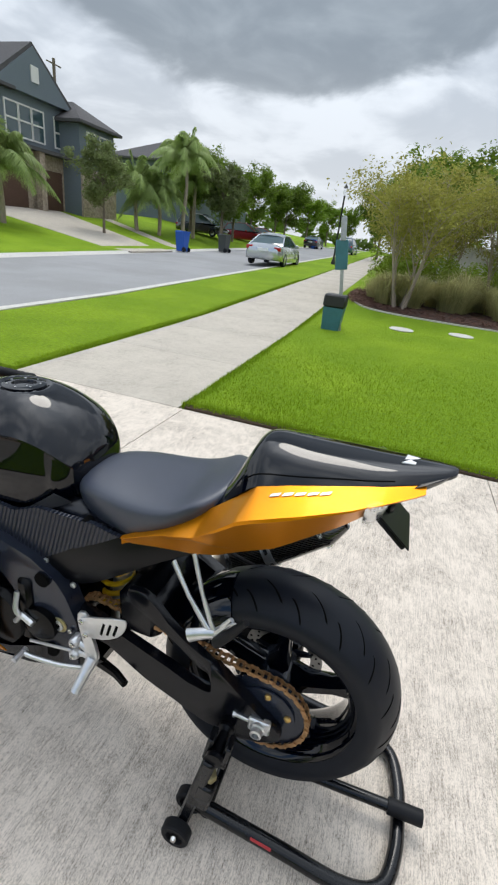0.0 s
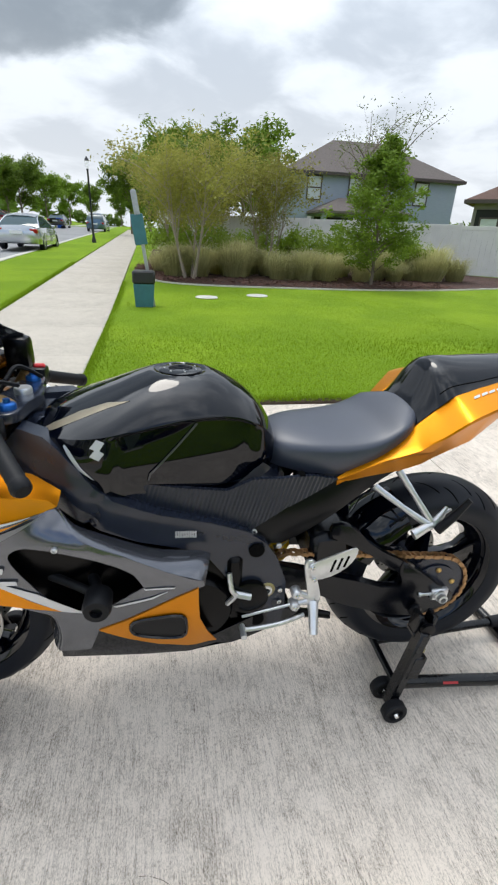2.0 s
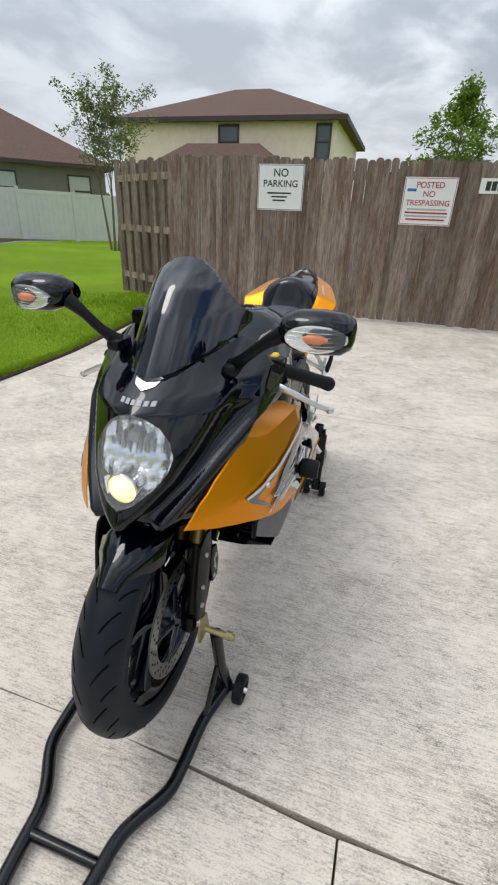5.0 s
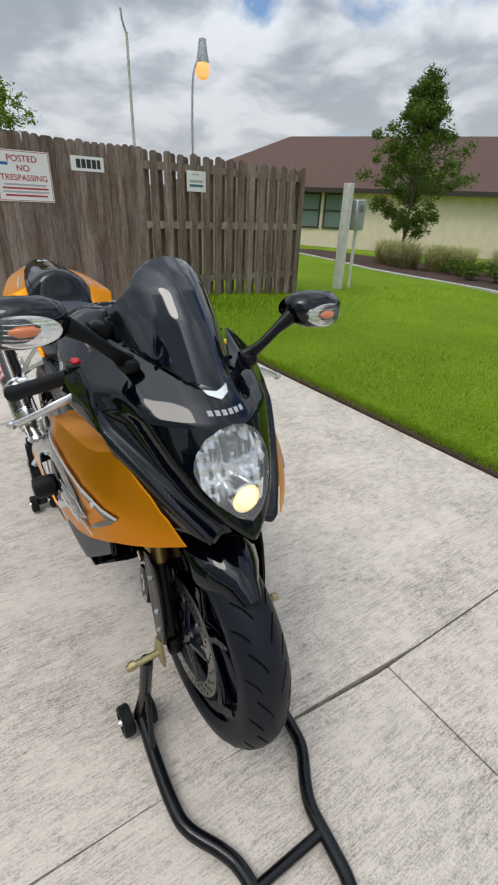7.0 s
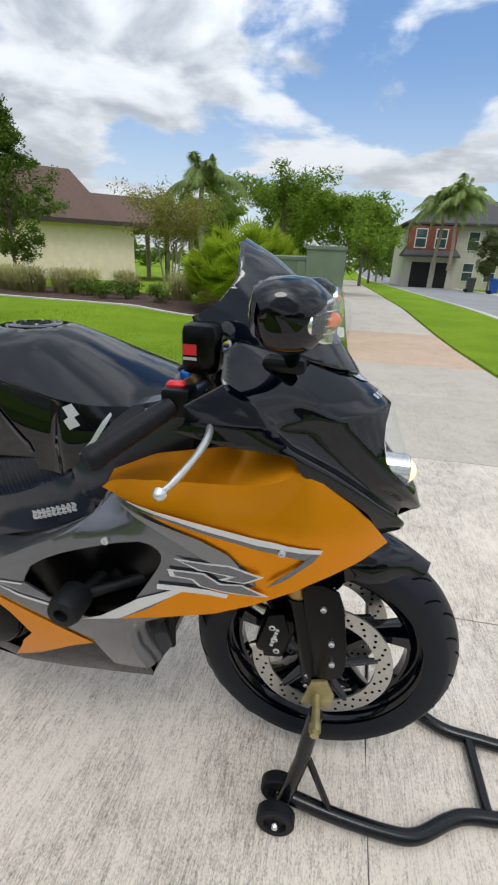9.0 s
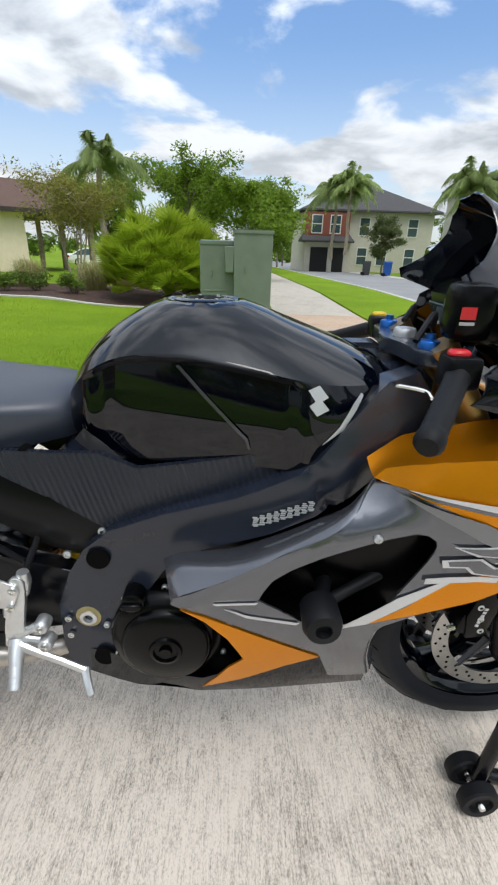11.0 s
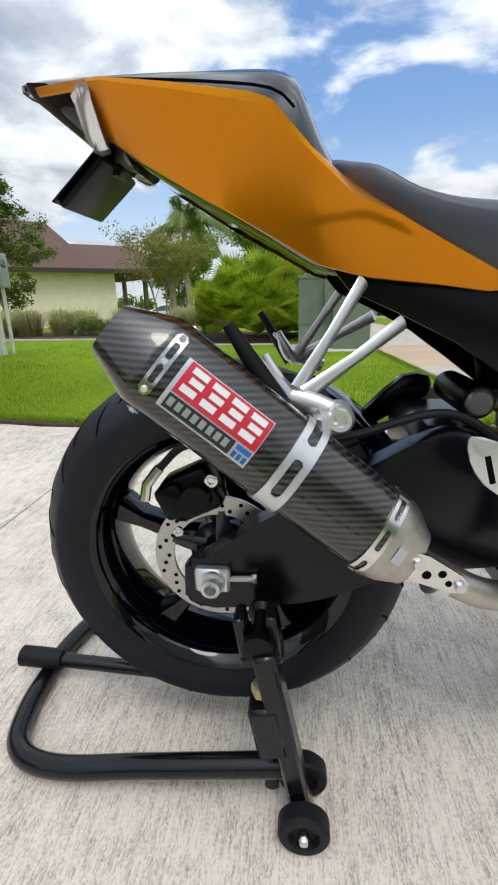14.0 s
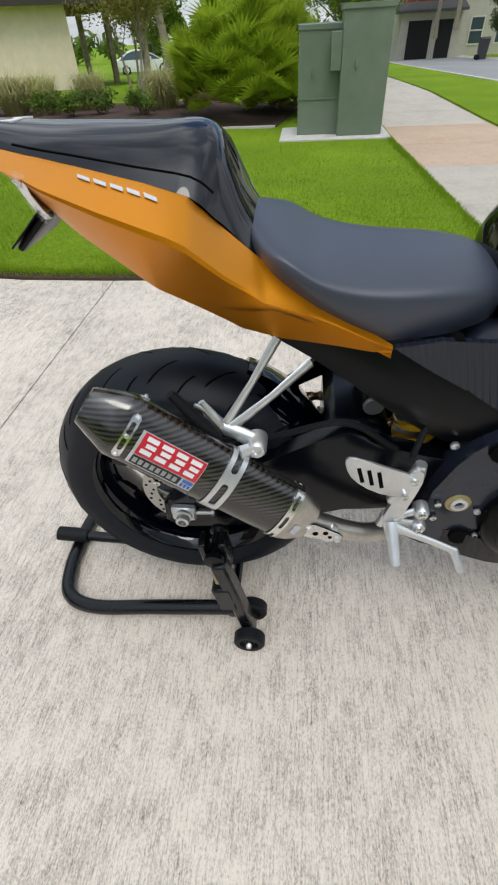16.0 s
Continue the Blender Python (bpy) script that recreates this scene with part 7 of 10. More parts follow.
# fuel tank
TANK = [  # x, top, crease half-width, crease height, lower half-width, lower edge
    (0.528, 0.874, 0.062, 0.858, 0.060, 0.830),
    (0.545, 0.918, 0.098, 0.888, 0.092, 0.818),
    (0.580, 0.962, 0.126, 0.925, 0.112, 0.806),
    (0.630, 1.000, 0.148, 0.954, 0.126, 0.795),
    (0.690, 1.029, 0.165, 0.966, 0.134, 0.790),
    (0.750, 1.038, 0.178, 0.966, 0.142, 0.790),
    (0.810, 1.035, 0.188, 0.958, 0.156, 0.792),
    (0.865, 1.019, 0.195, 0.948, 0.180, 0.795),
    (0.920, 0.998, 0.200, 0.938, 0.194, 0.800),
    (0.975, 0.978, 0.194, 0.932, 0.190, 0.835),
    (1.030, 0.957, 0.172, 0.930, 0.168, 0.885),
    (1.075, 0.938, 0.130, 0.920, 0.126, 0.900),
    (1.095, 0.920, 0.090, 0.905, 0.085, 0.895),
]


def knee_inset(x):
    """How far the knee recess steps in behind the crease."""
    return 0.013 * smooth01((x - 0.575) / 0.03) * smooth01((0.915 - x) / 0.02)


def tank_ring(x, zt, w, zc, wl, zb):
    half = []
    wc = 0.93 * w
    for f in (0, 0.09, 0.18, 0.26, 0.32, 0.38, 0.48, 0.6, 0.7, 0.8, 0.88, 0.94, 0.98, 1.0):
        sunk = 0.011 * smooth01((0.064 - math.hypot(x - 0.758, wc * f)) / 0.016)
        half.append((wc * f, zc + (zt - zc) * (1 - f**2.3) - sunk))
    for f in (0.02, 0.05, 0.08, 0.12, 0.18, 0.26, 0.36, 0.48, 0.62, 0.78, 0.9, 1.0):
        half.append((flank(w, wl, f, x), zc + (zb - zc) * f))
    half.append((wl * 0.7, zb - 0.004))
    return [(x, -y, z) for y, z in half] + [(x, y, z) for y, z in reversed(half[1:])]


def flank(w, wl, f, x):
    """Half-width on the flank, f of the way down from the crease: a lip, the knee recess, then a slow swell and a draw inwards."""
    out = w * (0.93 + 0.07 * math.sin(math.pi / 2 * min(f / 0.7, 1))) + (max(wl, 0.93 * w) - w) * smooth01((f - 0.6) / 0.4)
    return out - knee_inset(x) * smooth01((f - 0.025) / 0.055) * (1 - 0.6 * smooth01((f - 0.75) / 0.25))


def dense(rows, n=3):
    out = []
    for i in range(len(rows) - 1):
        for k in range(n):
            t = k / n
            a, b, c, d = (rows[min(max(i + j, 0), len(rows) - 1)] for j in (-1, 0, 1, 2))
            out.append(tuple(0.5 * (2 * q + (r - p) * t + (2 * p - 5 * q + 4 * r - s) * t * t + (3 * q - p - 3 * r + s) * t**3) for p, q, r, s in zip(a, b, c, d)))
    return out + [rows[-1]]


TANK_D = dense(TANK, 5)


def tank_y(x, z):
    """Half-width of the tank at a height on its flank."""
    row = [lerp(x, [(q[0], q[i]) for q in TANK_D]) for i in range(1, 6)]
    zt, w, zc, wl, zb = row
    if z >= zc:
        f = min((z - zc) / max(zt - zc, 1e-4), 1)
        return 0.93 * w * (1 - f) ** 0.435
    return flank(w, wl, (zc - z) / (zc - zb), x)


bm = bmesh.new()
loft(bm, [tank_ring(*q) for q in TANK_D])
tank = bpart("fuel_tank", bm, M["black_paint"], None, "gloss black fuel tank", 38)


def on_tank(out, lift=0.0015):
    def f(bm):
        panel(bm, out, lambda x, z: Vector((x, -tank_y(x, z) - lift, z)), 0.012, 0.0012, (0, 1, 0))
    return f


# the rib's highlight is put into its grey colour
both("tank_rib", on_tank([(0.727, 0.950), (0.732, 0.952), (0.774, 0.908), (0.836, 0.846), (0.841, 0.826), (0.837, 0.826), (0.832, 0.843), (0.770, 0.905)], 0.004), M["tank_sheen"], "", (tank, tank))
both("tank_badge", on_tank([(0.922, 0.927), (0.938, 0.934), (0.952, 0.917), (0.943, 0.912), (0.954, 0.899), (0.936, 0.890), (0.924, 0.905), (0.933, 0.911)], 0.002), M["silver_decal"], "silver badge shape", (tank, tank))
both("tank_stripe", on_tank([(0.948, 0.845), (0.972, 0.873), (0.992, 0.908), (1.003, 0.922), (1.006, 0.918), (0.996, 0.898), (0.978, 0.868)], 0.002), M["silver_decal"], "thin silver stripe", (tank, tank))
bm = bmesh.new()
on_tank([(0.872, 0.992), (0.92, 0.984), (0.98, 0.965), (1.035, 0.944), (1.055, 0.934), (1.035, 0.937), (0.98, 0.956), (0.92, 0.977)], 0.0015)(bm)
bpart("tank_graphic", flip_y(bm), M["stripe_gold"], tank, "tapering champagne stripe")
# gloss black piece, painted grey to imitate the sky it reflects
both("knee_panel", on_tank([(0.545, 0.808), (0.572, 0.838), (0.600, 0.815), (0.636, 0.790), (0.618, 0.784), (0.58, 0.795)], 0.014), M["tank_sheen"], "", (tank, tank))
bm = bmesh.new()
lathe(bm, [(0.001, 1.024), (0.018, 1.024), (0.021, 1.028), (0.027, 1.028), (0.029, 1.0325), (0.045, 1.0325), (0.051, 1.0305), (0.051, 1.012)], 36, (0.758, 0, 0), "z")
cap = bpart("fuel_cap", bm, M["black_paint"], tank, "black round filler cap ring")
bm = bmesh.new()
for k in range(7):
    a = 2 * math.pi * k / 7
    lathe(bm, [(0.0005, 1.0342), (0.0026, 1.0341), (0.003, 1.031)], 8, (0.758 + 0.0385 * math.cos(a), 0.0385 * math.sin(a), 0), "z")
box(bm, 0.748, 0.768, -0.004, 0.004, 1.023, 1.027, 0.001)
pieces("cap_screw", bm, M["alu"], cap)

# seat
SEAT = [  # x, top at the middle, half-width, edge height, bottom
    (0.160, 0.938, 0.060, 0.925, 0.905),
    (0.172, 0.949, 0.092, 0.922, 0.890),
    (0.195, 0.940, 0.125, 0.915, 0.880),
    (0.225, 0.925, 0.142, 0.912, 0.858),
    (0.270, 0.903, 0.150, 0.885, 0.832),
    (0.320, 0.893, 0.150, 0.868, 0.809),
    (0.380, 0.888, 0.145, 0.860, 0.790),
    (0.440, 0.887, 0.134, 0.858, 0.790),
    (0.490, 0.886, 0.118, 0.852, 0.800),
    (0.525, 0.880, 0.098, 0.845, 0.803),
    (0.545, 0.868, 0.076, 0.838, 0.806),
]


def seat_ring(x, zt, w, ze, zb):
    half = [(0, zt)]
    for k in range(1, 8):
        a = math.pi / 2 * k / 7
        half.append((w * math.sin(a), ze + (zt - ze) * math.cos(a) ** 0.8))
    for f in (0.35, 0.7, 1.0):
        half.append((w * (1 + 0.03 * math.sin(math.pi * f)) - 0.012 * f, ze + (zb - ze) * f))
    return [(x, -y, z) for y, z in half] + [(x, y, z) for y, z in reversed(half[1:])]


bm = bmesh.new()
loft(bm, [seat_ring(*q) for q in dense(SEAT, 3)])
bpart("seat", bm, M["vinyl_seat"], None, "dark grey vinyl rider seat", 60)

# tail
TAIL_TOP = [(-0.26, 1.062), (-0.19, 1.045), (-0.107, 1.034), (-0.037, 1.022), (0.04, 1.007), (0.097, 0.992), (0.136, 0.955), (0.185, 0.914), (0.266, 0.859), (0.384, 0.792)]
TAIL_LOW = [(-0.26, 1.040), (-0.12, 0.978), (0.026, 0.890), (0.10, 0.850), (0.16, 0.815), (0.22, 0.799), (0.30, 0.789), (0.357, 0.780), (0.384, 0.785)]
TAIL_FOLD = [(-0.26, 1.056), (-0.19, 1.036), (-0.085, 1.012), (0.0, 0.990), (0.085, 0.968), (0.108, 0.959), (0.15, 0.918), (0.197, 0.878), (0.247, 0.859), (0.30, 0.832), (0.384, 0.788)]
TAIL_W = [(-0.26, 0.022), (-0.19, 0.085), (-0.085, 0.158), (0.0, 0.189), (0.085, 0.212), (0.108, 0.216), (0.15, 0.202), (0.197, 0.180), (0.247, 0.172), (0.30, 0.162), (0.384, 0.150)]
TAIL_TOP_W = [(-0.26, 0.018), (-0.185, 0.060), (-0.125, 0.085), (-0.03, 0.105), (0.06, 0.120), (0.10, 0.124), (0.14, 0.118), (0.183, 0.118), (0.266, 0.134), (0.384, 0.143)]
TAIL_LOW_W = [(-0.26, 0.018), (-0.106, 0.100), (-0.04, 0.120), (0.046, 0.146), (0.14, 0.136), (0.25, 0.138), (0.384, 0.144)]


def tail_y(x, z):
    """Half-width of the tail: a broad upper facet that spreads to a fold, and a lower one that turns under."""
    w, f = lerp(x, TAIL_W), lerp(x, TAIL_FOLD)
    up, lo = lerp(x, TAIL_TOP), lerp(x, TAIL_LOW)
    if z > f:
        return w + (lerp(x, TAIL_TOP_W) - w) * min((z - f) / max(up - f, 1e-3), 1)
    y = w + (lerp(x, TAIL_LOW_W) - w) * min((f - z) / max(f - lo, 1e-3), 1)
    # a whisker-shaped ledge: the side swells down to it and steps back beneath
    d = z - tail_ledge(x)
    swell = smooth01((0.030 - d) / 0.030) if d > 0 else smooth01((0.010 + d) / 0.010)
    return y + 0.005 * swell * smooth01((x - 0.115) / 0.09) * smooth01((0.275 - x) / 0.035) * smooth01((z - lo) / 0.02)


def tail_ledge(x):
    up, lo = lerp(x, TAIL_FOLD), lerp(x, TAIL_LOW)
    return min(max(0.868 - 0.9 * (x - 0.225) ** 2, lo + 0.022), up - 0.006)


def tail_side(bm):
    rows = []
    for k in range(91):
        x = -0.112 + 0.496 * k / 90
        up, fo, lo = lerp(x, TAIL_TOP), lerp(x, TAIL_FOLD), lerp(x, TAIL_LOW)
        rear = 0.008 * max(0, 1 - k / 9.0)
        row = [(x + rear * (up - z) / max(up - lo, 1e-3), -tail_y(x, z), z) for z in [up + (fo - up) * f for f in (0, 0.25, 0.5, 0.75, 0.95)] + [fo + (tail_ledge(x) - fo) * f for f in (0.08, 0.3, 0.5, 0.65, 0.8, 0.9, 1.0)] + [tail_ledge(x) - 0.012 * f for f in (0.25, 0.5, 0.75, 1.0)] + [tail_ledge(x) - 0.012 + (lo - tail_ledge(x) + 0.012) * f for f in (0.2, 0.4, 0.6, 0.8, 1.0)]]
        rows.append(row + [(p[0], p[1] + 0.004, p[2] - 0.001) for p in reversed(row)])
    loft(bm, rows)
    rows = []
    for k in range(7):
        x = -0.200 + 0.090 * k / 6
        up, fo = lerp(x, TAIL_TOP), lerp(x, TAIL_FOLD)
        row = [(x, -tail_y(x, z), z) for z in (up, (up + fo) / 2, fo, fo - 0.006)]
        rows.append(row + [(p[0], p[1] + 0.004, p[2] - 0.001) for p in reversed(row)])
    loft(bm, rows)


tails = both("tail_panel", tail_side, M["orange"], "metallic orange tail panel", smooth=22)


def tail_facet(x, f):
    z = lerp(x, TAIL_TOP) * (1 - f) + lerp(x, TAIL_FOLD) * f
    return Vector((x, -tail_y(x, z) - 0.001, z + 0.0018))


def tail_figure(x):
    def build(bm):
        panel(bm, [(x - 0.009, 0.22), (x + 0.008, 0.24), (x + 0.011, 0.33), (x - 0.006, 0.31)], tail_facet, 0.03, 0.001, (0, 0.4, -1))
    return build


for k in range(5):
    both("number_decal", tail_figure(0.055 - 0.022 * k), M["silver_decal"], "small slanted silver figure", tails)

# seat cowl
COWL = [  # x, centre height, shoulder half-width, shoulder height, edge half-width, edge height
    (0.190, 0.925, 0.060, 0.922, 0.110, 0.908),
    (0.165, 0.965, 0.058, 0.962, 0.112, 0.930),
    (0.142, 1.016, 0.052, 1.013, 0.115, 0.953),
    (0.128, 1.046, 0.050, 1.036, 0.119, 0.966),
    (0.100, 1.060, 0.052, 1.048, 0.122, 0.990),
    (0.030, 1.060, 0.062, 1.048, 0.114, 1.008),
    (-0.050, 1.062, 0.060, 1.052, 0.099, 1.024),
    (-0.120, 1.064, 0.052, 1.056, 0.085, 1.036),
    (-0.190, 1.068, 0.036, 1.063, 0.057, 1.047),
    (-0.240, 1.071, 0.016, 1.069, 0.028, 1.062),
    (-0.252, 1.070, 0.006, 1.068, 0.012, 1.065),
]


def cowl_ring(x, zc, ws, zs, we, ze):
    half = [(0, zc), (ws * 0.5, zc * 0.3 + zs * 0.7 + (zc - zs) * 0.4), (ws, zs), (ws + (we - ws) * 0.35, zs - (zs - ze) * 0.25), (ws + (we - ws) * 0.75, zs - (zs - ze) * 0.66), (we, ze), (we * 0.96, ze - 0.006)]
    return [(x, -y, z) for y, z in half] + [(x, y, z) for y, z in reversed(half[1:])]


bm = bmesh.new()
loft(bm, [cowl_ring(*q) for q in dense(COWL, 3)])
cowl = bpart("seat_cowl", bm, M["black_paint"], None, "gloss black pointed seat cowl", 32)
COWL_D = dense(COWL, 3)


def cowl_seam(bm):
    line = [(x, -(ws + (we - ws) * 0.75), zs - (zs - ze) * 0.66) for x, zc, ws, zs, we, ze in COWL_D if -0.15 < x < 0.13]
    tube(bm, line, 0.0016, 5)


both("cowl_seam", cowl_seam, M["groove"], "", (cowl, cowl))
bm = bmesh.new()
plate(bm, [(-0.185, -0.018), (-0.16, -0.022), (-0.155, 0.004), (-0.165, 0.0), (-0.15, 0.022), (-0.175, 0.018), (-0.18, -0.004), (-0.172, 0.0)], 1.0640, 1.0665, axis="z")
bpart("cowl_badge", bm, M["white_decal"], cowl, "small white badge shape")
bm = bmesh.new()
rows = []
for x in (0.47, 0.42, 0.37, 0.30, 0.22, 0.16, 0.10, 0.02, -0.06, -0.11):
    w, z = max(lerp(x, TAIL_LOW_W) - 0.014, 0.008), lerp(x, TAIL_LOW) + 0.012
    d = 0.012
    rows.append([(x, -w, z), (x, w, z), (x, w * 0.8, z - d), (x, -w * 0.8, z - d)])
loft(bm, rows)
bpart("undertail", bm, M["black_paint"])
bm = bmesh.new()
loft(bm, [[(x, -w, z1), (x, -w * 0.9, (z0 + z1) / 2), (x, -w * 0.5, z0), (x, w * 0.5, z0), (x, w * 0.9, (z0 + z1) / 2), (x, w, z1)] for x, w, z0, z1 in ((-0.09, 0.088, 0.950, 0.975), (-0.125, 0.080, 0.962, 1.000), (-0.155, 0.076, 0.985, 1.030), (-0.190, 0.066, 1.014, 1.047), (-0.225, 0.045, 1.042, 1.058), (-0.250, 0.014, 1.060, 1.066))])
bpart("tail_tip", bm, M["black_paint"], None, "", 50)


def lamp_shell(bm, s, grow):
    """A shell that wraps round the rear corner under the orange edge."""
    rows = []
    for x, w, z0, z1 in ((-0.104, 0.140, 0.962, 1.016), (-0.116, 0.136, 0.960, 1.020), (-0.128, 0.124, 0.966, 1.021), (-0.138, 0.108, 0.978, 1.020), (-0.145, 0.090, 0.994, 1.016)):
        zs = [z0 - grow + (z1 - z0 + 2 * grow) * f for f in (0, 0.3, 0.7, 1)]
        ring = [(y * w + grow, z) for y, z in zip((0.72, 0.84, 0.96, 1.0), zs)] + [(0.66 * w - grow, z) for z in (zs[3], zs[0])]
        rows.append([(x, s * y, z) for y, z in ring])
    loft(bm, rows)


for s in (-1, 1):
    bm = bmesh.new()
    lamp_shell(bm, s, 0.0)
    light = bpart("tail_light", bm, M["reflector"], None, "clear chrome-backed tail light", 50)
    for k in range(5):
        x = -0.112 - 0.006 * k
        w = lerp(-x, [(0.104, 0.140), (0.116, 0.136), (0.128, 0.124), (0.138, 0.108)])
        bm = bmesh.new()
        tube(bm, [(x, s * (w * 0.75 + 0.001), 0.970 + 0.005 * k), (x - 0.002, s * (w * 0.98), 1.012 + 0.001 * k)], 0.0018, 5)
        bpart("reflector_rib", bm, M["chrome"], light)
    bm = bmesh.new()
    lamp_shell(bm, s, 0.004)
    bpart("lens", bm, M["lens"], light, "", 50)
bm = bmesh.new()
box(bm, -0.006, 0.006, -0.066, 0.066, -0.044, 0.044, 0.006, pose(-0.160, 0, 0.934, 0, 50, 0), 2)
holder = bpart("plate_bracket", bm, M["plastic"], None, "black number plate bracket")
bm = bmesh.new()
box(bm, -0.010, -0.007, -0.070, 0.070, -0.047, 0.040, 0.001, pose(-0.160, 0, 0.934, 0, 50, 0))
bpart("plate", bm, M["plastic"], holder, "blank dark number plate")
bm = bmesh.new()
box(bm, -0.16, -0.115, -0.03, 0.03, 0.95, 0.985, 0.008)
bpart("plate_lamp", bm, M["plastic"], holder)


# passenger peg hangers
def peg_hanger(bm):
    sec = [(-0.006, 0.006), (0.006, 0.006), (0.006, -0.006), (-0.006, -0.006)]
    for a, b in (((0.213, -0.130, 0.795), (0.134, -0.192, 0.675)), ((0.266, -0.118, 0.745), (0.142, -0.194, 0.668))):
        tube(bm, [a, Vector(a).lerp(Vector(b), 0.5) + Vector((0, -0.006, 0)), b], [0.0105, 0.0080, 0.011], 8, flat=0.5)
    tube(bm, spline([(0.095, -0.19, 0.715), (0.118, -0.19, 0.67), (0.15, -0.198, 0.660), (0.182, -0.203, 0.645)], 4), [0.006, 0.008, 0.011, 0.012, 0.013, 0.013, 0.013, 0.013, 0.013, 0.014, 0.014, 0.015, 0.015][:13], 10, flat=0.7)
    tube(bm, [(0.13, -0.19, 0.66), (0.10, -0.19, 0.70), (0.085, -0.195, 0.712)], [0.012, 0.006, 0.003], 8)


hangers = both("peg_hanger", peg_hanger, M["alu"], "cast aluminium passenger peg hanger")


def hanger_peg(bm):
    tube(bm, [(0.118, -0.205, 0.655), (0.09, -0.215, 0.70), (0.058, -0.22, 0.752)], [0.012, 0.011, 0.007], 10)


both("folded_peg", hanger_peg, M["grip"], "black folded passenger peg", hangers)
bm = bmesh.new()
lathe(bm, [(0.017, -0.19), (0.017, -0.222), (0.013, -0.228), (0.008, -0.228), (0.007, -0.223), (0.0005, -0.223)], 18, (0.183, 0, 0.645), "y")
bpart("hanger_bolt", bm, M["alu"], hangers[0])


# rider footrests
def rearset(bm):
    plate(bm, curve2([(0.437, 0.585), (0.430, 0.540), (0.418, 0.495), (0.412, 0.455), (0.424, 0.436), (0.445, 0.438), (0.444, 0.462), (0.452, 0.505), (0.460, 0.545), (0.464, 0.582), (0.452, 0.592)], 2), -0.206, -0.196, 0.003)
    for a, b in (((0.432, -0.200, 0.462), (0.478, -0.196, 0.484)), ((0.438, -0.200, 0.452), (0.480, -0.196, 0.443))):
        tube(bm, [a, Vector(a).lerp(Vector(b), 0.5), b], [0.011, 0.008, 0.010], 10, flat=0.8)
        lathe(bm, [(0.001, -0.211), (0.011, -0.211), (0.014, -0.207), (0.014, -0.185)], 16, (b[0], 0, b[2]), "y")
    tube(bm, [(0.430, -0.20, 0.448), (0.432, -0.215, 0.436), (0.436, -0.236, 0.414), (0.440, -0.258, 0.392)], [0.016, 0.014, 0.012, 0.010], 12)
    for f in (0.45, 0.6, 0.75, 0.9):
        c = Vector((0.432, -0.215, 0.436)).lerp(Vector((0.440, -0.258, 0.392)), f)
        d = Vector((0.008, -0.043, -0.044)).normalized() * 0.003
        tube(bm, [c - d, c + d], 0.0140 - 0.0025 * f, 10)


rearsets = both("rearset", rearset, M["alu"], "aluminium rearset bracket and foot peg")


def heel_guard(bm):
    o = curve2([(0.329, 0.618), (0.334, 0.592), (0.353, 0.563), (0.394, 0.539), (0.434, 0.531), (0.450, 0.555), (0.452, 0.580), (0.400, 0.602), (0.345, 0.622)], 2)
    plate(bm, o, -0.211, -0.2065, 0.0015)


guards = both("heel_guard", heel_guard, M["alu"], "slotted aluminium heel guard", rearsets)
for s, par in ((-1, guards[0]), (1, guards[1])):
    # slots are dark strips laid on the guard for their shade
    for k in range(3):
        bm = bmesh.new()
        x = 0.352 + 0.017 * k
        tube(bm, [(x, s * 0.2095, 0.600 - 0.004 * k), (x + 0.010, s * 0.2095, 0.566 - 0.006 * k)], 0.0046, 8, flat=0.55, up=(1, 0, 0))
        bpart("slot", bm, M["groove"], par)
    bm = bmesh.new()
    for x, z, y in ((0.447, 0.573, 0.211), (0.438, 0.535, 0.211), (0.478, 0.484, 0.211), (0.480, 0.443, 0.211)):
        bolt(bm, x, s * y, z, 0.007, s)
    pieces("rearset_bolt", bm, M["chrome"], par.parent)
bm = bmesh.new()
tube(bm, spline([(0.436, -0.21, 0.446), (0.47, -0.214, 0.432), (0.51, -0.219, 0.418), (0.552, -0.224, 0.400)], 4), [0.011, 0.010, 0.010, 0.009, 0.009, 0.008, 0.008, 0.008, 0.008, 0.008, 0.008, 0.008, 0.009], 8, flat=0.7)
tube(bm, [(0.550, -0.220, 0.402), (0.558, -0.236, 0.386), (0.566, -0.248, 0.368)], [0.009, 0.0075, 0.007], 8)
bpart("brake_pedal", bm, M["alu"])
bm = bmesh.new()
tube(bm, spline([(0.45, 0.20, 0.405), (0.52, 0.215, 0.398), (0.60, 0.225, 0.40), (0.625, 0.226, 0.405)], 4), 0.006, 8)
tube(bm, [(0.622, 0.215, 0.405), (0.622, 0.255, 0.405)], 0.008, 8)
tube(bm, [(0.47, 0.20, 0.45), (0.62, 0.20, 0.42)], 0.004, 8)
bpart("shift_lever", bm, M["alu"])
bm = bmesh.new()
tube(bm, [(0.458, -0.19, 0.595), (0.456, -0.19, 0.575), (0.45, -0.19, 0.55)], [0.010, 0.014, 0.013], 10)
tube(bm, [(0.43, -0.195, 0.53), (0.424, -0.195, 0.505)], [0.014, 0.012], 10)
tube(bm, [(0.424, -0.195, 0.505), (0.415, -0.195, 0.445)], 0.0045, 8)
tube(bm, [(0.418, -0.195, 0.468), (0.412, -0.195, 0.435)], 0.009, 8)
bpart("rear_master_cylinder", bm, M["alu"])
bm = bmesh.new()
tube(bm, spline([(0.45, -0.16, 0.58), (0.47, -0.13, 0.64), (0.47, -0.11, 0.70)], 5), 0.006, 8)
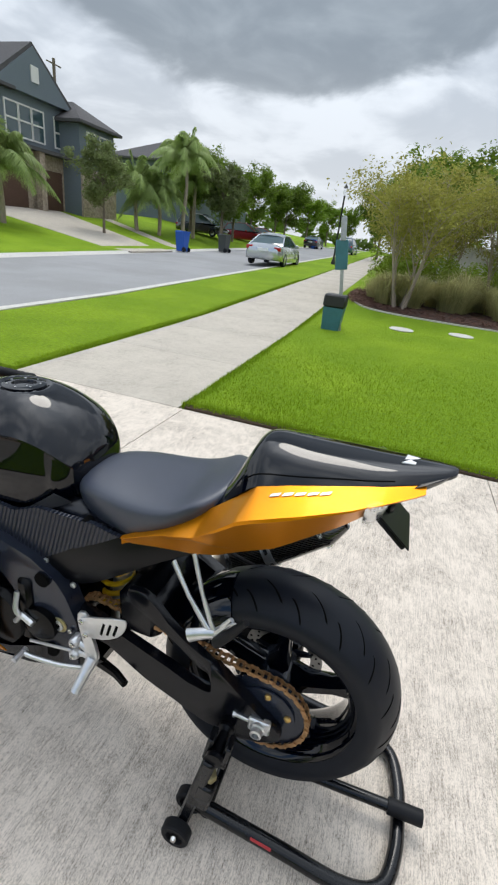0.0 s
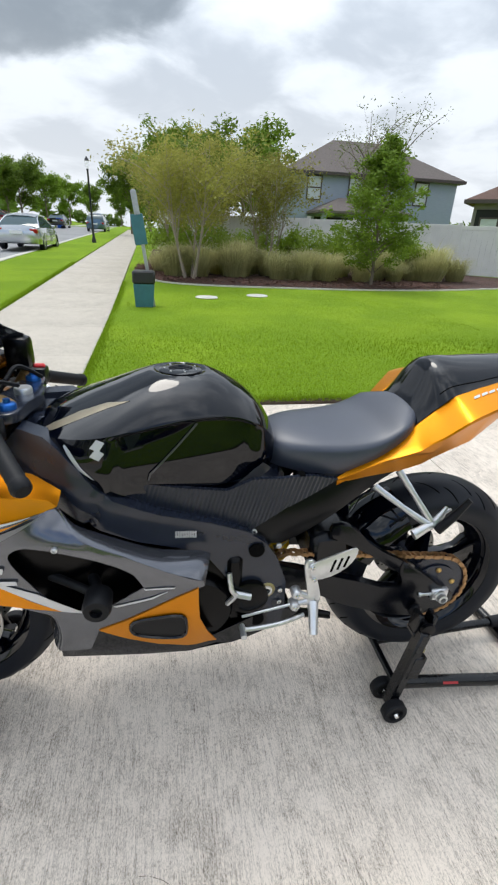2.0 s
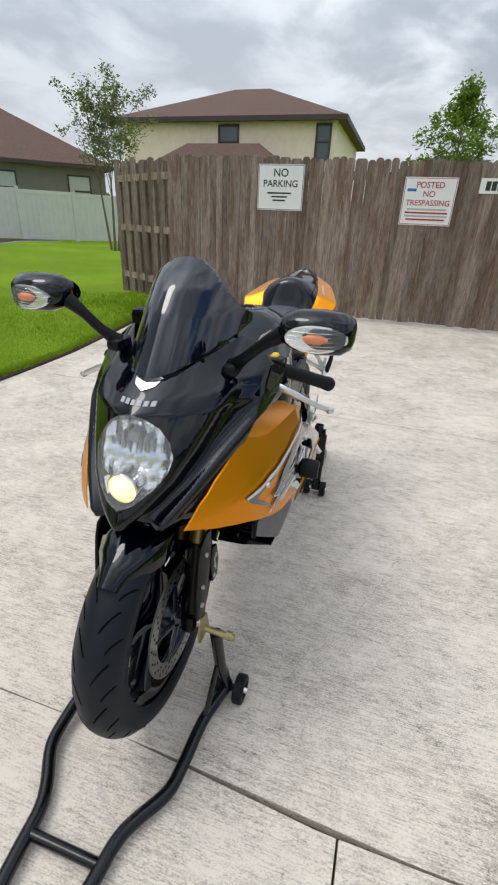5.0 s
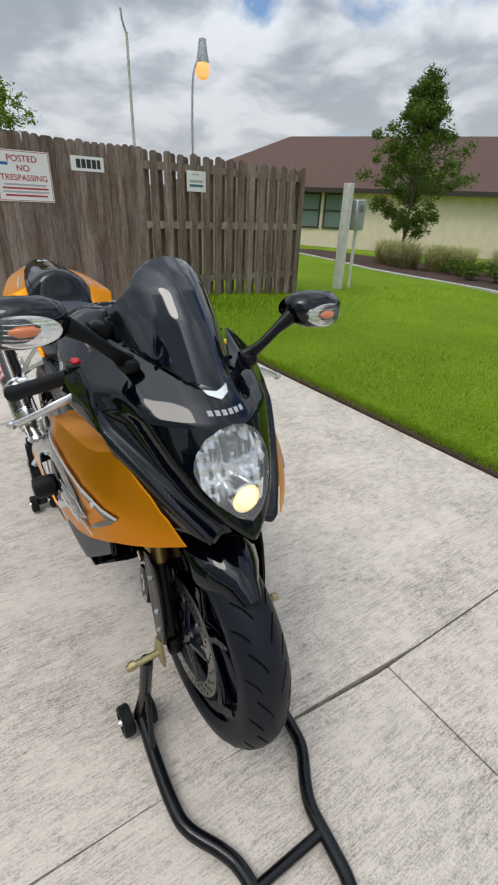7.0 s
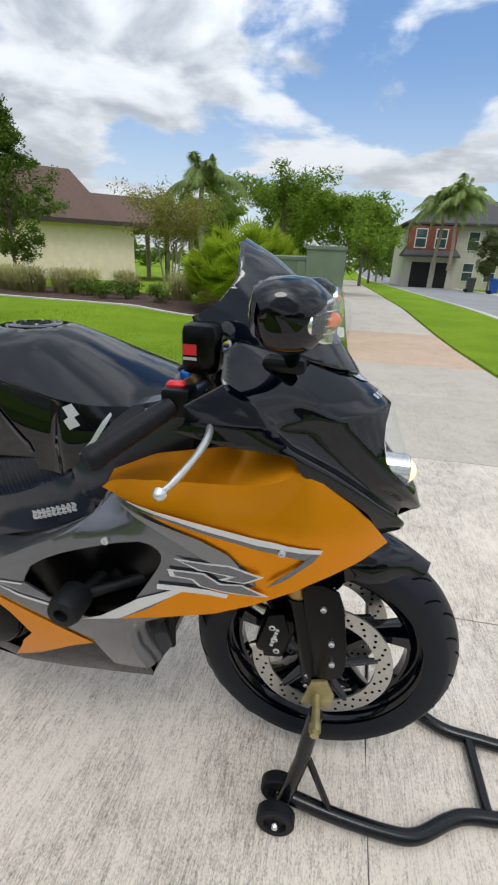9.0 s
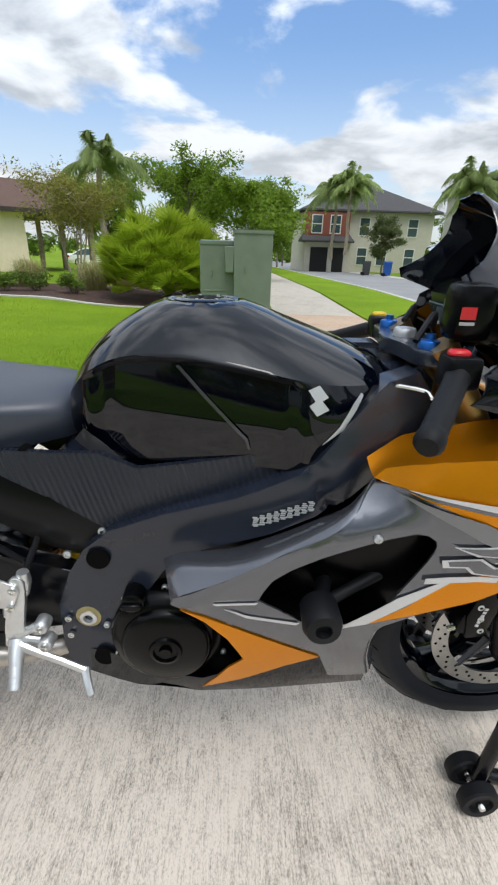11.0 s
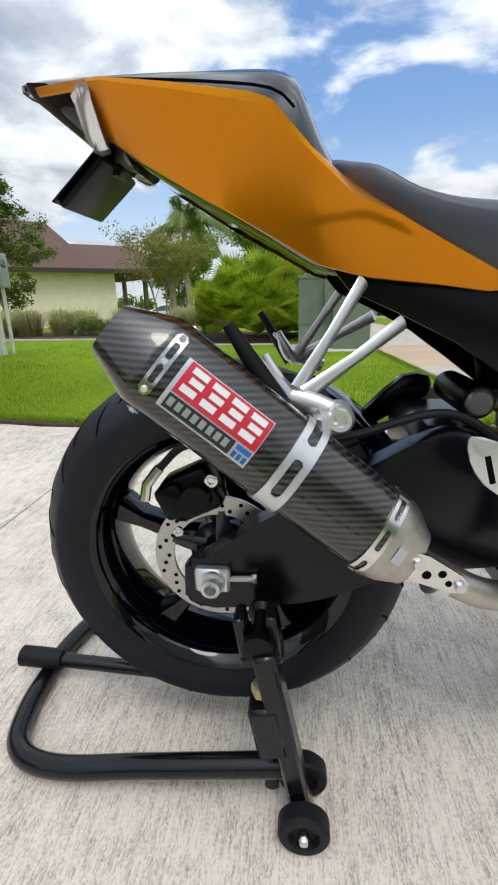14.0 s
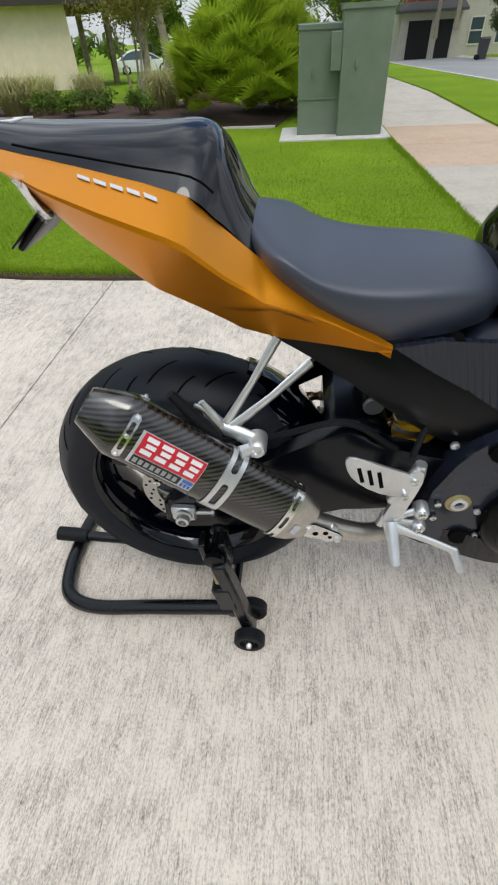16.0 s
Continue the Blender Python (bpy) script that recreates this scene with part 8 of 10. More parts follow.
bpart("reservoir_hose", bm, M["grip"])
bm = bmesh.new()
tube(bm, [(0.50, 0.12, 0.34), (0.40, 0.15, 0.355), (0.36, 0.17, 0.36)], [0.016, 0.012, 0.010], 8)
bpart("kickstand", bm, M["engine_black"])

# exhaust
EX0, EX1 = Vector((-0.052, -0.243, 0.737)), Vector((0.258, -0.222, 0.482))
ax = (EX1 - EX0).normalized()
eu = Vector((0, 1, 0)) - ax * ax.y
eu.normalize()
ev = ax.cross(eu)
if ev.z < 0:
    ev = -ev


def can_ring(t, k=1.0, n=28, cut=0.0):
    """A rounded three-sided section of the silencer at t metres along it."""
    out = []
    for j in range(n):
        a = 2 * math.pi * j / n
        r = 0.0530 * (1 + 0.10 * math.cos(3 * (a - math.pi / 2)) + 0.016 * math.cos(6 * (a - math.pi / 2))) * k
        out.append(EX0 + ax * (t + cut * math.sin(a)) + eu * r * math.cos(a) * 0.92 + ev * r * math.sin(a))
    return out


bm = bmesh.new()
loft(bm, [can_ring(0.055), can_ring(0.1), can_ring(0.2), can_ring(0.3), can_ring(0.362)])
can = bpart("silencer", bm, M["carbon"], None, "carbon-fibre silencer", 60)
bm = bmesh.new()
loft(bm, [can_ring(0.056, 1.006), can_ring(0.040, 1.006), can_ring(0.034, 0.985), can_ring(-0.014, 0.60), can_ring(-0.019, 0.55), can_ring(-0.015, 0.49), can_ring(0.03, 0.42)])
bpart("end_cap", bm, M["carbon"], can, "angular carbon end cap", 28)
bm = bmesh.new()
loft(bm, [can_ring(-0.008, 0.40), can_ring(0.05, 0.38), can_ring(0.055, 0.2)])
bpart("baffle_outlet", bm, M["groove"], can)


def on_can(t0, t1, a0, a1, lift):
    rows = []
    for i in range(7):
        t = t0 + (t1 - t0) * i / 6
        row = []
        for j in range(7):
            a = a0 + (a1 - a0) * j / 6
            r = 0.0530 * (1 + 0.10 * math.cos(3 * (a - math.pi / 2)) + 0.016 * math.cos(6 * (a - math.pi / 2))) + lift
            row.append(EX0 + ax * t + eu * r * math.cos(a) * 0.92 + ev * r * math.sin(a))
        rows.append(row)
    return rows


def can_patch(name, t0, t1, a0, a1, lift, material, parent, label=""):
    bm = bmesh.new()
    loft(bm, on_can(t0, t1, a0, a1, lift), closed=False, caps=False)
    return bpart(name, bm, material, parent, label)


def can_point(t, a, lift):
    r = 0.0530 * (1 + 0.10 * math.cos(3 * (a - math.pi / 2)) + 0.016 * math.cos(6 * (a - math.pi / 2))) + lift
    return EX0 + ax * t + eu * r * math.cos(a) * 0.92 + ev * r * math.sin(a)


def slotted(t0, t1, a0, a1, lift, slots, high, wide, thick=0.0014):
    """A band on the silencer from angle a0 to a1, with round-ended slots cut through it at the angles given."""
    bm = bmesh.new()
    na, nt = int((a1 - a0) * 0.053 / 0.0014), int((t1 - t0) / 0.0011)
    ring = abs(a1 - a0 - 2 * math.pi) < 1e-4
    verts = {}

    def vert(i, j):
        key = (i % na if ring else i, j)
        if key not in verts:
            verts[key] = bm.verts.new(can_point(t0 + (t1 - t0) * j / nt, a0 + (a1 - a0) * i / na, lift))
        return verts[key]

    mid, half = (t0 + t1) / 2, (t1 - t0) / 2
    for i in range(na):
        a = a0 + (a1 - a0) * (i + 0.5) / na
        for j in range(nt):
            dt = abs(t0 + (t1 - t0) * (j + 0.5) / nt - mid)
            gone = any(math.hypot(max(abs(a - c) * 0.053 - (wide / 2 - high / 2), 0), dt) < high / 2 for c in slots)
            end = 0 if ring else max(half - min(a - a0, a1 - a) * 0.053, 0)
            if not gone and math.hypot(end, dt) < half or ring and not gone:
                bm.faces.new((vert(i, j), vert(i + 1, j), vert(i + 1, j + 1), vert(i, j + 1)))
    bmesh.ops.recalc_face_normals(bm, faces=bm.faces)
    bmesh.ops.solidify(bm, geom=bm.faces, thickness=thick)
    return bm


A = math.pi - 0.34
for a in (A - 0.10, A - 0.10 + 2 * math.pi / 3, A - 0.10 - 2 * math.pi / 3):
    strap = bpart("end_strap", slotted(0.044, 0.058, a - 0.72, a + 0.72, 0.0022, (a - 0.28, a + 0.28), 0.0062, 0.022), M["chrome"], can, "slotted steel strap with round ends")
    bm = bmesh.new()
    for b in (-0.62, 0.0, 0.62):
        c, out = can_point(0.051, a + b, 0.002), can_point(0.051, a + b, 0.0055)
        tube(bm, [c, out], [0.0038, 0.003], 10)
    pieces("rivet", bm, M["alu"], strap)
bpart("rivet_band", slotted(0.346, 0.362, A - math.pi, A + math.pi, 0.0022, [A + k * 0.785 + 0.1 for k in range(-4, 4)], 0.0062, 0.028), M["chrome"], can, "slotted steel band")
bm = slotted(0.209, 0.239, A - math.pi, A + math.pi, 0.0035, [A + k * 1.2566 + 0.25 for k in (-2, -1, 0, 1, 2)], 0.0130, 0.046, 0.0024)
tube(bm, [can_ring(0.222, 1.0)[7], Vector((0.182, -0.212, 0.640))], [0.018, 0.015], 8, flat=0.5)
bpart("exhaust_clamp", bm, M["alu"], can, "slotted aluminium hanger clamp")
bm = bmesh.new()
loft(bm, [can_ring(0.362, 1.012), can_ring(0.374, 1.0), can_ring(0.386, 0.94), can_ring(0.412, 0.72), can_ring(0.416, 0.70), can_ring(0.418, 0.52)])
cone = bpart("inlet_cone", bm, M["pipe"], can, "short brushed steel inlet sleeve", 60)
can_patch("stamp", 0.376, 0.388, A - 0.02, A + 0.36, 0.0006, M["sign_grey"], cone, "small engraved stamp")
# drilled bracket that ties the silencer to the pipe
bm = bmesh.new()
b0, b1 = EX0 + ax * 0.408 + Vector((0, -0.030, 0.004)), EX0 + ax * 0.486 + Vector((0.012, -0.026, 0.016))
bd = (b1 - b0).normalized()
bn = bd.cross(Vector((0, 1, 0))).normalized()
loft(bm, [[b0 + bd * s - bn * w + Vector((0, y, 0)) for w, y in ((-h, 0), (h, 0), (h, 0.004), (-h, 0.004))] for s, h in ((0, 0.016), (0.02, 0.019), (0.045, 0.016), (0.07, 0.013), (0.082, 0.007))])
bracket = bpart("spring_bracket", bm, M["chrome"], can, "drilled bright steel bracket")
# bracket holes are dark discs, their shade given by colour
bm = bmesh.new()
for s, w, r in ((0.030, 0.004, 0.0055), (0.046, -0.005, 0.005), (0.060, 0.003, 0.004)):
    c = b0 + bd * s - bn * w
    tube(bm, [c + Vector((0, 0.001, 0)), c - Vector((0, 0.0006, 0))], r, 12)
pieces("drilled_hole", bm, M["groove"], bracket)
bm = bmesh.new()
for s, w in ((0.012, -0.006), (0.074, 0.0)):
    c = b0 + bd * s - bn * w
    tube(bm, [c, c - Vector((0, 0.006, 0))], [0.007, 0.006], 8)
pieces("bracket_bolt", bm, M["alu"], bracket)
bm = bmesh.new()
e0 = EX0 + ax * 0.412
tube(bm, spline([e0, e0 + ax * 0.05 + Vector((0, 0.006, 0.005)), (0.38, -0.195, 0.405), (0.46, -0.16, 0.385), (0.56, -0.10, 0.36), (0.68, -0.04, 0.31)], 5), 0.020, 14)
bpart("link_pipe", bm, M["pipe"], None, "dull steel link pipe")
bm = bmesh.new()
tube(bm, [e0 + ax * 0.052, e0 + ax * 0.066], 0.0235, 16)
bpart("pipe_clamp", bm, M["alu"])


badge = can_patch("maker_plate", 0.068, 0.180, A - 0.52, A + 0.62, 0.0012, M["silver_decal"], can, "small metal maker's plate with bars")
can_patch("red_field", 0.073, 0.179, A - 0.49, A + 0.26, 0.0020, M["red_decal"], badge, "red field")
for k in range(4):
    t = 0.078 + 0.025 * k
    for u0, u1, b0, b1 in ((0.001, 0.020, -0.42, -0.27), (0.004, 0.020, -0.20, -0.06), (0.0, 0.018, 0.01, 0.16)):
        can_patch("bar", t + u0, t + u1, A + b0, A + b1, 0.0028, M["white_decal"], badge, "white bar")
can_patch("dark_field", 0.073, 0.157, A + 0.29, A + 0.575, 0.0020, M["sign_black"], badge, "dark field")
for k in range(8):
    can_patch("bar", 0.076 + 0.0098 * k, 0.0825 + 0.0098 * k, A + 0.34, A + 0.50, 0.0030, M["galv"], badge, "grey bar")
can_patch("bar", 0.160, 0.178, A + 0.30, A + 0.40, 0.0026, M["blue_decal"], badge, "blue bar")
for k in range(3):
    can_patch("bar", 0.160 + 0.0065 * k, 0.1645 + 0.0065 * k, A + 0.44, A + 0.56, 0.0026, M["blue_decal"], badge, "blue bar")

# ---- fairing ----
FW = [(0.70, 0.266), (0.75, 0.277), (0.85, 0.276), (1.00, 0.271), (1.10, 0.267), (1.20, 0.260), (1.28, 0.249), (1.35, 0.228), (1.40, 0.200), (1.45, 0.166), (1.50, 0.118), (1.56, 0.07)]
CREASE = [(0.70, 0.605), (0.726, 0.616), (0.808, 0.655), (0.891, 0.701), (0.971, 0.738), (1.053, 0.758), (1.104, 0.758), (1.144, 0.737), (1.25, 0.70)]


def fair_y(x, z):
    y = lerp(x, FW)
    if z < 0.60:
        y -= 0.10 * (0.60 - z) + 0.5 * (0.60 - z) ** 2
    if z > 0.82:
        y -= 0.35 * (z - 0.82)
    return y


def mid_y(x, z):
    """The grey side: it leans in above its crease and swells a little below it."""
    c = lerp(x, CREASE)
    up = max(0, z - c)
    return fair_y(x, z) - 0.9 * up * smooth01((1.12 - x) / 0.12) + 0.004 * math.exp(-(((z - c) + 0.018) / 0.02) ** 2)


def fairing(out, lift=0.0, step=0.022, thick=0.004):
    def f(bm):
        panel(bm, out, lambda x, z: Vector((x, -mid_y(x, z) - lift, z)), step, thick, (0, 1, 0))
    return f


RIDGE = [(1.016, 0.819), (1.032, 0.831), (1.07, 0.839), (1.115, 0.843), (1.19, 0.842), (1.26, 0.840), (1.30, 0.845), (1.341, 0.861)]


UPPER_FOLD = [(1.02, 0.802), (1.20, 0.775), (1.341, 0.750), (1.427, 0.722), (1.50, 0.700)]


def upper_y(x, z):
    """The upper side panel: upright below a long fold, leaning in above it, drawn in at the rear tip."""
    up = max(0.0, z - lerp(x, UPPER_FOLD))
    y = fair_y(x, min(z, 0.82))
    return y - 0.42 * (math.sqrt(up * up + 0.0001) - 0.01) - 0.016 * smooth01((1.10 - x) / 0.08) * smooth01((z - 0.76) / 0.05)


UPPER = RIDGE + [(1.372, 0.837), (1.395, 0.817), (1.427, 0.790), (1.465, 0.750), (1.500, 0.702), (1.46, 0.688), (1.42, 0.676), (1.365, 0.660), (1.30, 0.634), (1.214, 0.602), (1.12, 0.577), (1.035, 0.556), (1.09, 0.592), (1.15, 0.640), (1.20, 0.652), (1.28, 0.668), (1.262, 0.70), (1.24, 0.718), (1.16, 0.760), (1.10, 0.788), (1.06, 0.804)]


def upper(bm):
    panel(bm, UPPER, lambda x, z: Vector((x, -upper_y(x, z), z)), 0.018, 0.004, (0, 1, 0))
    rows = []
    for k in range(25):
        x = 1.016 + (1.341 - 1.016) * k / 24
        z = lerp(x, RIDGE)
        top = Vector((x - 0.014 * k / 24, -lerp(x, [(1.016, 0.205), (1.08, 0.165), (1.20, 0.156), (1.341, 0.165)]), lerp(x, [(1.016, 0.830), (1.08, 0.850), (1.20, 0.872), (1.341, 0.895)])))
        low = Vector((x, -upper_y(x, z), z))
        rows.append([low.lerp(top, f) + Vector((0, 0, -0.004 * math.sin(math.pi * f))) for f in (0, 0.06, 0.25, 0.5, 0.75, 1.0)])
    loft(bm, rows, closed=False, caps=False)


uppers = both("upper_side_panel", upper, M["orange"], "metallic orange upper fairing panel", smooth=35)
MID_A = [(0.722, 0.604), (0.726, 0.616), (0.808, 0.655), (0.891, 0.701), (0.971, 0.740), (0.998, 0.762), (1.016, 0.790), (1.027, 0.803), (1.06, 0.802), (1.10, 0.788), (1.16, 0.760), (1.24, 0.718), (1.19, 0.712), (1.121, 0.712), (1.117, 0.724), (1.103, 0.734), (1.085, 0.738), (1.045, 0.729), (1.008, 0.717), (0.943, 0.693), (0.905, 0.674), (0.877, 0.653), (0.864, 0.630), (0.857, 0.615), (0.785, 0.612), (0.737, 0.600)]
MID_B = [(0.737, 0.600), (0.785, 0.612), (0.857, 0.614), (0.890, 0.594), (0.928, 0.566), (0.945, 0.551), (0.975, 0.547), (1.005, 0.553), (1.028, 0.562), (1.048, 0.580), (1.070, 0.612), (1.091, 0.646), (1.112, 0.682), (1.120, 0.700), (1.121, 0.712), (1.19, 0.712), (1.24, 0.718), (1.262, 0.70), (1.28, 0.668), (1.20, 0.652), (1.15, 0.640), (1.09, 0.592), (1.035, 0.556), (1.12, 0.577), (1.09, 0.562), (1.062, 0.548), (1.052, 0.533), (1.047, 0.500), (1.050, 0.450), (1.064, 0.398), (1.03, 0.395), (0.995, 0.397), (0.985, 0.425), (0.968, 0.472), (0.90, 0.512), (0.837, 0.549), (0.774, 0.584)]


def mid_panel(bm):
    fairing(MID_A, 0.0, 0.016)(bm)
    # the shelf that leads in from the crease to the frame
    top = [(0.702, 0.636, 0.203), (0.732, 0.650, 0.204), (0.807, 0.660, 0.206), (0.871, 0.684, 0.209), (0.951, 0.727, 0.216), (0.994, 0.756, 0.222), (1.014, 0.792, 0.228), (1.026, 0.806, 0.232)]
    low = [(0.722, 0.606), (0.740, 0.624), (0.808, 0.655), (0.871, 0.690), (0.951, 0.730), (0.994, 0.758), (1.014, 0.787), (1.026, 0.802)]
    rows = []
    for (x, z, y), (a, b) in zip(dense(top, 3), dense(low, 3)):
        p, q = Vector((x, -y, z)), Vector((a, -mid_y(a, b), b))
        rows.append([p.lerp(q, f) + Vector((0, -0.003, 0.010)) * math.sin(math.pi * f) for f in (0, 0.2, 0.4, 0.6, 0.8, 0.93, 1.0)])
    loft(bm, rows, closed=False, caps=False)
    # inner return round the opening
    rim = MID_A[13:24]
    loft(bm, [[(x, -mid_y(x, z), z), (x - 0.004, -mid_y(x, z) + 0.035, z + 0.006)] for x, z in rim], closed=False, caps=False)


mids = both("middle_fairing", mid_panel, M["grey_paint"], "dark grey metallic fairing panel")
lows = both("lower_fairing", fairing(MID_B, 0.0, 0.018), M["grey_paint"], "dark grey metallic fairing panel")


def front_lip(bm):
    rows = []
    for x, z in dense([(1.062, 0.548), (1.052, 0.533), (1.047, 0.500), (1.050, 0.450), (1.064, 0.398)], 3):
        y = mid_y(x, z)
        rows.append([(x + 0.034 * f, -(y - 0.075 * f * f), z + 0.004 * f) for f in (0, 0.15, 0.35, 0.6, 0.8, 1.0)])
    loft(bm, rows, closed=False, caps=False)


both("front_lip", front_lip, M["grey_paint"], "", lows)
LOW = [(0.737, 0.600), (0.774, 0.582), (0.837, 0.547), (0.90, 0.510), (0.968, 0.470), (0.911, 0.443), (0.833, 0.395), (0.765, 0.364), (0.790, 0.402), (0.811, 0.439), (0.838, 0.468), (0.826, 0.495), (0.810, 0.527), (0.774, 0.571)]
LOW_L = [(0.737, 0.604), (0.774, 0.584), (0.837, 0.549), (0.90, 0.512), (0.966, 0.480), (0.911, 0.440), (0.833, 0.398), (0.760, 0.375), (0.688, 0.368), (0.712, 0.42), (0.733, 0.49), (0.736, 0.55)]
for out, s in ((LOW, -1), (LOW_L, 1)):
    bm = bmesh.new()
    fairing(out, 0.003, 0.018)(bm)
    accent = bpart("lower_accent_panel", flip_y(bm) if s > 0 else bm, M["orange"], None, "metallic orange lower fairing panel")
for pts in ([(0.787, 0.612), (0.856, 0.612), (0.853, 0.609), (0.792, 0.608)], [(0.785, 0.611), (0.84, 0.585), (0.925, 0.565), (0.918, 0.561), (0.84, 0.580)]):
    both("fin_line", fairing(pts, 0.003, 0.02, 0.001), M["silver_decal"], "thin silver line", lows)


def belly_y(x, z):
    return min(fair_y(x, z) - 0.006, lerp(x, [(0.44, 0.145), (0.60, 0.185), (0.76, 0.215), (1.1, 0.23)]))


def belly(bm):
    panel(bm, [(0.440, 0.372), (0.462, 0.352), (0.50, 0.340), (0.636, 0.324), (0.763, 0.324), (0.88, 0.332), (1.068, 0.356), (1.066, 0.398), (0.995, 0.400), (0.985, 0.43), (0.966, 0.468), (0.91, 0.445), (0.833, 0.40), (0.765, 0.37), (0.69, 0.37), (0.60, 0.395), (0.52, 0.40)], lambda x, z: Vector((x, -belly_y(x, z), z)), 0.03, 0.004, (0, 1, 0))


bellies = both("belly_pan", belly, M["black_paint"], "gloss black belly pan")
bm = bmesh.new()
loft(bm, [[(x, -belly_y(x, z), z), (x, -0.11, z - 0.025), (x, 0, z - 0.032), (x, 0.11, z - 0.025), (x, belly_y(x, z), z), (x, 0.1, z), (x, 0, z - 0.01), (x, -0.1, z)] for x, z in ((0.46, 0.354), (0.50, 0.341), (0.636, 0.326), (0.763, 0.326), (0.88, 0.334), (1.0, 0.348), (1.066, 0.357))])
bpart("belly_floor", bm, M["black_paint"])
bm = bmesh.new()
panel(bm, curve2([(0.765, 0.478), (0.776, 0.515), (0.83, 0.517), (0.885, 0.505), (0.893, 0.47), (0.865, 0.446), (0.80, 0.428), (0.770, 0.435)], 3), lambda x, z: Vector((x, fair_y(x, z) + 0.0055, z)), 0.02, 0.003, (0, -1, 0))
grille = bpart("side_grille", bm, M["plastic"], accent, "black mesh vent")
bm = bmesh.new()
rim = curve2([(0.765, 0.478), (0.776, 0.515), (0.83, 0.517), (0.885, 0.505), (0.893, 0.47), (0.865, 0.446), (0.80, 0.428), (0.770, 0.435)], 3)
tube(bm, [(x, fair_y(x, z) + 0.006, z) for x, z in rim], 0.004, 6, closed=True)
bpart("grille_rim", bm, M["black_paint"], accent)


# dark inner side behind the openings
def inner(bm):
    panel(bm, [(0.84, 0.56), (0.86, 0.64), (0.95, 0.71), (1.06, 0.75), (1.17, 0.75), (1.20, 0.66), (1.08, 0.50), (0.98, 0.50), (0.90, 0.52)], lambda x, z: Vector((x, -0.205 - 0.03 * smooth01((x - 1.0) / 0.15), z)), 0.05, 0.004, (0, 1, 0))


both("inner_duct", inner, M["engine_black"])

# silver and dark stripes of the side panels
STR = [
    ([(1.045, 0.811), (1.10, 0.800), (1.20, 0.777), (1.30, 0.752), (1.384, 0.728), (1.360, 0.716), (1.28, 0.742), (1.18, 0.769), (1.10, 0.792)], "grey_paint", 0.0042),
    ([(1.045, 0.812), (1.20, 0.781), (1.30, 0.757), (1.384, 0.731), (1.380, 0.725), (1.28, 0.751), (1.18, 0.776)], "silver_decal", 0.0055),
    ([(1.045, 0.805), (1.12, 0.775), (1.19, 0.751), (1.232, 0.729), (1.252, 0.706), (1.225, 0.704), (1.19, 0.720), (1.13, 0.755)], "grey_light", 0.0050),
    ([(1.384, 0.730), (1.37, 0.712), (1.325, 0.682), (1.298, 0.668), (1.31, 0.682), (1.345, 0.706), (1.36, 0.720)], "grey_paint", 0.0050),
    ([(0.962, 0.543), (1.0, 0.560), (1.075, 0.616), (1.15, 0.650), (1.165, 0.650), (1.09, 0.600), (1.035, 0.560)], "silver_decal", 0.0035),
    ([(1.145, 0.716), (1.235, 0.710), (1.292, 0.690), (1.262, 0.677), (1.218, 0.681), (1.240, 0.690), (1.185, 0.697)], "silver_decal", 0.0056),
    ([(1.156, 0.713), (1.235, 0.707), (1.283, 0.690), (1.260, 0.680), (1.232, 0.683), (1.252, 0.690), (1.190, 0.700)], "grey_paint", 0.0066),
    ([(1.132, 0.690), (1.195, 0.692), (1.222, 0.672), (1.258, 0.674), (1.302, 0.647), (1.228, 0.653), (1.185, 0.662), (1.172, 0.674), (1.136, 0.676)], "silver_decal", 0.0056),
    ([(1.142, 0.687), (1.192, 0.689), (1.220, 0.669), (1.256, 0.671), (1.290, 0.650), (1.230, 0.656), (1.190, 0.664), (1.176, 0.677), (1.146, 0.679)], "grey_paint", 0.0066),
    ([(1.113, 0.656), (1.15, 0.657), (1.20, 0.656), (1.235, 0.649), (1.232, 0.641), (1.20, 0.646), (1.15, 0.646), (1.112, 0.646)], "silver_decal", 0.0056),
]
for out, m, lift in STR:
    both("side_stripe", (lambda o, l: lambda bm: panel(bm, o, lambda x, z: Vector((x, -max(upper_y(x, z), mid_y(x, z)) - l, z)), 0.018, 0.001, (0, 1, 0)))(out, lift), M[m], "", uppers)


def slider(bm):
    tube(bm, [(0.99, -0.15, 0.60), (0.956, -0.262, 0.588)], 0.013, 12)
    tube(bm, [(1.085, -0.20, 0.62), (1.02, -0.225, 0.600), (0.97, -0.25, 0.590)], [0.012, 0.010, 0.011], 10)
    lathe(bm, [(0.018, -0.255), (0.030, -0.262), (0.031, -0.305), (0.026, -0.316), (0.013, -0.318), (0.012, -0.306), (0.0005, -0.306)], 22, (0.954, 0, 0.594), "y")


both("frame_slider", slider, M["grip"], "black crash bobbin")
bm = bmesh.new()
for x, z in ((1.027, 0.732), (1.318, 0.736)):
    for s in (-1, 1):
        bolt(bm, x, s * (upper_y(x, z) + 0.004 if x > 1.1 else mid_y(x, z)), z, 0.0065, s)
pieces("fairing_bolt", bm, M["alu"])

# front cowl: a rounded nose over the headlight
NOSE_X = [(0.69, 1.552), (0.724, 1.572), (0.761, 1.558), (0.80, 1.543), (0.86, 1.517), (0.935, 1.481), (0.96, 1.448), (0.98, 1.416), (1.02, 1.352), (1.06, 1.285), (1.10, 1.22)]


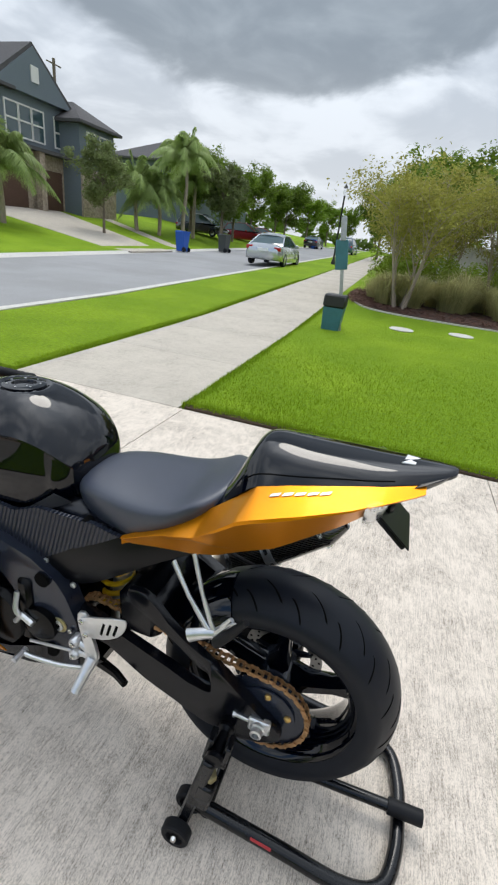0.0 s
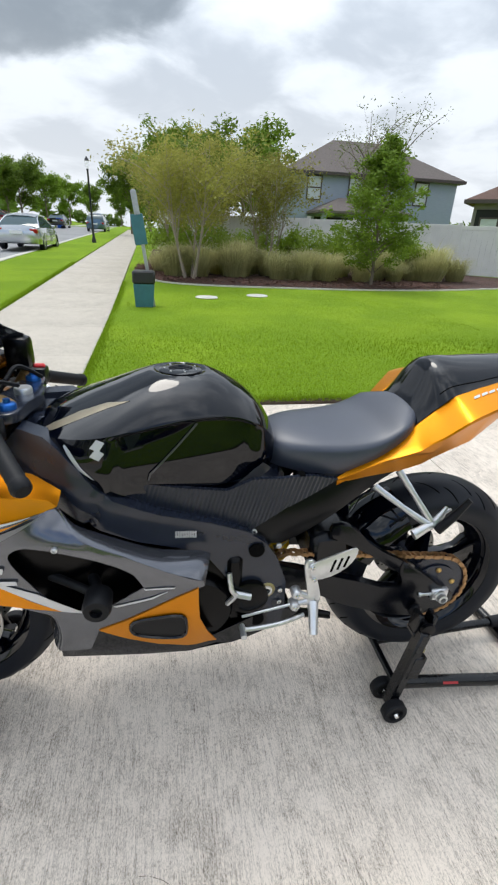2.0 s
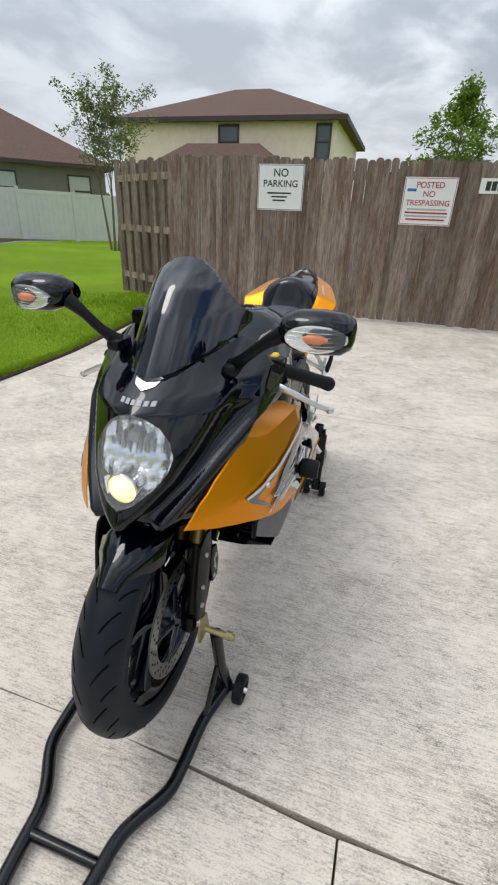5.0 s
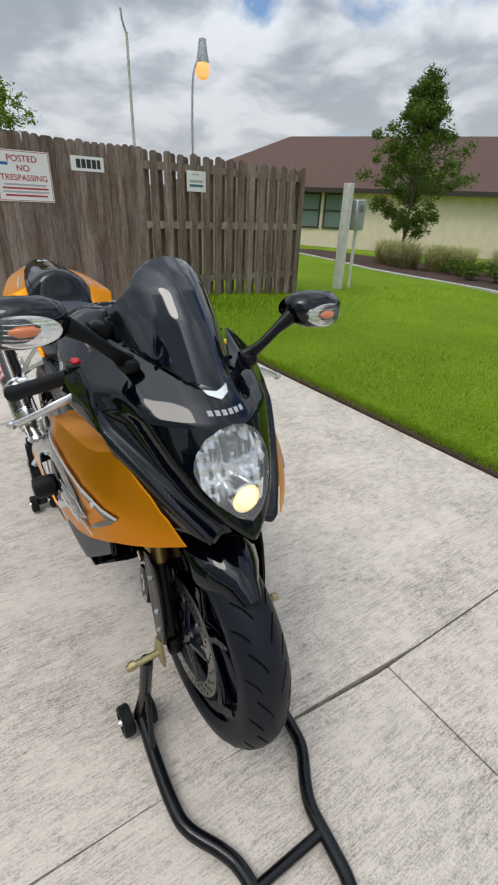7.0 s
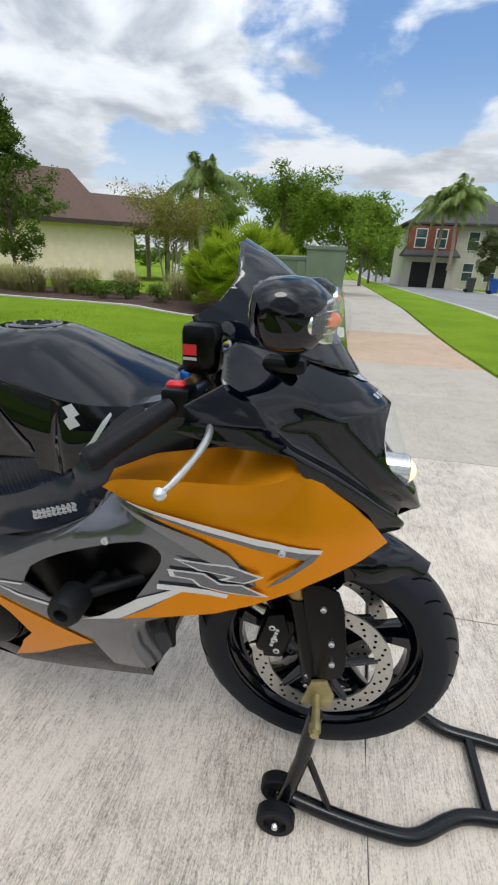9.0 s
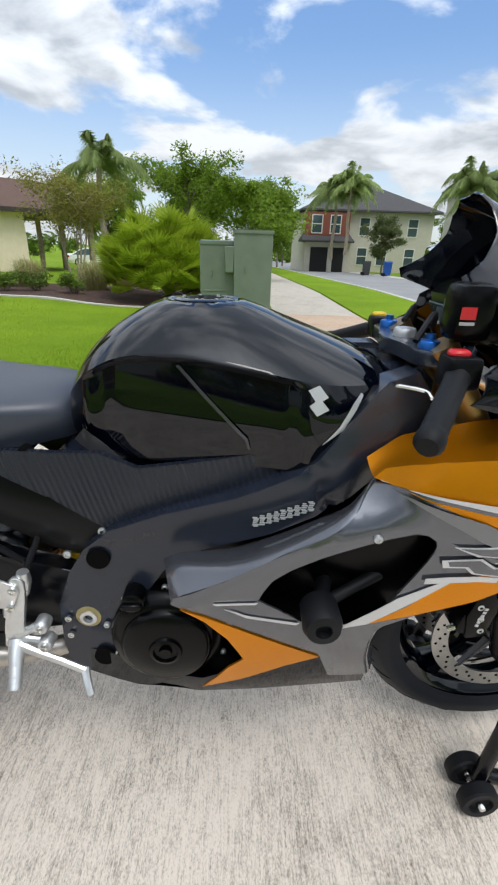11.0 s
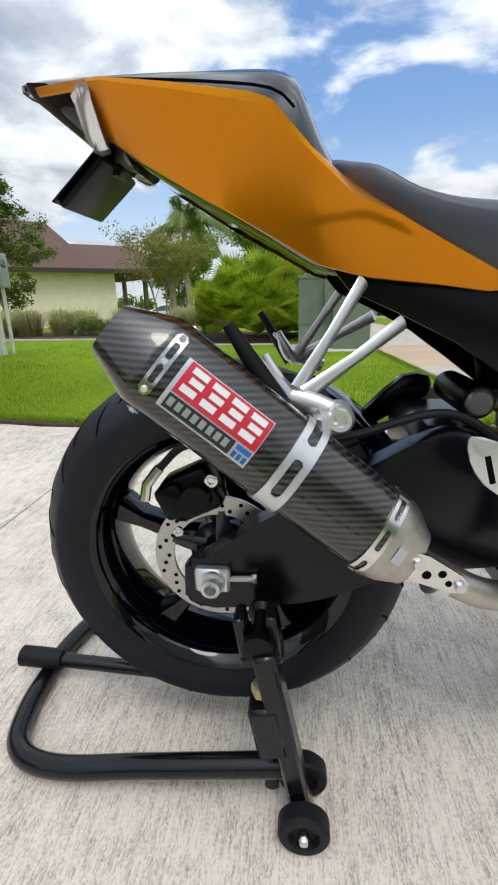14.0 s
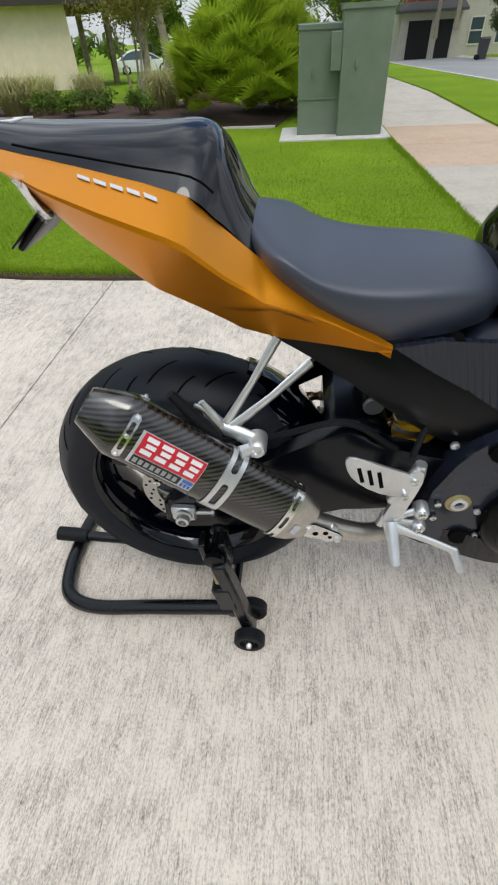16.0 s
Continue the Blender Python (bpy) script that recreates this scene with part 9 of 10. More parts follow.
BEAK = [(0.70, 0.0), (0.724, 0.006), (0.76, 0.046), (0.80, 0.080), (0.85, 0.106), (0.90, 0.126), (0.96, 0.150), (1.05, 0.175)]
FIN = [(0.70, 0.070), (0.735, 0.092), (0.78, 0.128), (0.84, 0.168), (0.90, 0.212), (1.05, 0.26)]


def nose_x(y, z):
    """Front of the cowl: a beak round the lamp, a hollow beside it, then a fin that meets the orange side."""
    a = abs(y)
    x = lerp(z, NOSE_X) - 2.48 * a**1.65 - 3.0 * max(0, a - 0.205)
    low = smooth01((0.985 - z) / 0.07)
    x -= 0.034 * low * smooth01((a - lerp(z, BEAK)) / 0.022)
    return x + 0.034 * low * math.exp(-(((a - lerp(z, FIN)) / 0.022) ** 2)) + 0.006 * math.exp(-(((a - 0.135) / 0.02) ** 2)) * (1 - low)


half = [(0.0, 0.722), (0.04, 0.716), (0.08, 0.709), (0.116, 0.703), (0.138, 0.735), (0.160, 0.775), (0.182, 0.825), (0.197, 0.862), (0.206, 0.890), (0.226, 0.905), (0.238, 0.925), (0.228, 0.965), (0.20, 1.003), (0.165, 1.035), (0.138, 1.050), (0.105, 1.028), (0.06, 0.998), (0.0, 0.980)]
LAMP = [(0.0, 0.936), (0.028, 0.929), (0.056, 0.911), (0.077, 0.882), (0.086, 0.852), (0.080, 0.826), (0.060, 0.797), (0.030, 0.772), (0.0, 0.760)]
lamp_out = LAMP + [(-y, z) for y, z in reversed(LAMP[1:-1])]
# the cowl goes round the lamp in two halves
for s in (-1, 1):
    bm = bmesh.new()
    ring = half + [(0.0, 0.936)] + LAMP[1:]
    panel(bm, [(s * y, z) for y, z in ring[:-1]] + [(0.0, 0.760)], lambda y, z: Vector((nose_x(y, z), y, z)), 0.0055, 0.004, (-1, 0, 0))
    nose = bpart("nose_cowl", bm, M["black_paint"], None, "gloss black nose cowl", 60)
    bm = bmesh.new()
    loft(bm, [[(nose_x(y, z) - d, s * y, z + h) for d, h in ((0.0, 0.0), (0.04, -0.012), (0.12, -0.004))] for y, z in half[:4]], closed=False, caps=False)
    bpart("chin", bm, M["black_paint"], nose, "", 60)
bm = bmesh.new()
panel(bm, lamp_out, lambda y, z: Vector((nose_x(y, z) - 0.020 - 0.026 * max(0, 1 - (y / 0.07) ** 2) + 0.007 * math.sin(y * 240 + 14 * (z - 0.85)) * (1 if z > 0.83 else 0.4) + 0.0015 * math.sin(z * 210), y, z)), 0.0065, 0.004, (-1, 0, 0))
lampu = bpart("headlight", bm, M["reflector"], None, "lit headlight with yellow projector under clear lens", 8)
bm = bmesh.new()
panel(bm, lamp_out, lambda y, z: Vector((nose_x(y, z) + 0.0015, y, z)), 0.016, 0.002, (-1, 0, 0))
bpart("headlight_lens", bm, M["lens"], lampu, "clear lens", 60)
bm = bmesh.new()
lathe(bm, [(0.034, 1.485), (0.034, 1.532), (0.031, 1.535), (0.031, 1.49)], 28, (0, 0, 0.797), "x", True)
bpart("projector_ring", bm, M["chrome"], lampu)
bm = bmesh.new()
lathe(bm, [(0.031, 1.510), (0.030, 1.522), (0.026, 1.534), (0.019, 1.543), (0.010, 1.549), (0.001, 1.551)], 28, (0, 0, 0.797), "x")
bpart("projector", bm, M["beam"], lampu, "lit yellow projector")
bm = bmesh.new()
for s in (-1, 1):
    for k in range(4):
        y = s * (0.012 + 0.014 * k)
        box(bm, 1.455 - 0.003 * k, 1.475 - 0.003 * k, y - 0.0015, y + 0.0015, 0.845 + 0.003 * k, 0.905 - 0.012 * k)
lathe(bm, [(0.016, 1.45), (0.016, 1.47), (0.011, 1.478), (0.001, 1.48)], 16, (0, 0, 0.885), "x")
pieces("reflector_fin", bm, M["grey_light"], lampu)
# small upper position light and a plain row of bars above the lamp
bm = bmesh.new()
panel(bm, [(0.0, 0.970), (0.022, 0.977), (0.030, 0.988), (0.018, 0.990), (0.0, 0.994), (-0.018, 0.990), (-0.030, 0.988), (-0.022, 0.977)], lambda y, z: Vector((nose_x(y, z) + 0.004, y, z)), 0.01, 0.004, (-1, 0, 0))
bpart("position_light", bm, M["reflector"], None, "clear position light under the screen", 60)
for k in range(6):
    bm = bmesh.new()
    y = -0.034 + 0.0136 * k
    panel(bm, [(y - 0.0045, 0.9485), (y + 0.0045, 0.9485), (y + 0.0045, 0.9560), (y - 0.0045, 0.9560)], lambda y, z: Vector((nose_x(y, z) + 0.0015, y, z)), 0.01, 0.001, (-1, 0, 0))
    bpart("maker_bar", bm, M["sign_grey"], None, "small grey bar")

# windscreen
SCREEN_X = [(0.98, 1.422), (1.0, 1.408), (1.05, 1.370), (1.10, 1.332), (1.15, 1.285), (1.18, 1.245), (1.205, 1.195)]
hs = [(0.0, 0.986), (0.05, 1.000), (0.095, 1.026), (0.122, 1.048), (0.138, 1.070), (0.136, 1.086), (0.115, 1.110), (0.090, 1.146), (0.068, 1.178), (0.038, 1.199), (0.0, 1.206)]
bm = bmesh.new()
panel(bm, hs + [(-y, z) for y, z in reversed(hs[1:-1])], lambda y, z: Vector((lerp(z, SCREEN_X) - 11.0 * y * y, y, z)), 0.008, 0.004, (-0.8, 0, -0.6))
bpart("windscreen", bm, M["screen"], None, "dark smoked double-bubble windscreen", 60)
bm = bmesh.new()
for s in (-1, 1):
    for y, z in ((0.085, 1.012), (0.122, 1.045)):
        x = lerp(z, SCREEN_X) - 11 * y * y
        lathe(bm, [(0.005, 0), (0.005, 0.004), (0.001, 0.006)], 8, (x + 0.002, s * y, z), "x")
pieces("screen_bolt", bm, M["groove"])


bm = bmesh.new()
box(bm, 1.20, 1.26, -0.10, 0.10, 0.98, 1.07, 0.02, rot_about(1.23, 1.02, -30), 2)
dash = bpart("instrument_panel", bm, M["plastic"], None, "black instrument panel behind the screen")
bm = bmesh.new()
lathe(bm, [(0.001, 0), (0.038, 0), (0.042, -0.004), (0.042, 0.01)], 24, (0, 0, 0), "x")
bmesh.ops.transform(bm, matrix=rot_about(1.23, 1.02, -30) @ Matrix.Translation((1.197, -0.03, 1.03)), verts=bm.verts)
bpart("tachometer", bm, M["sign_white"], dash)
bm = bmesh.new()
box(bm, 1.195, 1.20, 0.02, 0.085, 1.0, 1.05, 0.002, rot_about(1.23, 1.02, -30))
bpart("display", bm, M["pane"], dash)
bm = bmesh.new()
box(bm, 1.125, 1.185, -0.168, -0.110, 0.995, 1.078, 0.014, None, 2)
pouch = bpart("reservoir_sock", bm, M["engine_black"], None, "black cloth reservoir cover with red tag")
for z0, z1 in ((1.029, 1.046), (1.021, 1.0255)):
    bm = bmesh.new()
    box(bm, 1.131, 1.153, -0.1690, -0.1675, z0, z1)
    bpart("tag", bm, M["red_decal"] if z1 > 1.04 else M["sign_grey"], pouch)


# mirrors
def mirror_unit(s):
    bm = bmesh.new()
    rows = []
    for f, w, h, dx in ((0.0, 0.010, 0.014, 0.0), (0.06, 0.026, 0.028, 0.004), (0.25, 0.038, 0.038, 0.006), (0.55, 0.041, 0.041, 0.006), (0.85, 0.036, 0.038, 0.0), (0.97, 0.022, 0.027, -0.006), (1.0, 0.008, 0.012, -0.010)):
        y = s * (0.236 + 0.146 * f)
        c = Vector((1.312 + dx, y, 1.112 - 0.004 * f))
        ring = []
        for j in range(16):
            a = 2 * math.pi * j / 16
            ca, sa = math.cos(a), math.sin(a)
            ring.append(c + Vector((w * math.copysign(abs(ca) ** 0.7, ca) - (0.010 if sa > 0.5 else 0), 0, h * math.copysign(abs(sa) ** 0.7, sa))))
        rows.append(ring)
    loft(bm, rows)
    m = bpart("mirror", bm, M["black_paint"], None, "gloss black mirror housing with clear turn signal", 60)
    bm = bmesh.new()
    tube(bm, spline([(1.295, s * 0.132, 1.012), (1.31, s * 0.165, 1.040), (1.315, s * 0.205, 1.075), (1.315, s * 0.24, 1.098)], 5), [0.020, 0.017, 0.015, 0.014, 0.013, 0.012, 0.012, 0.012, 0.012, 0.012, 0.013, 0.014, 0.015, 0.016, 0.017, 0.018], 10, flat=0.7)
    bpart("mirror_stem", bm, M["plastic"], m)
    bm = bmesh.new()
    box(bm, 1.255, 1.325, min(s * 0.115, s * 0.150), max(s * 0.115, s * 0.150), 0.995, 1.022, 0.010, None, 2)
    bpart("mirror_foot", bm, M["plastic"], m)

    def lens_ring(x, k, dy=0.0):
        return [(x - 0.022 * smooth01((0.058 * k * math.cos(a) - 0.004) / 0.05), s * (0.314 + 0.058 * k * math.cos(a)), 1.104 + 0.0255 * k * math.sin(a)) for a in (2 * math.pi * j / 22 for j in range(22))]

    bm = bmesh.new()
    loft(bm, [lens_ring(1.340, 1.0), lens_ring(1.3605, 1.0), lens_ring(1.3612, 0.9)])
    sig = bpart("turn_signal", bm, M["reflector"], m, "clear turn signal", 60)
    bm = bmesh.new()
    loft(bm, [lens_ring(1.360, 1.0), lens_ring(1.368, 0.97), lens_ring(1.374, 0.84), lens_ring(1.378, 0.6), lens_ring(1.3795, 0.2)])
    bpart("signal_lens", bm, M["lens"], sig, "ribbed clear lens", 60)
    bm = bmesh.new()
    tube(bm, [(1.361, s * 0.290, 1.105), (1.361, s * 0.300, 1.105), (1.358, s * 0.322, 1.104), (1.354, s * 0.336, 1.104)], [0.002, 0.0085, 0.0095, 0.003], 12)
    bpart("bulb", bm, M["amber"], sig, "amber bulb")
    for k in range(4):
        bm = bmesh.new()
        z = 1.092 + 0.008 * k
        hw = 0.053 * math.sqrt(max(1 - ((z - 1.104) / 0.0235) ** 2, 0.02))
        tube(bm, [(1.3620 - 0.022 * smooth01((hw * f - 0.004) / 0.05), s * (0.314 + hw * f), z) for f in (-1, -0.6, -0.2, 0.1, 0.3, 0.5, 0.65, 0.8, 0.9, 1.0)], 0.0005, 5)
        bpart("lens_rib", bm, M["reflector"], sig)
    bm = bmesh.new()
    loft(bm, [[(1.272 - 0.002 * k, s * (0.302 + (0.066 - 0.004 * k) * math.cos(a)), 1.110 + (0.032 - 0.003 * k) * math.sin(a)) for a in (2 * math.pi * j / 20 for j in range(20))] for k in range(2)])
    bpart("mirror_glass", bm, M["mirror"], m, "mirror glass", 60)
    # the pair is knocked a little out of level
    m.location += Vector((0, 0.0, 0.010)) if s < 0 else Vector((0, 0.010, -0.014))


for s in (-1, 1):
    mirror_unit(s)


# handlebars
def grip_line(f):
    a, b = Vector((1.142, -0.183, 0.966)), Vector((1.049, -0.325, 0.907))
    return a.lerp(b, f)


def bars(bm):
    tube(bm, [grip_line(-0.25), grip_line(1.0)], 0.011, 12)


clipons = both("clip_on_bar", bars, M["frame_black"], "black clip-on handlebar")


def grip_(bm):
    pts = [grip_line(0.2 + 0.75 * k / 20) for k in range(21)]
    tube(bm, pts, [0.0185 if k in (0, 20) else 0.0168 + (0.0008 if k % 2 else 0) for k in range(21)], 14)
    tube(bm, [grip_line(0.95), grip_line(1.02), grip_line(1.06)], [0.019, 0.019, 0.014], 14)


both("grip", grip_, M["grip"], "black ribbed rubber grip", clipons)


def switch(bm):
    c = grip_line(0.08)
    box(bm, c.x - 0.026, c.x + 0.022, c.y - 0.024, c.y + 0.026, c.z - 0.024, c.z + 0.024, 0.008, None, 2)


switches = both("switch_housing", switch, M["plastic"], "black switch housing", clipons)
for s, m, par, nm in ((-1, "red_switch", switches[0], "kill_switch"), (1, "yellow_switch", switches[1], "warning_tag")):
    bm = bmesh.new()
    c = grip_line(0.08)
    box(bm, c.x - 0.022, c.x + 0.008, s * (-c.y) - 0.010, s * (-c.y) + 0.010, c.z + 0.020, c.z + 0.031, 0.004)
    bpart(nm, bm, M[m], par)


def perch(bm):
    tube(bm, spline([(1.188, -0.212, 0.932), (1.198, -0.180, 0.936), (1.215, -0.140, 0.950)], 4), [0.012, 0.013, 0.015, 0.016, 0.016, 0.015, 0.013, 0.012, 0.010], 12, flat=0.75)
    tube(bm, [(1.198, -0.180, 0.938), (1.165, -0.172, 0.955)], [0.014, 0.016], 10)
    lathe(bm, [(0.001, 0.955), (0.009, 0.955), (0.011, 0.952), (0.011, 0.925)], 14, (1.196, -0.190, 0), "z")


both("lever_perch", perch, M["alu"], "cast aluminium lever perch", clipons)


def lever(bm):
    tube(bm, spline([(1.185, -0.20, 0.935), (1.194, -0.245, 0.925), (1.184, -0.29, 0.905), (1.166, -0.33, 0.885), (1.156, -0.345, 0.878)], 5), [0.010] * 4 + [0.009] * 5 + [0.0075] * 6 + [0.0065] * 6, 10, flat=0.65)
    c = Vector((1.155, -0.346, 0.877))
    lathe(bm, [(0.001, -0.011), (0.007, -0.008), (0.0105, 0), (0.007, 0.008), (0.001, 0.011)], 12, c, "y")


both("hand_lever", lever, M["alu"], "silver hand lever with ball end", clipons)
# top clamp
bm = bmesh.new()
plate(bm, curve2([(1.10, -0.13), (1.135, -0.14), (1.155, -0.10), (1.15, -0.04), (1.17, 0.0), (1.15, 0.04), (1.155, 0.10), (1.135, 0.14), (1.10, 0.13), (1.09, 0.06), (1.075, 0.0), (1.09, -0.06)], 3), 0.952, 0.976, 0.004, axis="z")
bpart("top_clamp", bm, M["frame_black"])
bm = bmesh.new()
lathe(bm, [(0.001, 0.990), (0.018, 0.990), (0.020, 0.986), (0.020, 0.974)], 16, (1.118, 0, 0), "z")
bpart("stem_nut", bm, M["alu"])
for s in (-1, 1):
    bm = bmesh.new()
    lathe(bm, [(0.001, 0.998), (0.007, 0.998), (0.008, 0.990), (0.016, 0.988), (0.018, 0.985), (0.018, 0.97)], 18, (1.122, s * 0.105, 0), "z")
    bpart("fork_cap", bm, M["blue_anod"], None, "blue anodised fork cap")
bm = bmesh.new()
for (a, b) in (((1.10, -0.10, 0.985), (1.16, -0.02, 1.0)), ((1.12, 0.02, 1.0), (1.17, 0.12, 0.98)), ((1.16, -0.16, 0.95), (1.22, -0.08, 0.90)), ((1.16, 0.16, 0.95), (1.23, 0.08, 0.90))):
    tube(bm, spline([a, Vector(a).lerp(Vector(b), 0.5) + Vector((0.01, 0, 0.03)), b], 5), 0.005, 6)
bpart("cable", bm, M["grip"])
bm = bmesh.new()
tube(bm, spline([(1.05, -0.16, 0.93), (1.09, -0.19, 0.93), (1.095, -0.21, 0.925)], 4), 0.003, 6)
bpart("tank_wire", bm, M["chrome"])


# fork
def fork(bm):
    tube(bm, [(1.405, 0.015 * 0 - 0.102, 0.335), (1.352, -0.102, 0.56)], 0.030, 16)
    box(bm, 1.375, 1.44, -0.122, -0.082, 0.318, 0.375, 0.012, None, 2)


def fork_tube(bm):
    tube(bm, [(1.358, -0.102, 0.54), (1.30, -0.102, 0.72), (1.13, -0.105, 0.985)], 0.0265, 16)


for s in (-1, 1):
    for fn, nm, m, lab in ((fork, "fork_lower", "engine_black", "black fork leg"), (fork_tube, "fork_tube", "bronze", "bronze-gold fork tube")):
        bm = bmesh.new()
        fn(bm)
        if s > 0:
            flip_y(bm)
        bmesh.ops.translate(bm, verts=bm.verts, vec=(0, FY, 0))
        ob = bpart(nm, bm, M[m], None, lab)
        if nm == "fork_lower":
            bm = bmesh.new()
            bolt(bm, FX, s * 0.125 + FY, FZ, 0.016, s, 0.010)
            for z in (0.335, 0.365):
                bolt(bm, 1.385, s * 0.123 + FY, z, 0.005, s)
            pieces("axle_bolt", bm, M["chrome"], ob)
            # flat guard in front of the leg
            bm = bmesh.new()
            plate(bm, curve2([(1.362, 0.610), (1.425, 0.600), (1.446, 0.520), (1.458, 0.430), (1.446, 0.385), (1.405, 0.380), (1.392, 0.430), (1.366, 0.540)], 2), FY + s * 0.136 - 0.004, FY + s * 0.136 + 0.004, 0.002)
            guard = bpart("fork_guard", bm, M["engine_black"], ob, "flat black fork guard")
            bm = bmesh.new()
            for x, z in ((1.424, 0.478), (1.430, 0.425), (1.400, 0.560)):
                bolt(bm, x, FY + s * 0.140, z, 0.006, s)
            pieces("guard_bolt", bm, M["alu"], guard)
            # radial caliper behind the leg
            bm = bmesh.new()
            box(bm, 1.278, 1.345, FY + s * 0.088 - 0.036, FY + s * 0.088 + 0.036, 0.395, 0.505, 0.014, rot_about(1.31, 0.45, 14), 2)
            cal = bpart("brake_caliper", bm, M["engine_black"], ob, "black radial brake caliper")
            bm = bmesh.new()
            for dz in (0.02, 0.05, 0.08):
                bolt(bm, 1.31 - (dz - 0.05) * 0.2, FY + s * 0.125, 0.40 + dz, 0.007, s)
            pieces("caliper_bolt", bm, M["alu"], cal)
            bm = bmesh.new()
            plate(bm, [(1.290, 0.400), (1.325, 0.405), (1.340, 0.470), (1.325, 0.520), (1.295, 0.510), (1.282, 0.455)], FY + s * 0.1255 - 0.004, FY + s * 0.1255 + 0.004, 0.002)
            bpart("caliper_half", bm, M["engine_black"], cal)
            for k in range(6):
                bm = bmesh.new()
                box(bm, 1.305, 1.312, FY + s * 0.1302 - 0.0006, FY + s * 0.1302 + 0.0006, 0.432 + 0.0085 * k, 0.4375 + 0.0085 * k, 0, rot_about(1.31, 0.45, 14))
                bpart("caliper_bar", bm, M["silver_decal"], cal, "pale bar")
            bm = bmesh.new()
            tube(bm, [(1.285, FY + s * 0.118, 0.512), (1.262, FY + s * 0.118, 0.524)], [0.009, 0.006], 8)
            tube(bm, [(1.272, FY + s * 0.112, 0.415), (1.258, FY + s * 0.112, 0.408)], [0.007, 0.005], 8)
            pieces("bleed_screw", bm, M["chrome"], cal)
            bm = bmesh.new()
            tube(bm, spline([(1.30, FY + s * 0.10, 0.50), (1.27, FY + s * 0.10, 0.58), (1.28, FY + s * 0.09, 0.68), (1.22, FY + s * 0.06, 0.78)], 5), 0.0055, 8)
            bpart("front_hose", bm, M["grip"], cal)

# front mudguard
bm = bmesh.new()
secs = []
for k in range(14):
    a = radians(52 + 96 * k / 13)
    c, s_ = math.cos(a), math.sin(a)
    tip = 1 - 0.62 * smooth01((3 - k) / 3)
    w = 0.078 * tip
    r = FR + 0.016
    secs.append([(FX + (r - d) * c, FY + y, FZ + (r - d) * s_) for y, d in ((-w, 0.07 * tip), (-w * 0.96, 0.028), (-w * 0.6, 0.004), (0, -0.008), (w * 0.6, 0.004), (w * 0.96, 0.028), (w, 0.07 * tip), (w * 0.92, 0.07 * tip), (w * 0.55, 0.010), (0, -0.002), (-w * 0.55, 0.010), (-w * 0.92, 0.07 * tip))])
loft(bm, secs)
for s in (-1, 1):
    plate(bm, [(1.30, 0.52), (1.33, 0.60), (1.42, 0.64), (1.46, 0.60), (1.40, 0.55)], FY + s * 0.079 - 0.002, FY + s * 0.079 + 0.002)
bpart("front_mudguard", bm, M["black_paint"], None, "gloss black front mudguard", 60)

# warning labels on the frame
for s, (x0, x1, z0) in ((-1, (0.846, 0.942, 0.722)), (1, (0.735, 0.785, 0.700))):
    bm = bmesh.new()
    for k in range(6):
        for j in range(9):
            a = x0 + (x1 - x0) * (j + 0.05 + 0.25 * ((k * 7 + j * 5) % 4) / 4) / 9
            b = x0 + (x1 - x0) * (j + 0.80 + 0.12 * ((k * 5 + j * 3) % 3)) / 9
            z = z0 - 0.0032 * k + (a - x0) * (0.38 if s < 0 else 0.10)
            y = s * (lerp(a, [(0.75, 0.192), (0.88, 0.205), (0.95, 0.206)]) + 0.009)
            box(bm, a, b, y - 0.0006, y + 0.0006, z, z + 0.0020)
    tagged(bpart("warning_label", bm, M["silver_decal"], spars[0] if s < 0 else spars[1], "small printed label of pale bars", 0), kind="stuff")


# ---- paddock stands ----
def castor(root, x, y, z, r, w):
    bm = bmesh.new()
    lathe(bm, [(r * 0.62, -w / 2), (r * 0.9, -w / 2), (r, -w / 2 + 0.004), (r, w / 2 - 0.004), (r * 0.9, w / 2), (r * 0.62, w / 2), (r * 0.55, w * 0.2), (r * 0.2, w * 0.2), (r * 0.2, -w * 0.2), (r * 0.55, -w * 0.2)], 26, (x, y, z), "y", True)
    wheel = part("castor", bm, M["grip"], root, "black hard rubber castor")
    bm = bmesh.new()
    lathe(bm, [(0.001, -w / 2 - 0.008), (0.006, -w / 2 - 0.007), (0.009, -w / 2), (0.009, w / 2), (0.006, w / 2 + 0.007), (0.001, w / 2 + 0.008)], 10, (x, y, z), "y")
    part("castor_bolt", bm, M["chrome"], wheel)


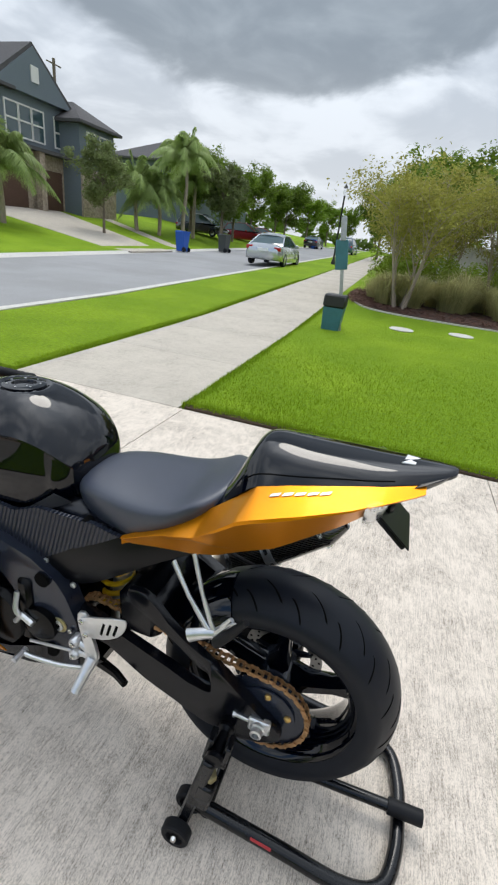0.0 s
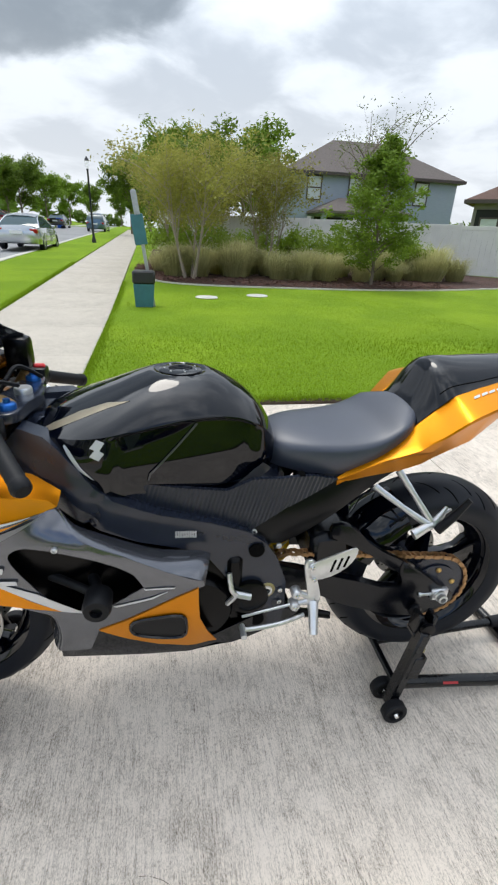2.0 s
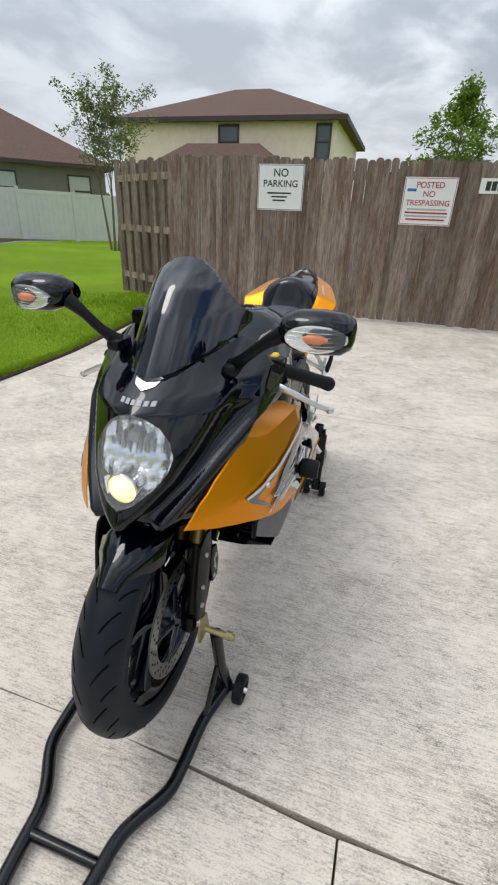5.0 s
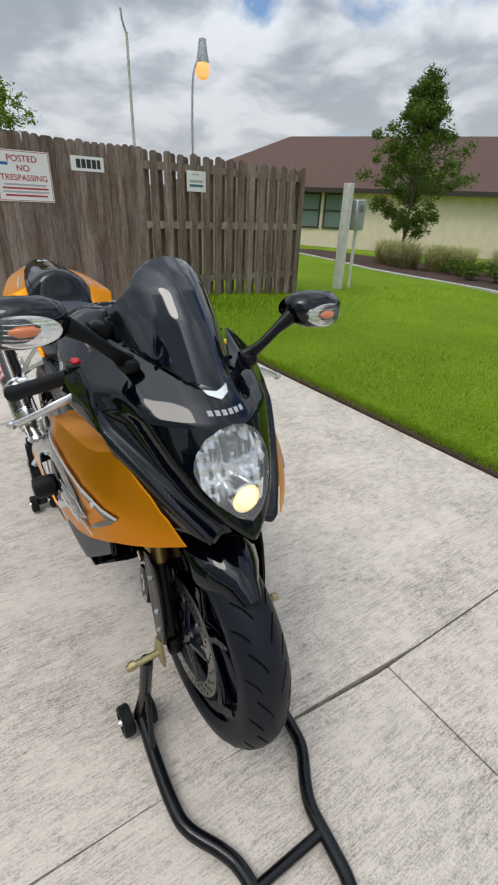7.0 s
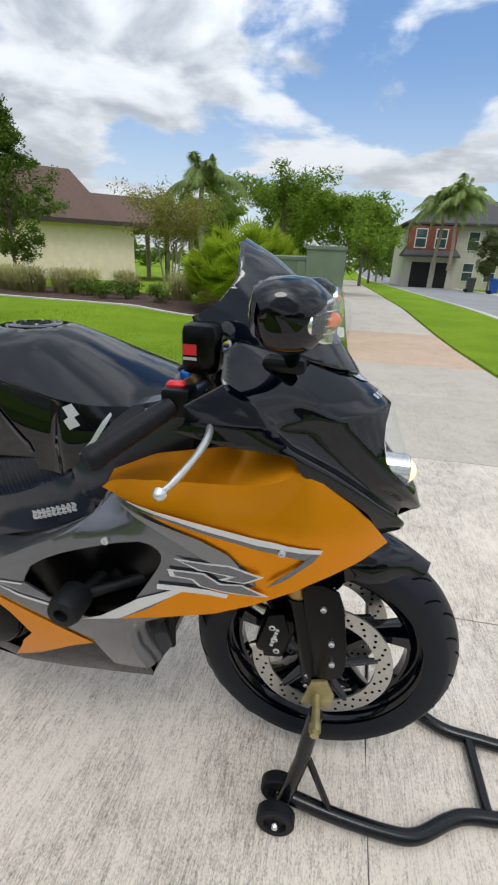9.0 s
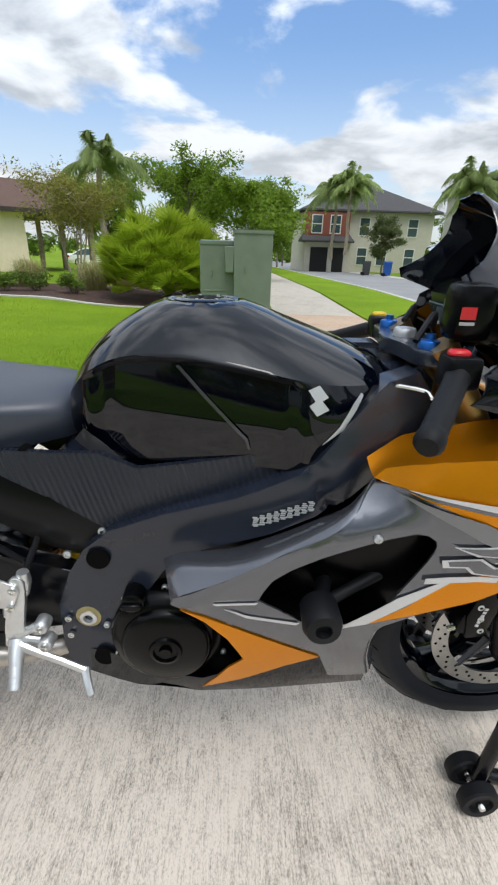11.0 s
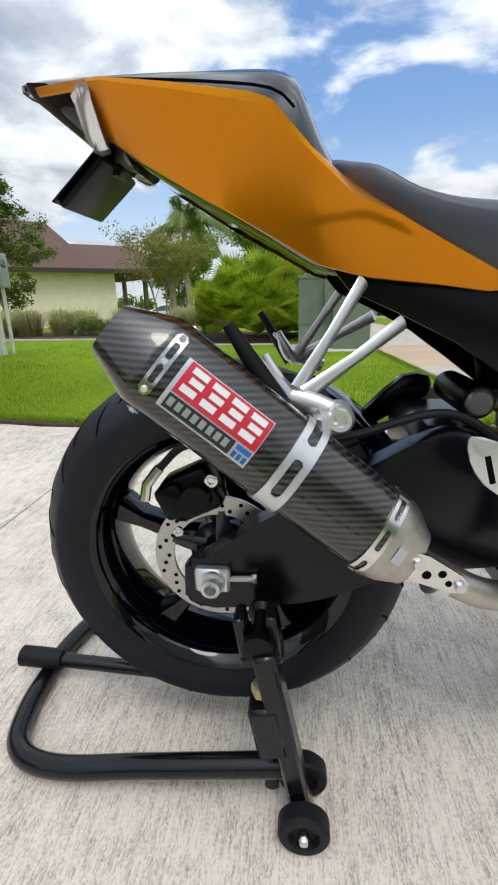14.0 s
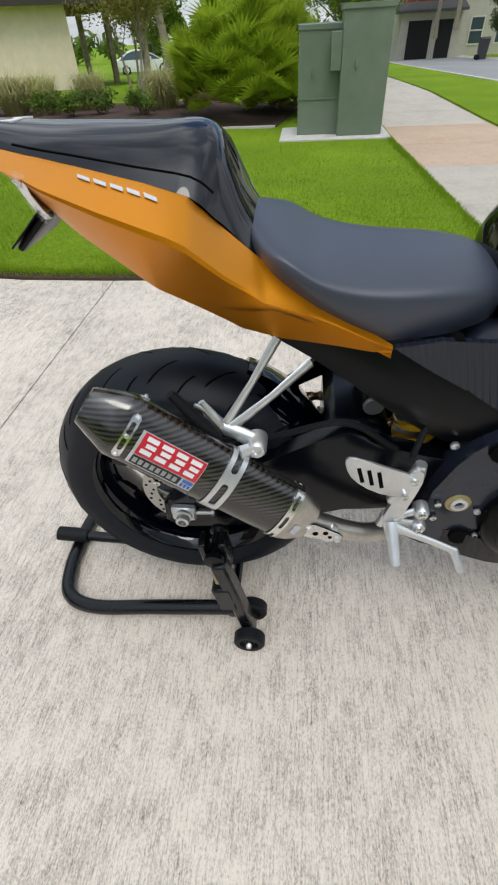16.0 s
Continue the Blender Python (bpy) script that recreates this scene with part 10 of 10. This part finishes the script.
def rear_stand():
    root = thing("rear_paddock_stand", "black tubular rear paddock stand on castors", "paddock stand", (-0.1, 0, 0))
    bm = bmesh.new()
    tube(bm, spline([(0.12, -0.205, 0.085), (-0.10, -0.205, 0.055), (-0.27, -0.205, 0.034), (-0.355, -0.17, 0.026), (-0.385, -0.09, 0.024), (-0.39, 0.0, 0.024), (-0.385, 0.09, 0.024), (-0.355, 0.17, 0.026), (-0.27, 0.205, 0.034), (-0.10, 0.205, 0.055), (0.12, 0.205, 0.085)], 6), 0.019, 14)
    part("frame_tube", bm, M["stand_black"], root)
    bm = bmesh.new()
    tube(bm, [(-0.445, 0.0, 0.062), (-0.37, 0.0, 0.058), (0.10, 0.0, 0.032)], 0.015, 12)
    part("handle_tube", bm, M["stand_black"], root)
    bm = bmesh.new()
    tube(bm, [(-0.445, 0.0, 0.062), (-0.355, 0.0, 0.058)], 0.021, 14)
    part("handle_sleeve", bm, M["grip"], root)
    bm = bmesh.new()
    tube(bm, [(0.10, -0.20, 0.032), (0.10, 0.20, 0.032)], 0.012, 10)
    part("cross_tube", bm, M["stand_black"], root)
    for s in (-1, 1):
        bm = bmesh.new()
        box(bm, -0.016, 0.016, -0.020, 0.020, -0.165, 0.135, 0.005, pose(0.118, s * 0.226, 0.19, 0, -11, 0))
        up = part("upright", bm, M["stand_black"], root)
        bm = bmesh.new()
        box(bm, -0.024, 0.022, -0.022, 0.022, -0.045, 0.045, 0.006, pose(0.100, s * 0.226, 0.19, 0, -10, 0))
        part("slide_block", bm, M["stand_black"], up)
        bm = bmesh.new()
        lathe(bm, [(0.010, 0.245), (0.016, 0.247), (0.016, 0.262), (0.010, 0.264)], 6, (0.09, s * 0.225, 0), "z")
        part("lock_nut", bm, M["zinc"], up, "yellow-plated lock nut")
        bm = bmesh.new()
        box(bm, 0.055, 0.070, s * 0.20 - 0.02, s * 0.20 + 0.02, 0.30, 0.365, 0.003, rot_about(0.085, 0.32, -8))
        box(bm, 0.100, 0.115, s * 0.20 - 0.02, s * 0.20 + 0.02, 0.30, 0.365, 0.003, rot_about(0.085, 0.32, -8))
        box(bm, 0.055, 0.115, s * 0.20 - 0.02, s * 0.20 + 0.02, 0.288, 0.302, 0.003, rot_about(0.085, 0.32, -8))
        part("spool_hook", bm, M["stand_black"], up)
        for y in (0.262, 0.182):
            castor(root, 0.150, s * y, 0.038, 0.038, 0.030)
        bm = bmesh.new()
        tube(bm, [(0.150, s * 0.17, 0.038), (0.150, s * 0.278, 0.038)], 0.008, 8)
        part("axle_rod", bm, M["chrome"], root)
    bm = bmesh.new()
    rows = []
    for x in (-0.03, -0.05, -0.07, -0.085):
        zc = lerp(x, [(-0.27, 0.034), (-0.10, 0.055), (0.12, 0.085)])
        rows.append([(x, 0.205 + 0.0196 * math.cos(a), zc + 0.0196 * math.sin(a)) for a in (0.35, 0.5, 0.65, 0.75)])
    loft(bm, rows, closed=False, caps=False)
    part("maker_sticker", bm, M["sign_red"], root, "dark red sticker")


rear_stand()


def spool(bm):
    lathe(bm, [(0.008, -0.150), (0.021, -0.150), (0.021, -0.158), (0.013, -0.166), (0.013, -0.218), (0.021, -0.224), (0.021, -0.236), (0.006, -0.238)], 18, (0.085, 0, 0.328), "y")


both("stand_spool", spool, M["plastic"], "black swingarm spool")


def front_stand():
    root = thing("front_paddock_stand", "black tubular front paddock stand under the fork", "paddock stand", (1.7, FY, 0))
    bm = bmesh.new()
    h = [(1.375, 0.190, 0.062), (1.48, 0.180, 0.045), (1.60, 0.177, 0.032), (1.66, 0.166, 0.028), (1.73, 0.122, 0.025), (1.78, 0.101, 0.024), (1.86, 0.092, 0.024), (1.93, 0.080, 0.024), (1.975, 0.045, 0.024), (1.99, 0.0, 0.024)]

    def mid(x):
        return FY - 0.024 * smooth01((x - 1.37) / 0.16)

    tube(bm, spline([(x, mid(x) - y, z) for x, y, z in h] + [(x, mid(x) + y, z) for x, y, z in reversed(h[:-1])], 5), 0.0165, 12)
    part("frame_tube", bm, M["stand_black"], root)
    bm = bmesh.new()
    tube(bm, [(1.825, FY - 0.024 - 0.09, 0.024), (1.825, FY - 0.024 + 0.09, 0.024)], 0.0125, 10)
    part("cross_tube", bm, M["stand_black"], root)
    for s in (-1, 1):
        bm = bmesh.new()
        tube(bm, [(1.365, FY + s * 0.195, 0.055), (1.395, FY + s * 0.180, 0.18), (1.41, FY + s * 0.172, 0.318)], 0.016, 12)
        up = part("upright", bm, M["stand_black"], root)
        bm = bmesh.new()
        tube(bm, [(1.40, FY + s * 0.176, 0.20), (1.47, mid(1.47) + s * 0.181, 0.048)], 0.008, 8)
        part("gusset", bm, M["stand_black"], up)
        bm = bmesh.new()
        tube(bm, [(1.41, FY + s * 0.128, 0.325), (1.41, FY + s * 0.222, 0.318)], 0.009, 10)
        tube(bm, [(1.41, FY + s * 0.20, 0.322), (1.41, FY + s * 0.215, 0.320)], 0.012, 8)
        plate(bm, [(1.378, 0.30), (1.44, 0.30), (1.445, 0.335), (1.425, 0.375), (1.395, 0.365)], FY + s * 0.138 - 0.003, FY + s * 0.138 + 0.003)
        part("lift_pin", bm, M["zinc"], up, "yellow-plated lift pin")
        for y in (0.165, 0.228):
            castor(root, 1.352, FY + s * y, 0.042, 0.042, 0.030)
        bm = bmesh.new()
        tube(bm, [(1.352, FY + s * 0.155, 0.042), (1.352, FY + s * 0.24, 0.042)], 0.008, 8)
        part("axle_rod", bm, M["chrome"], root)


front_stand()
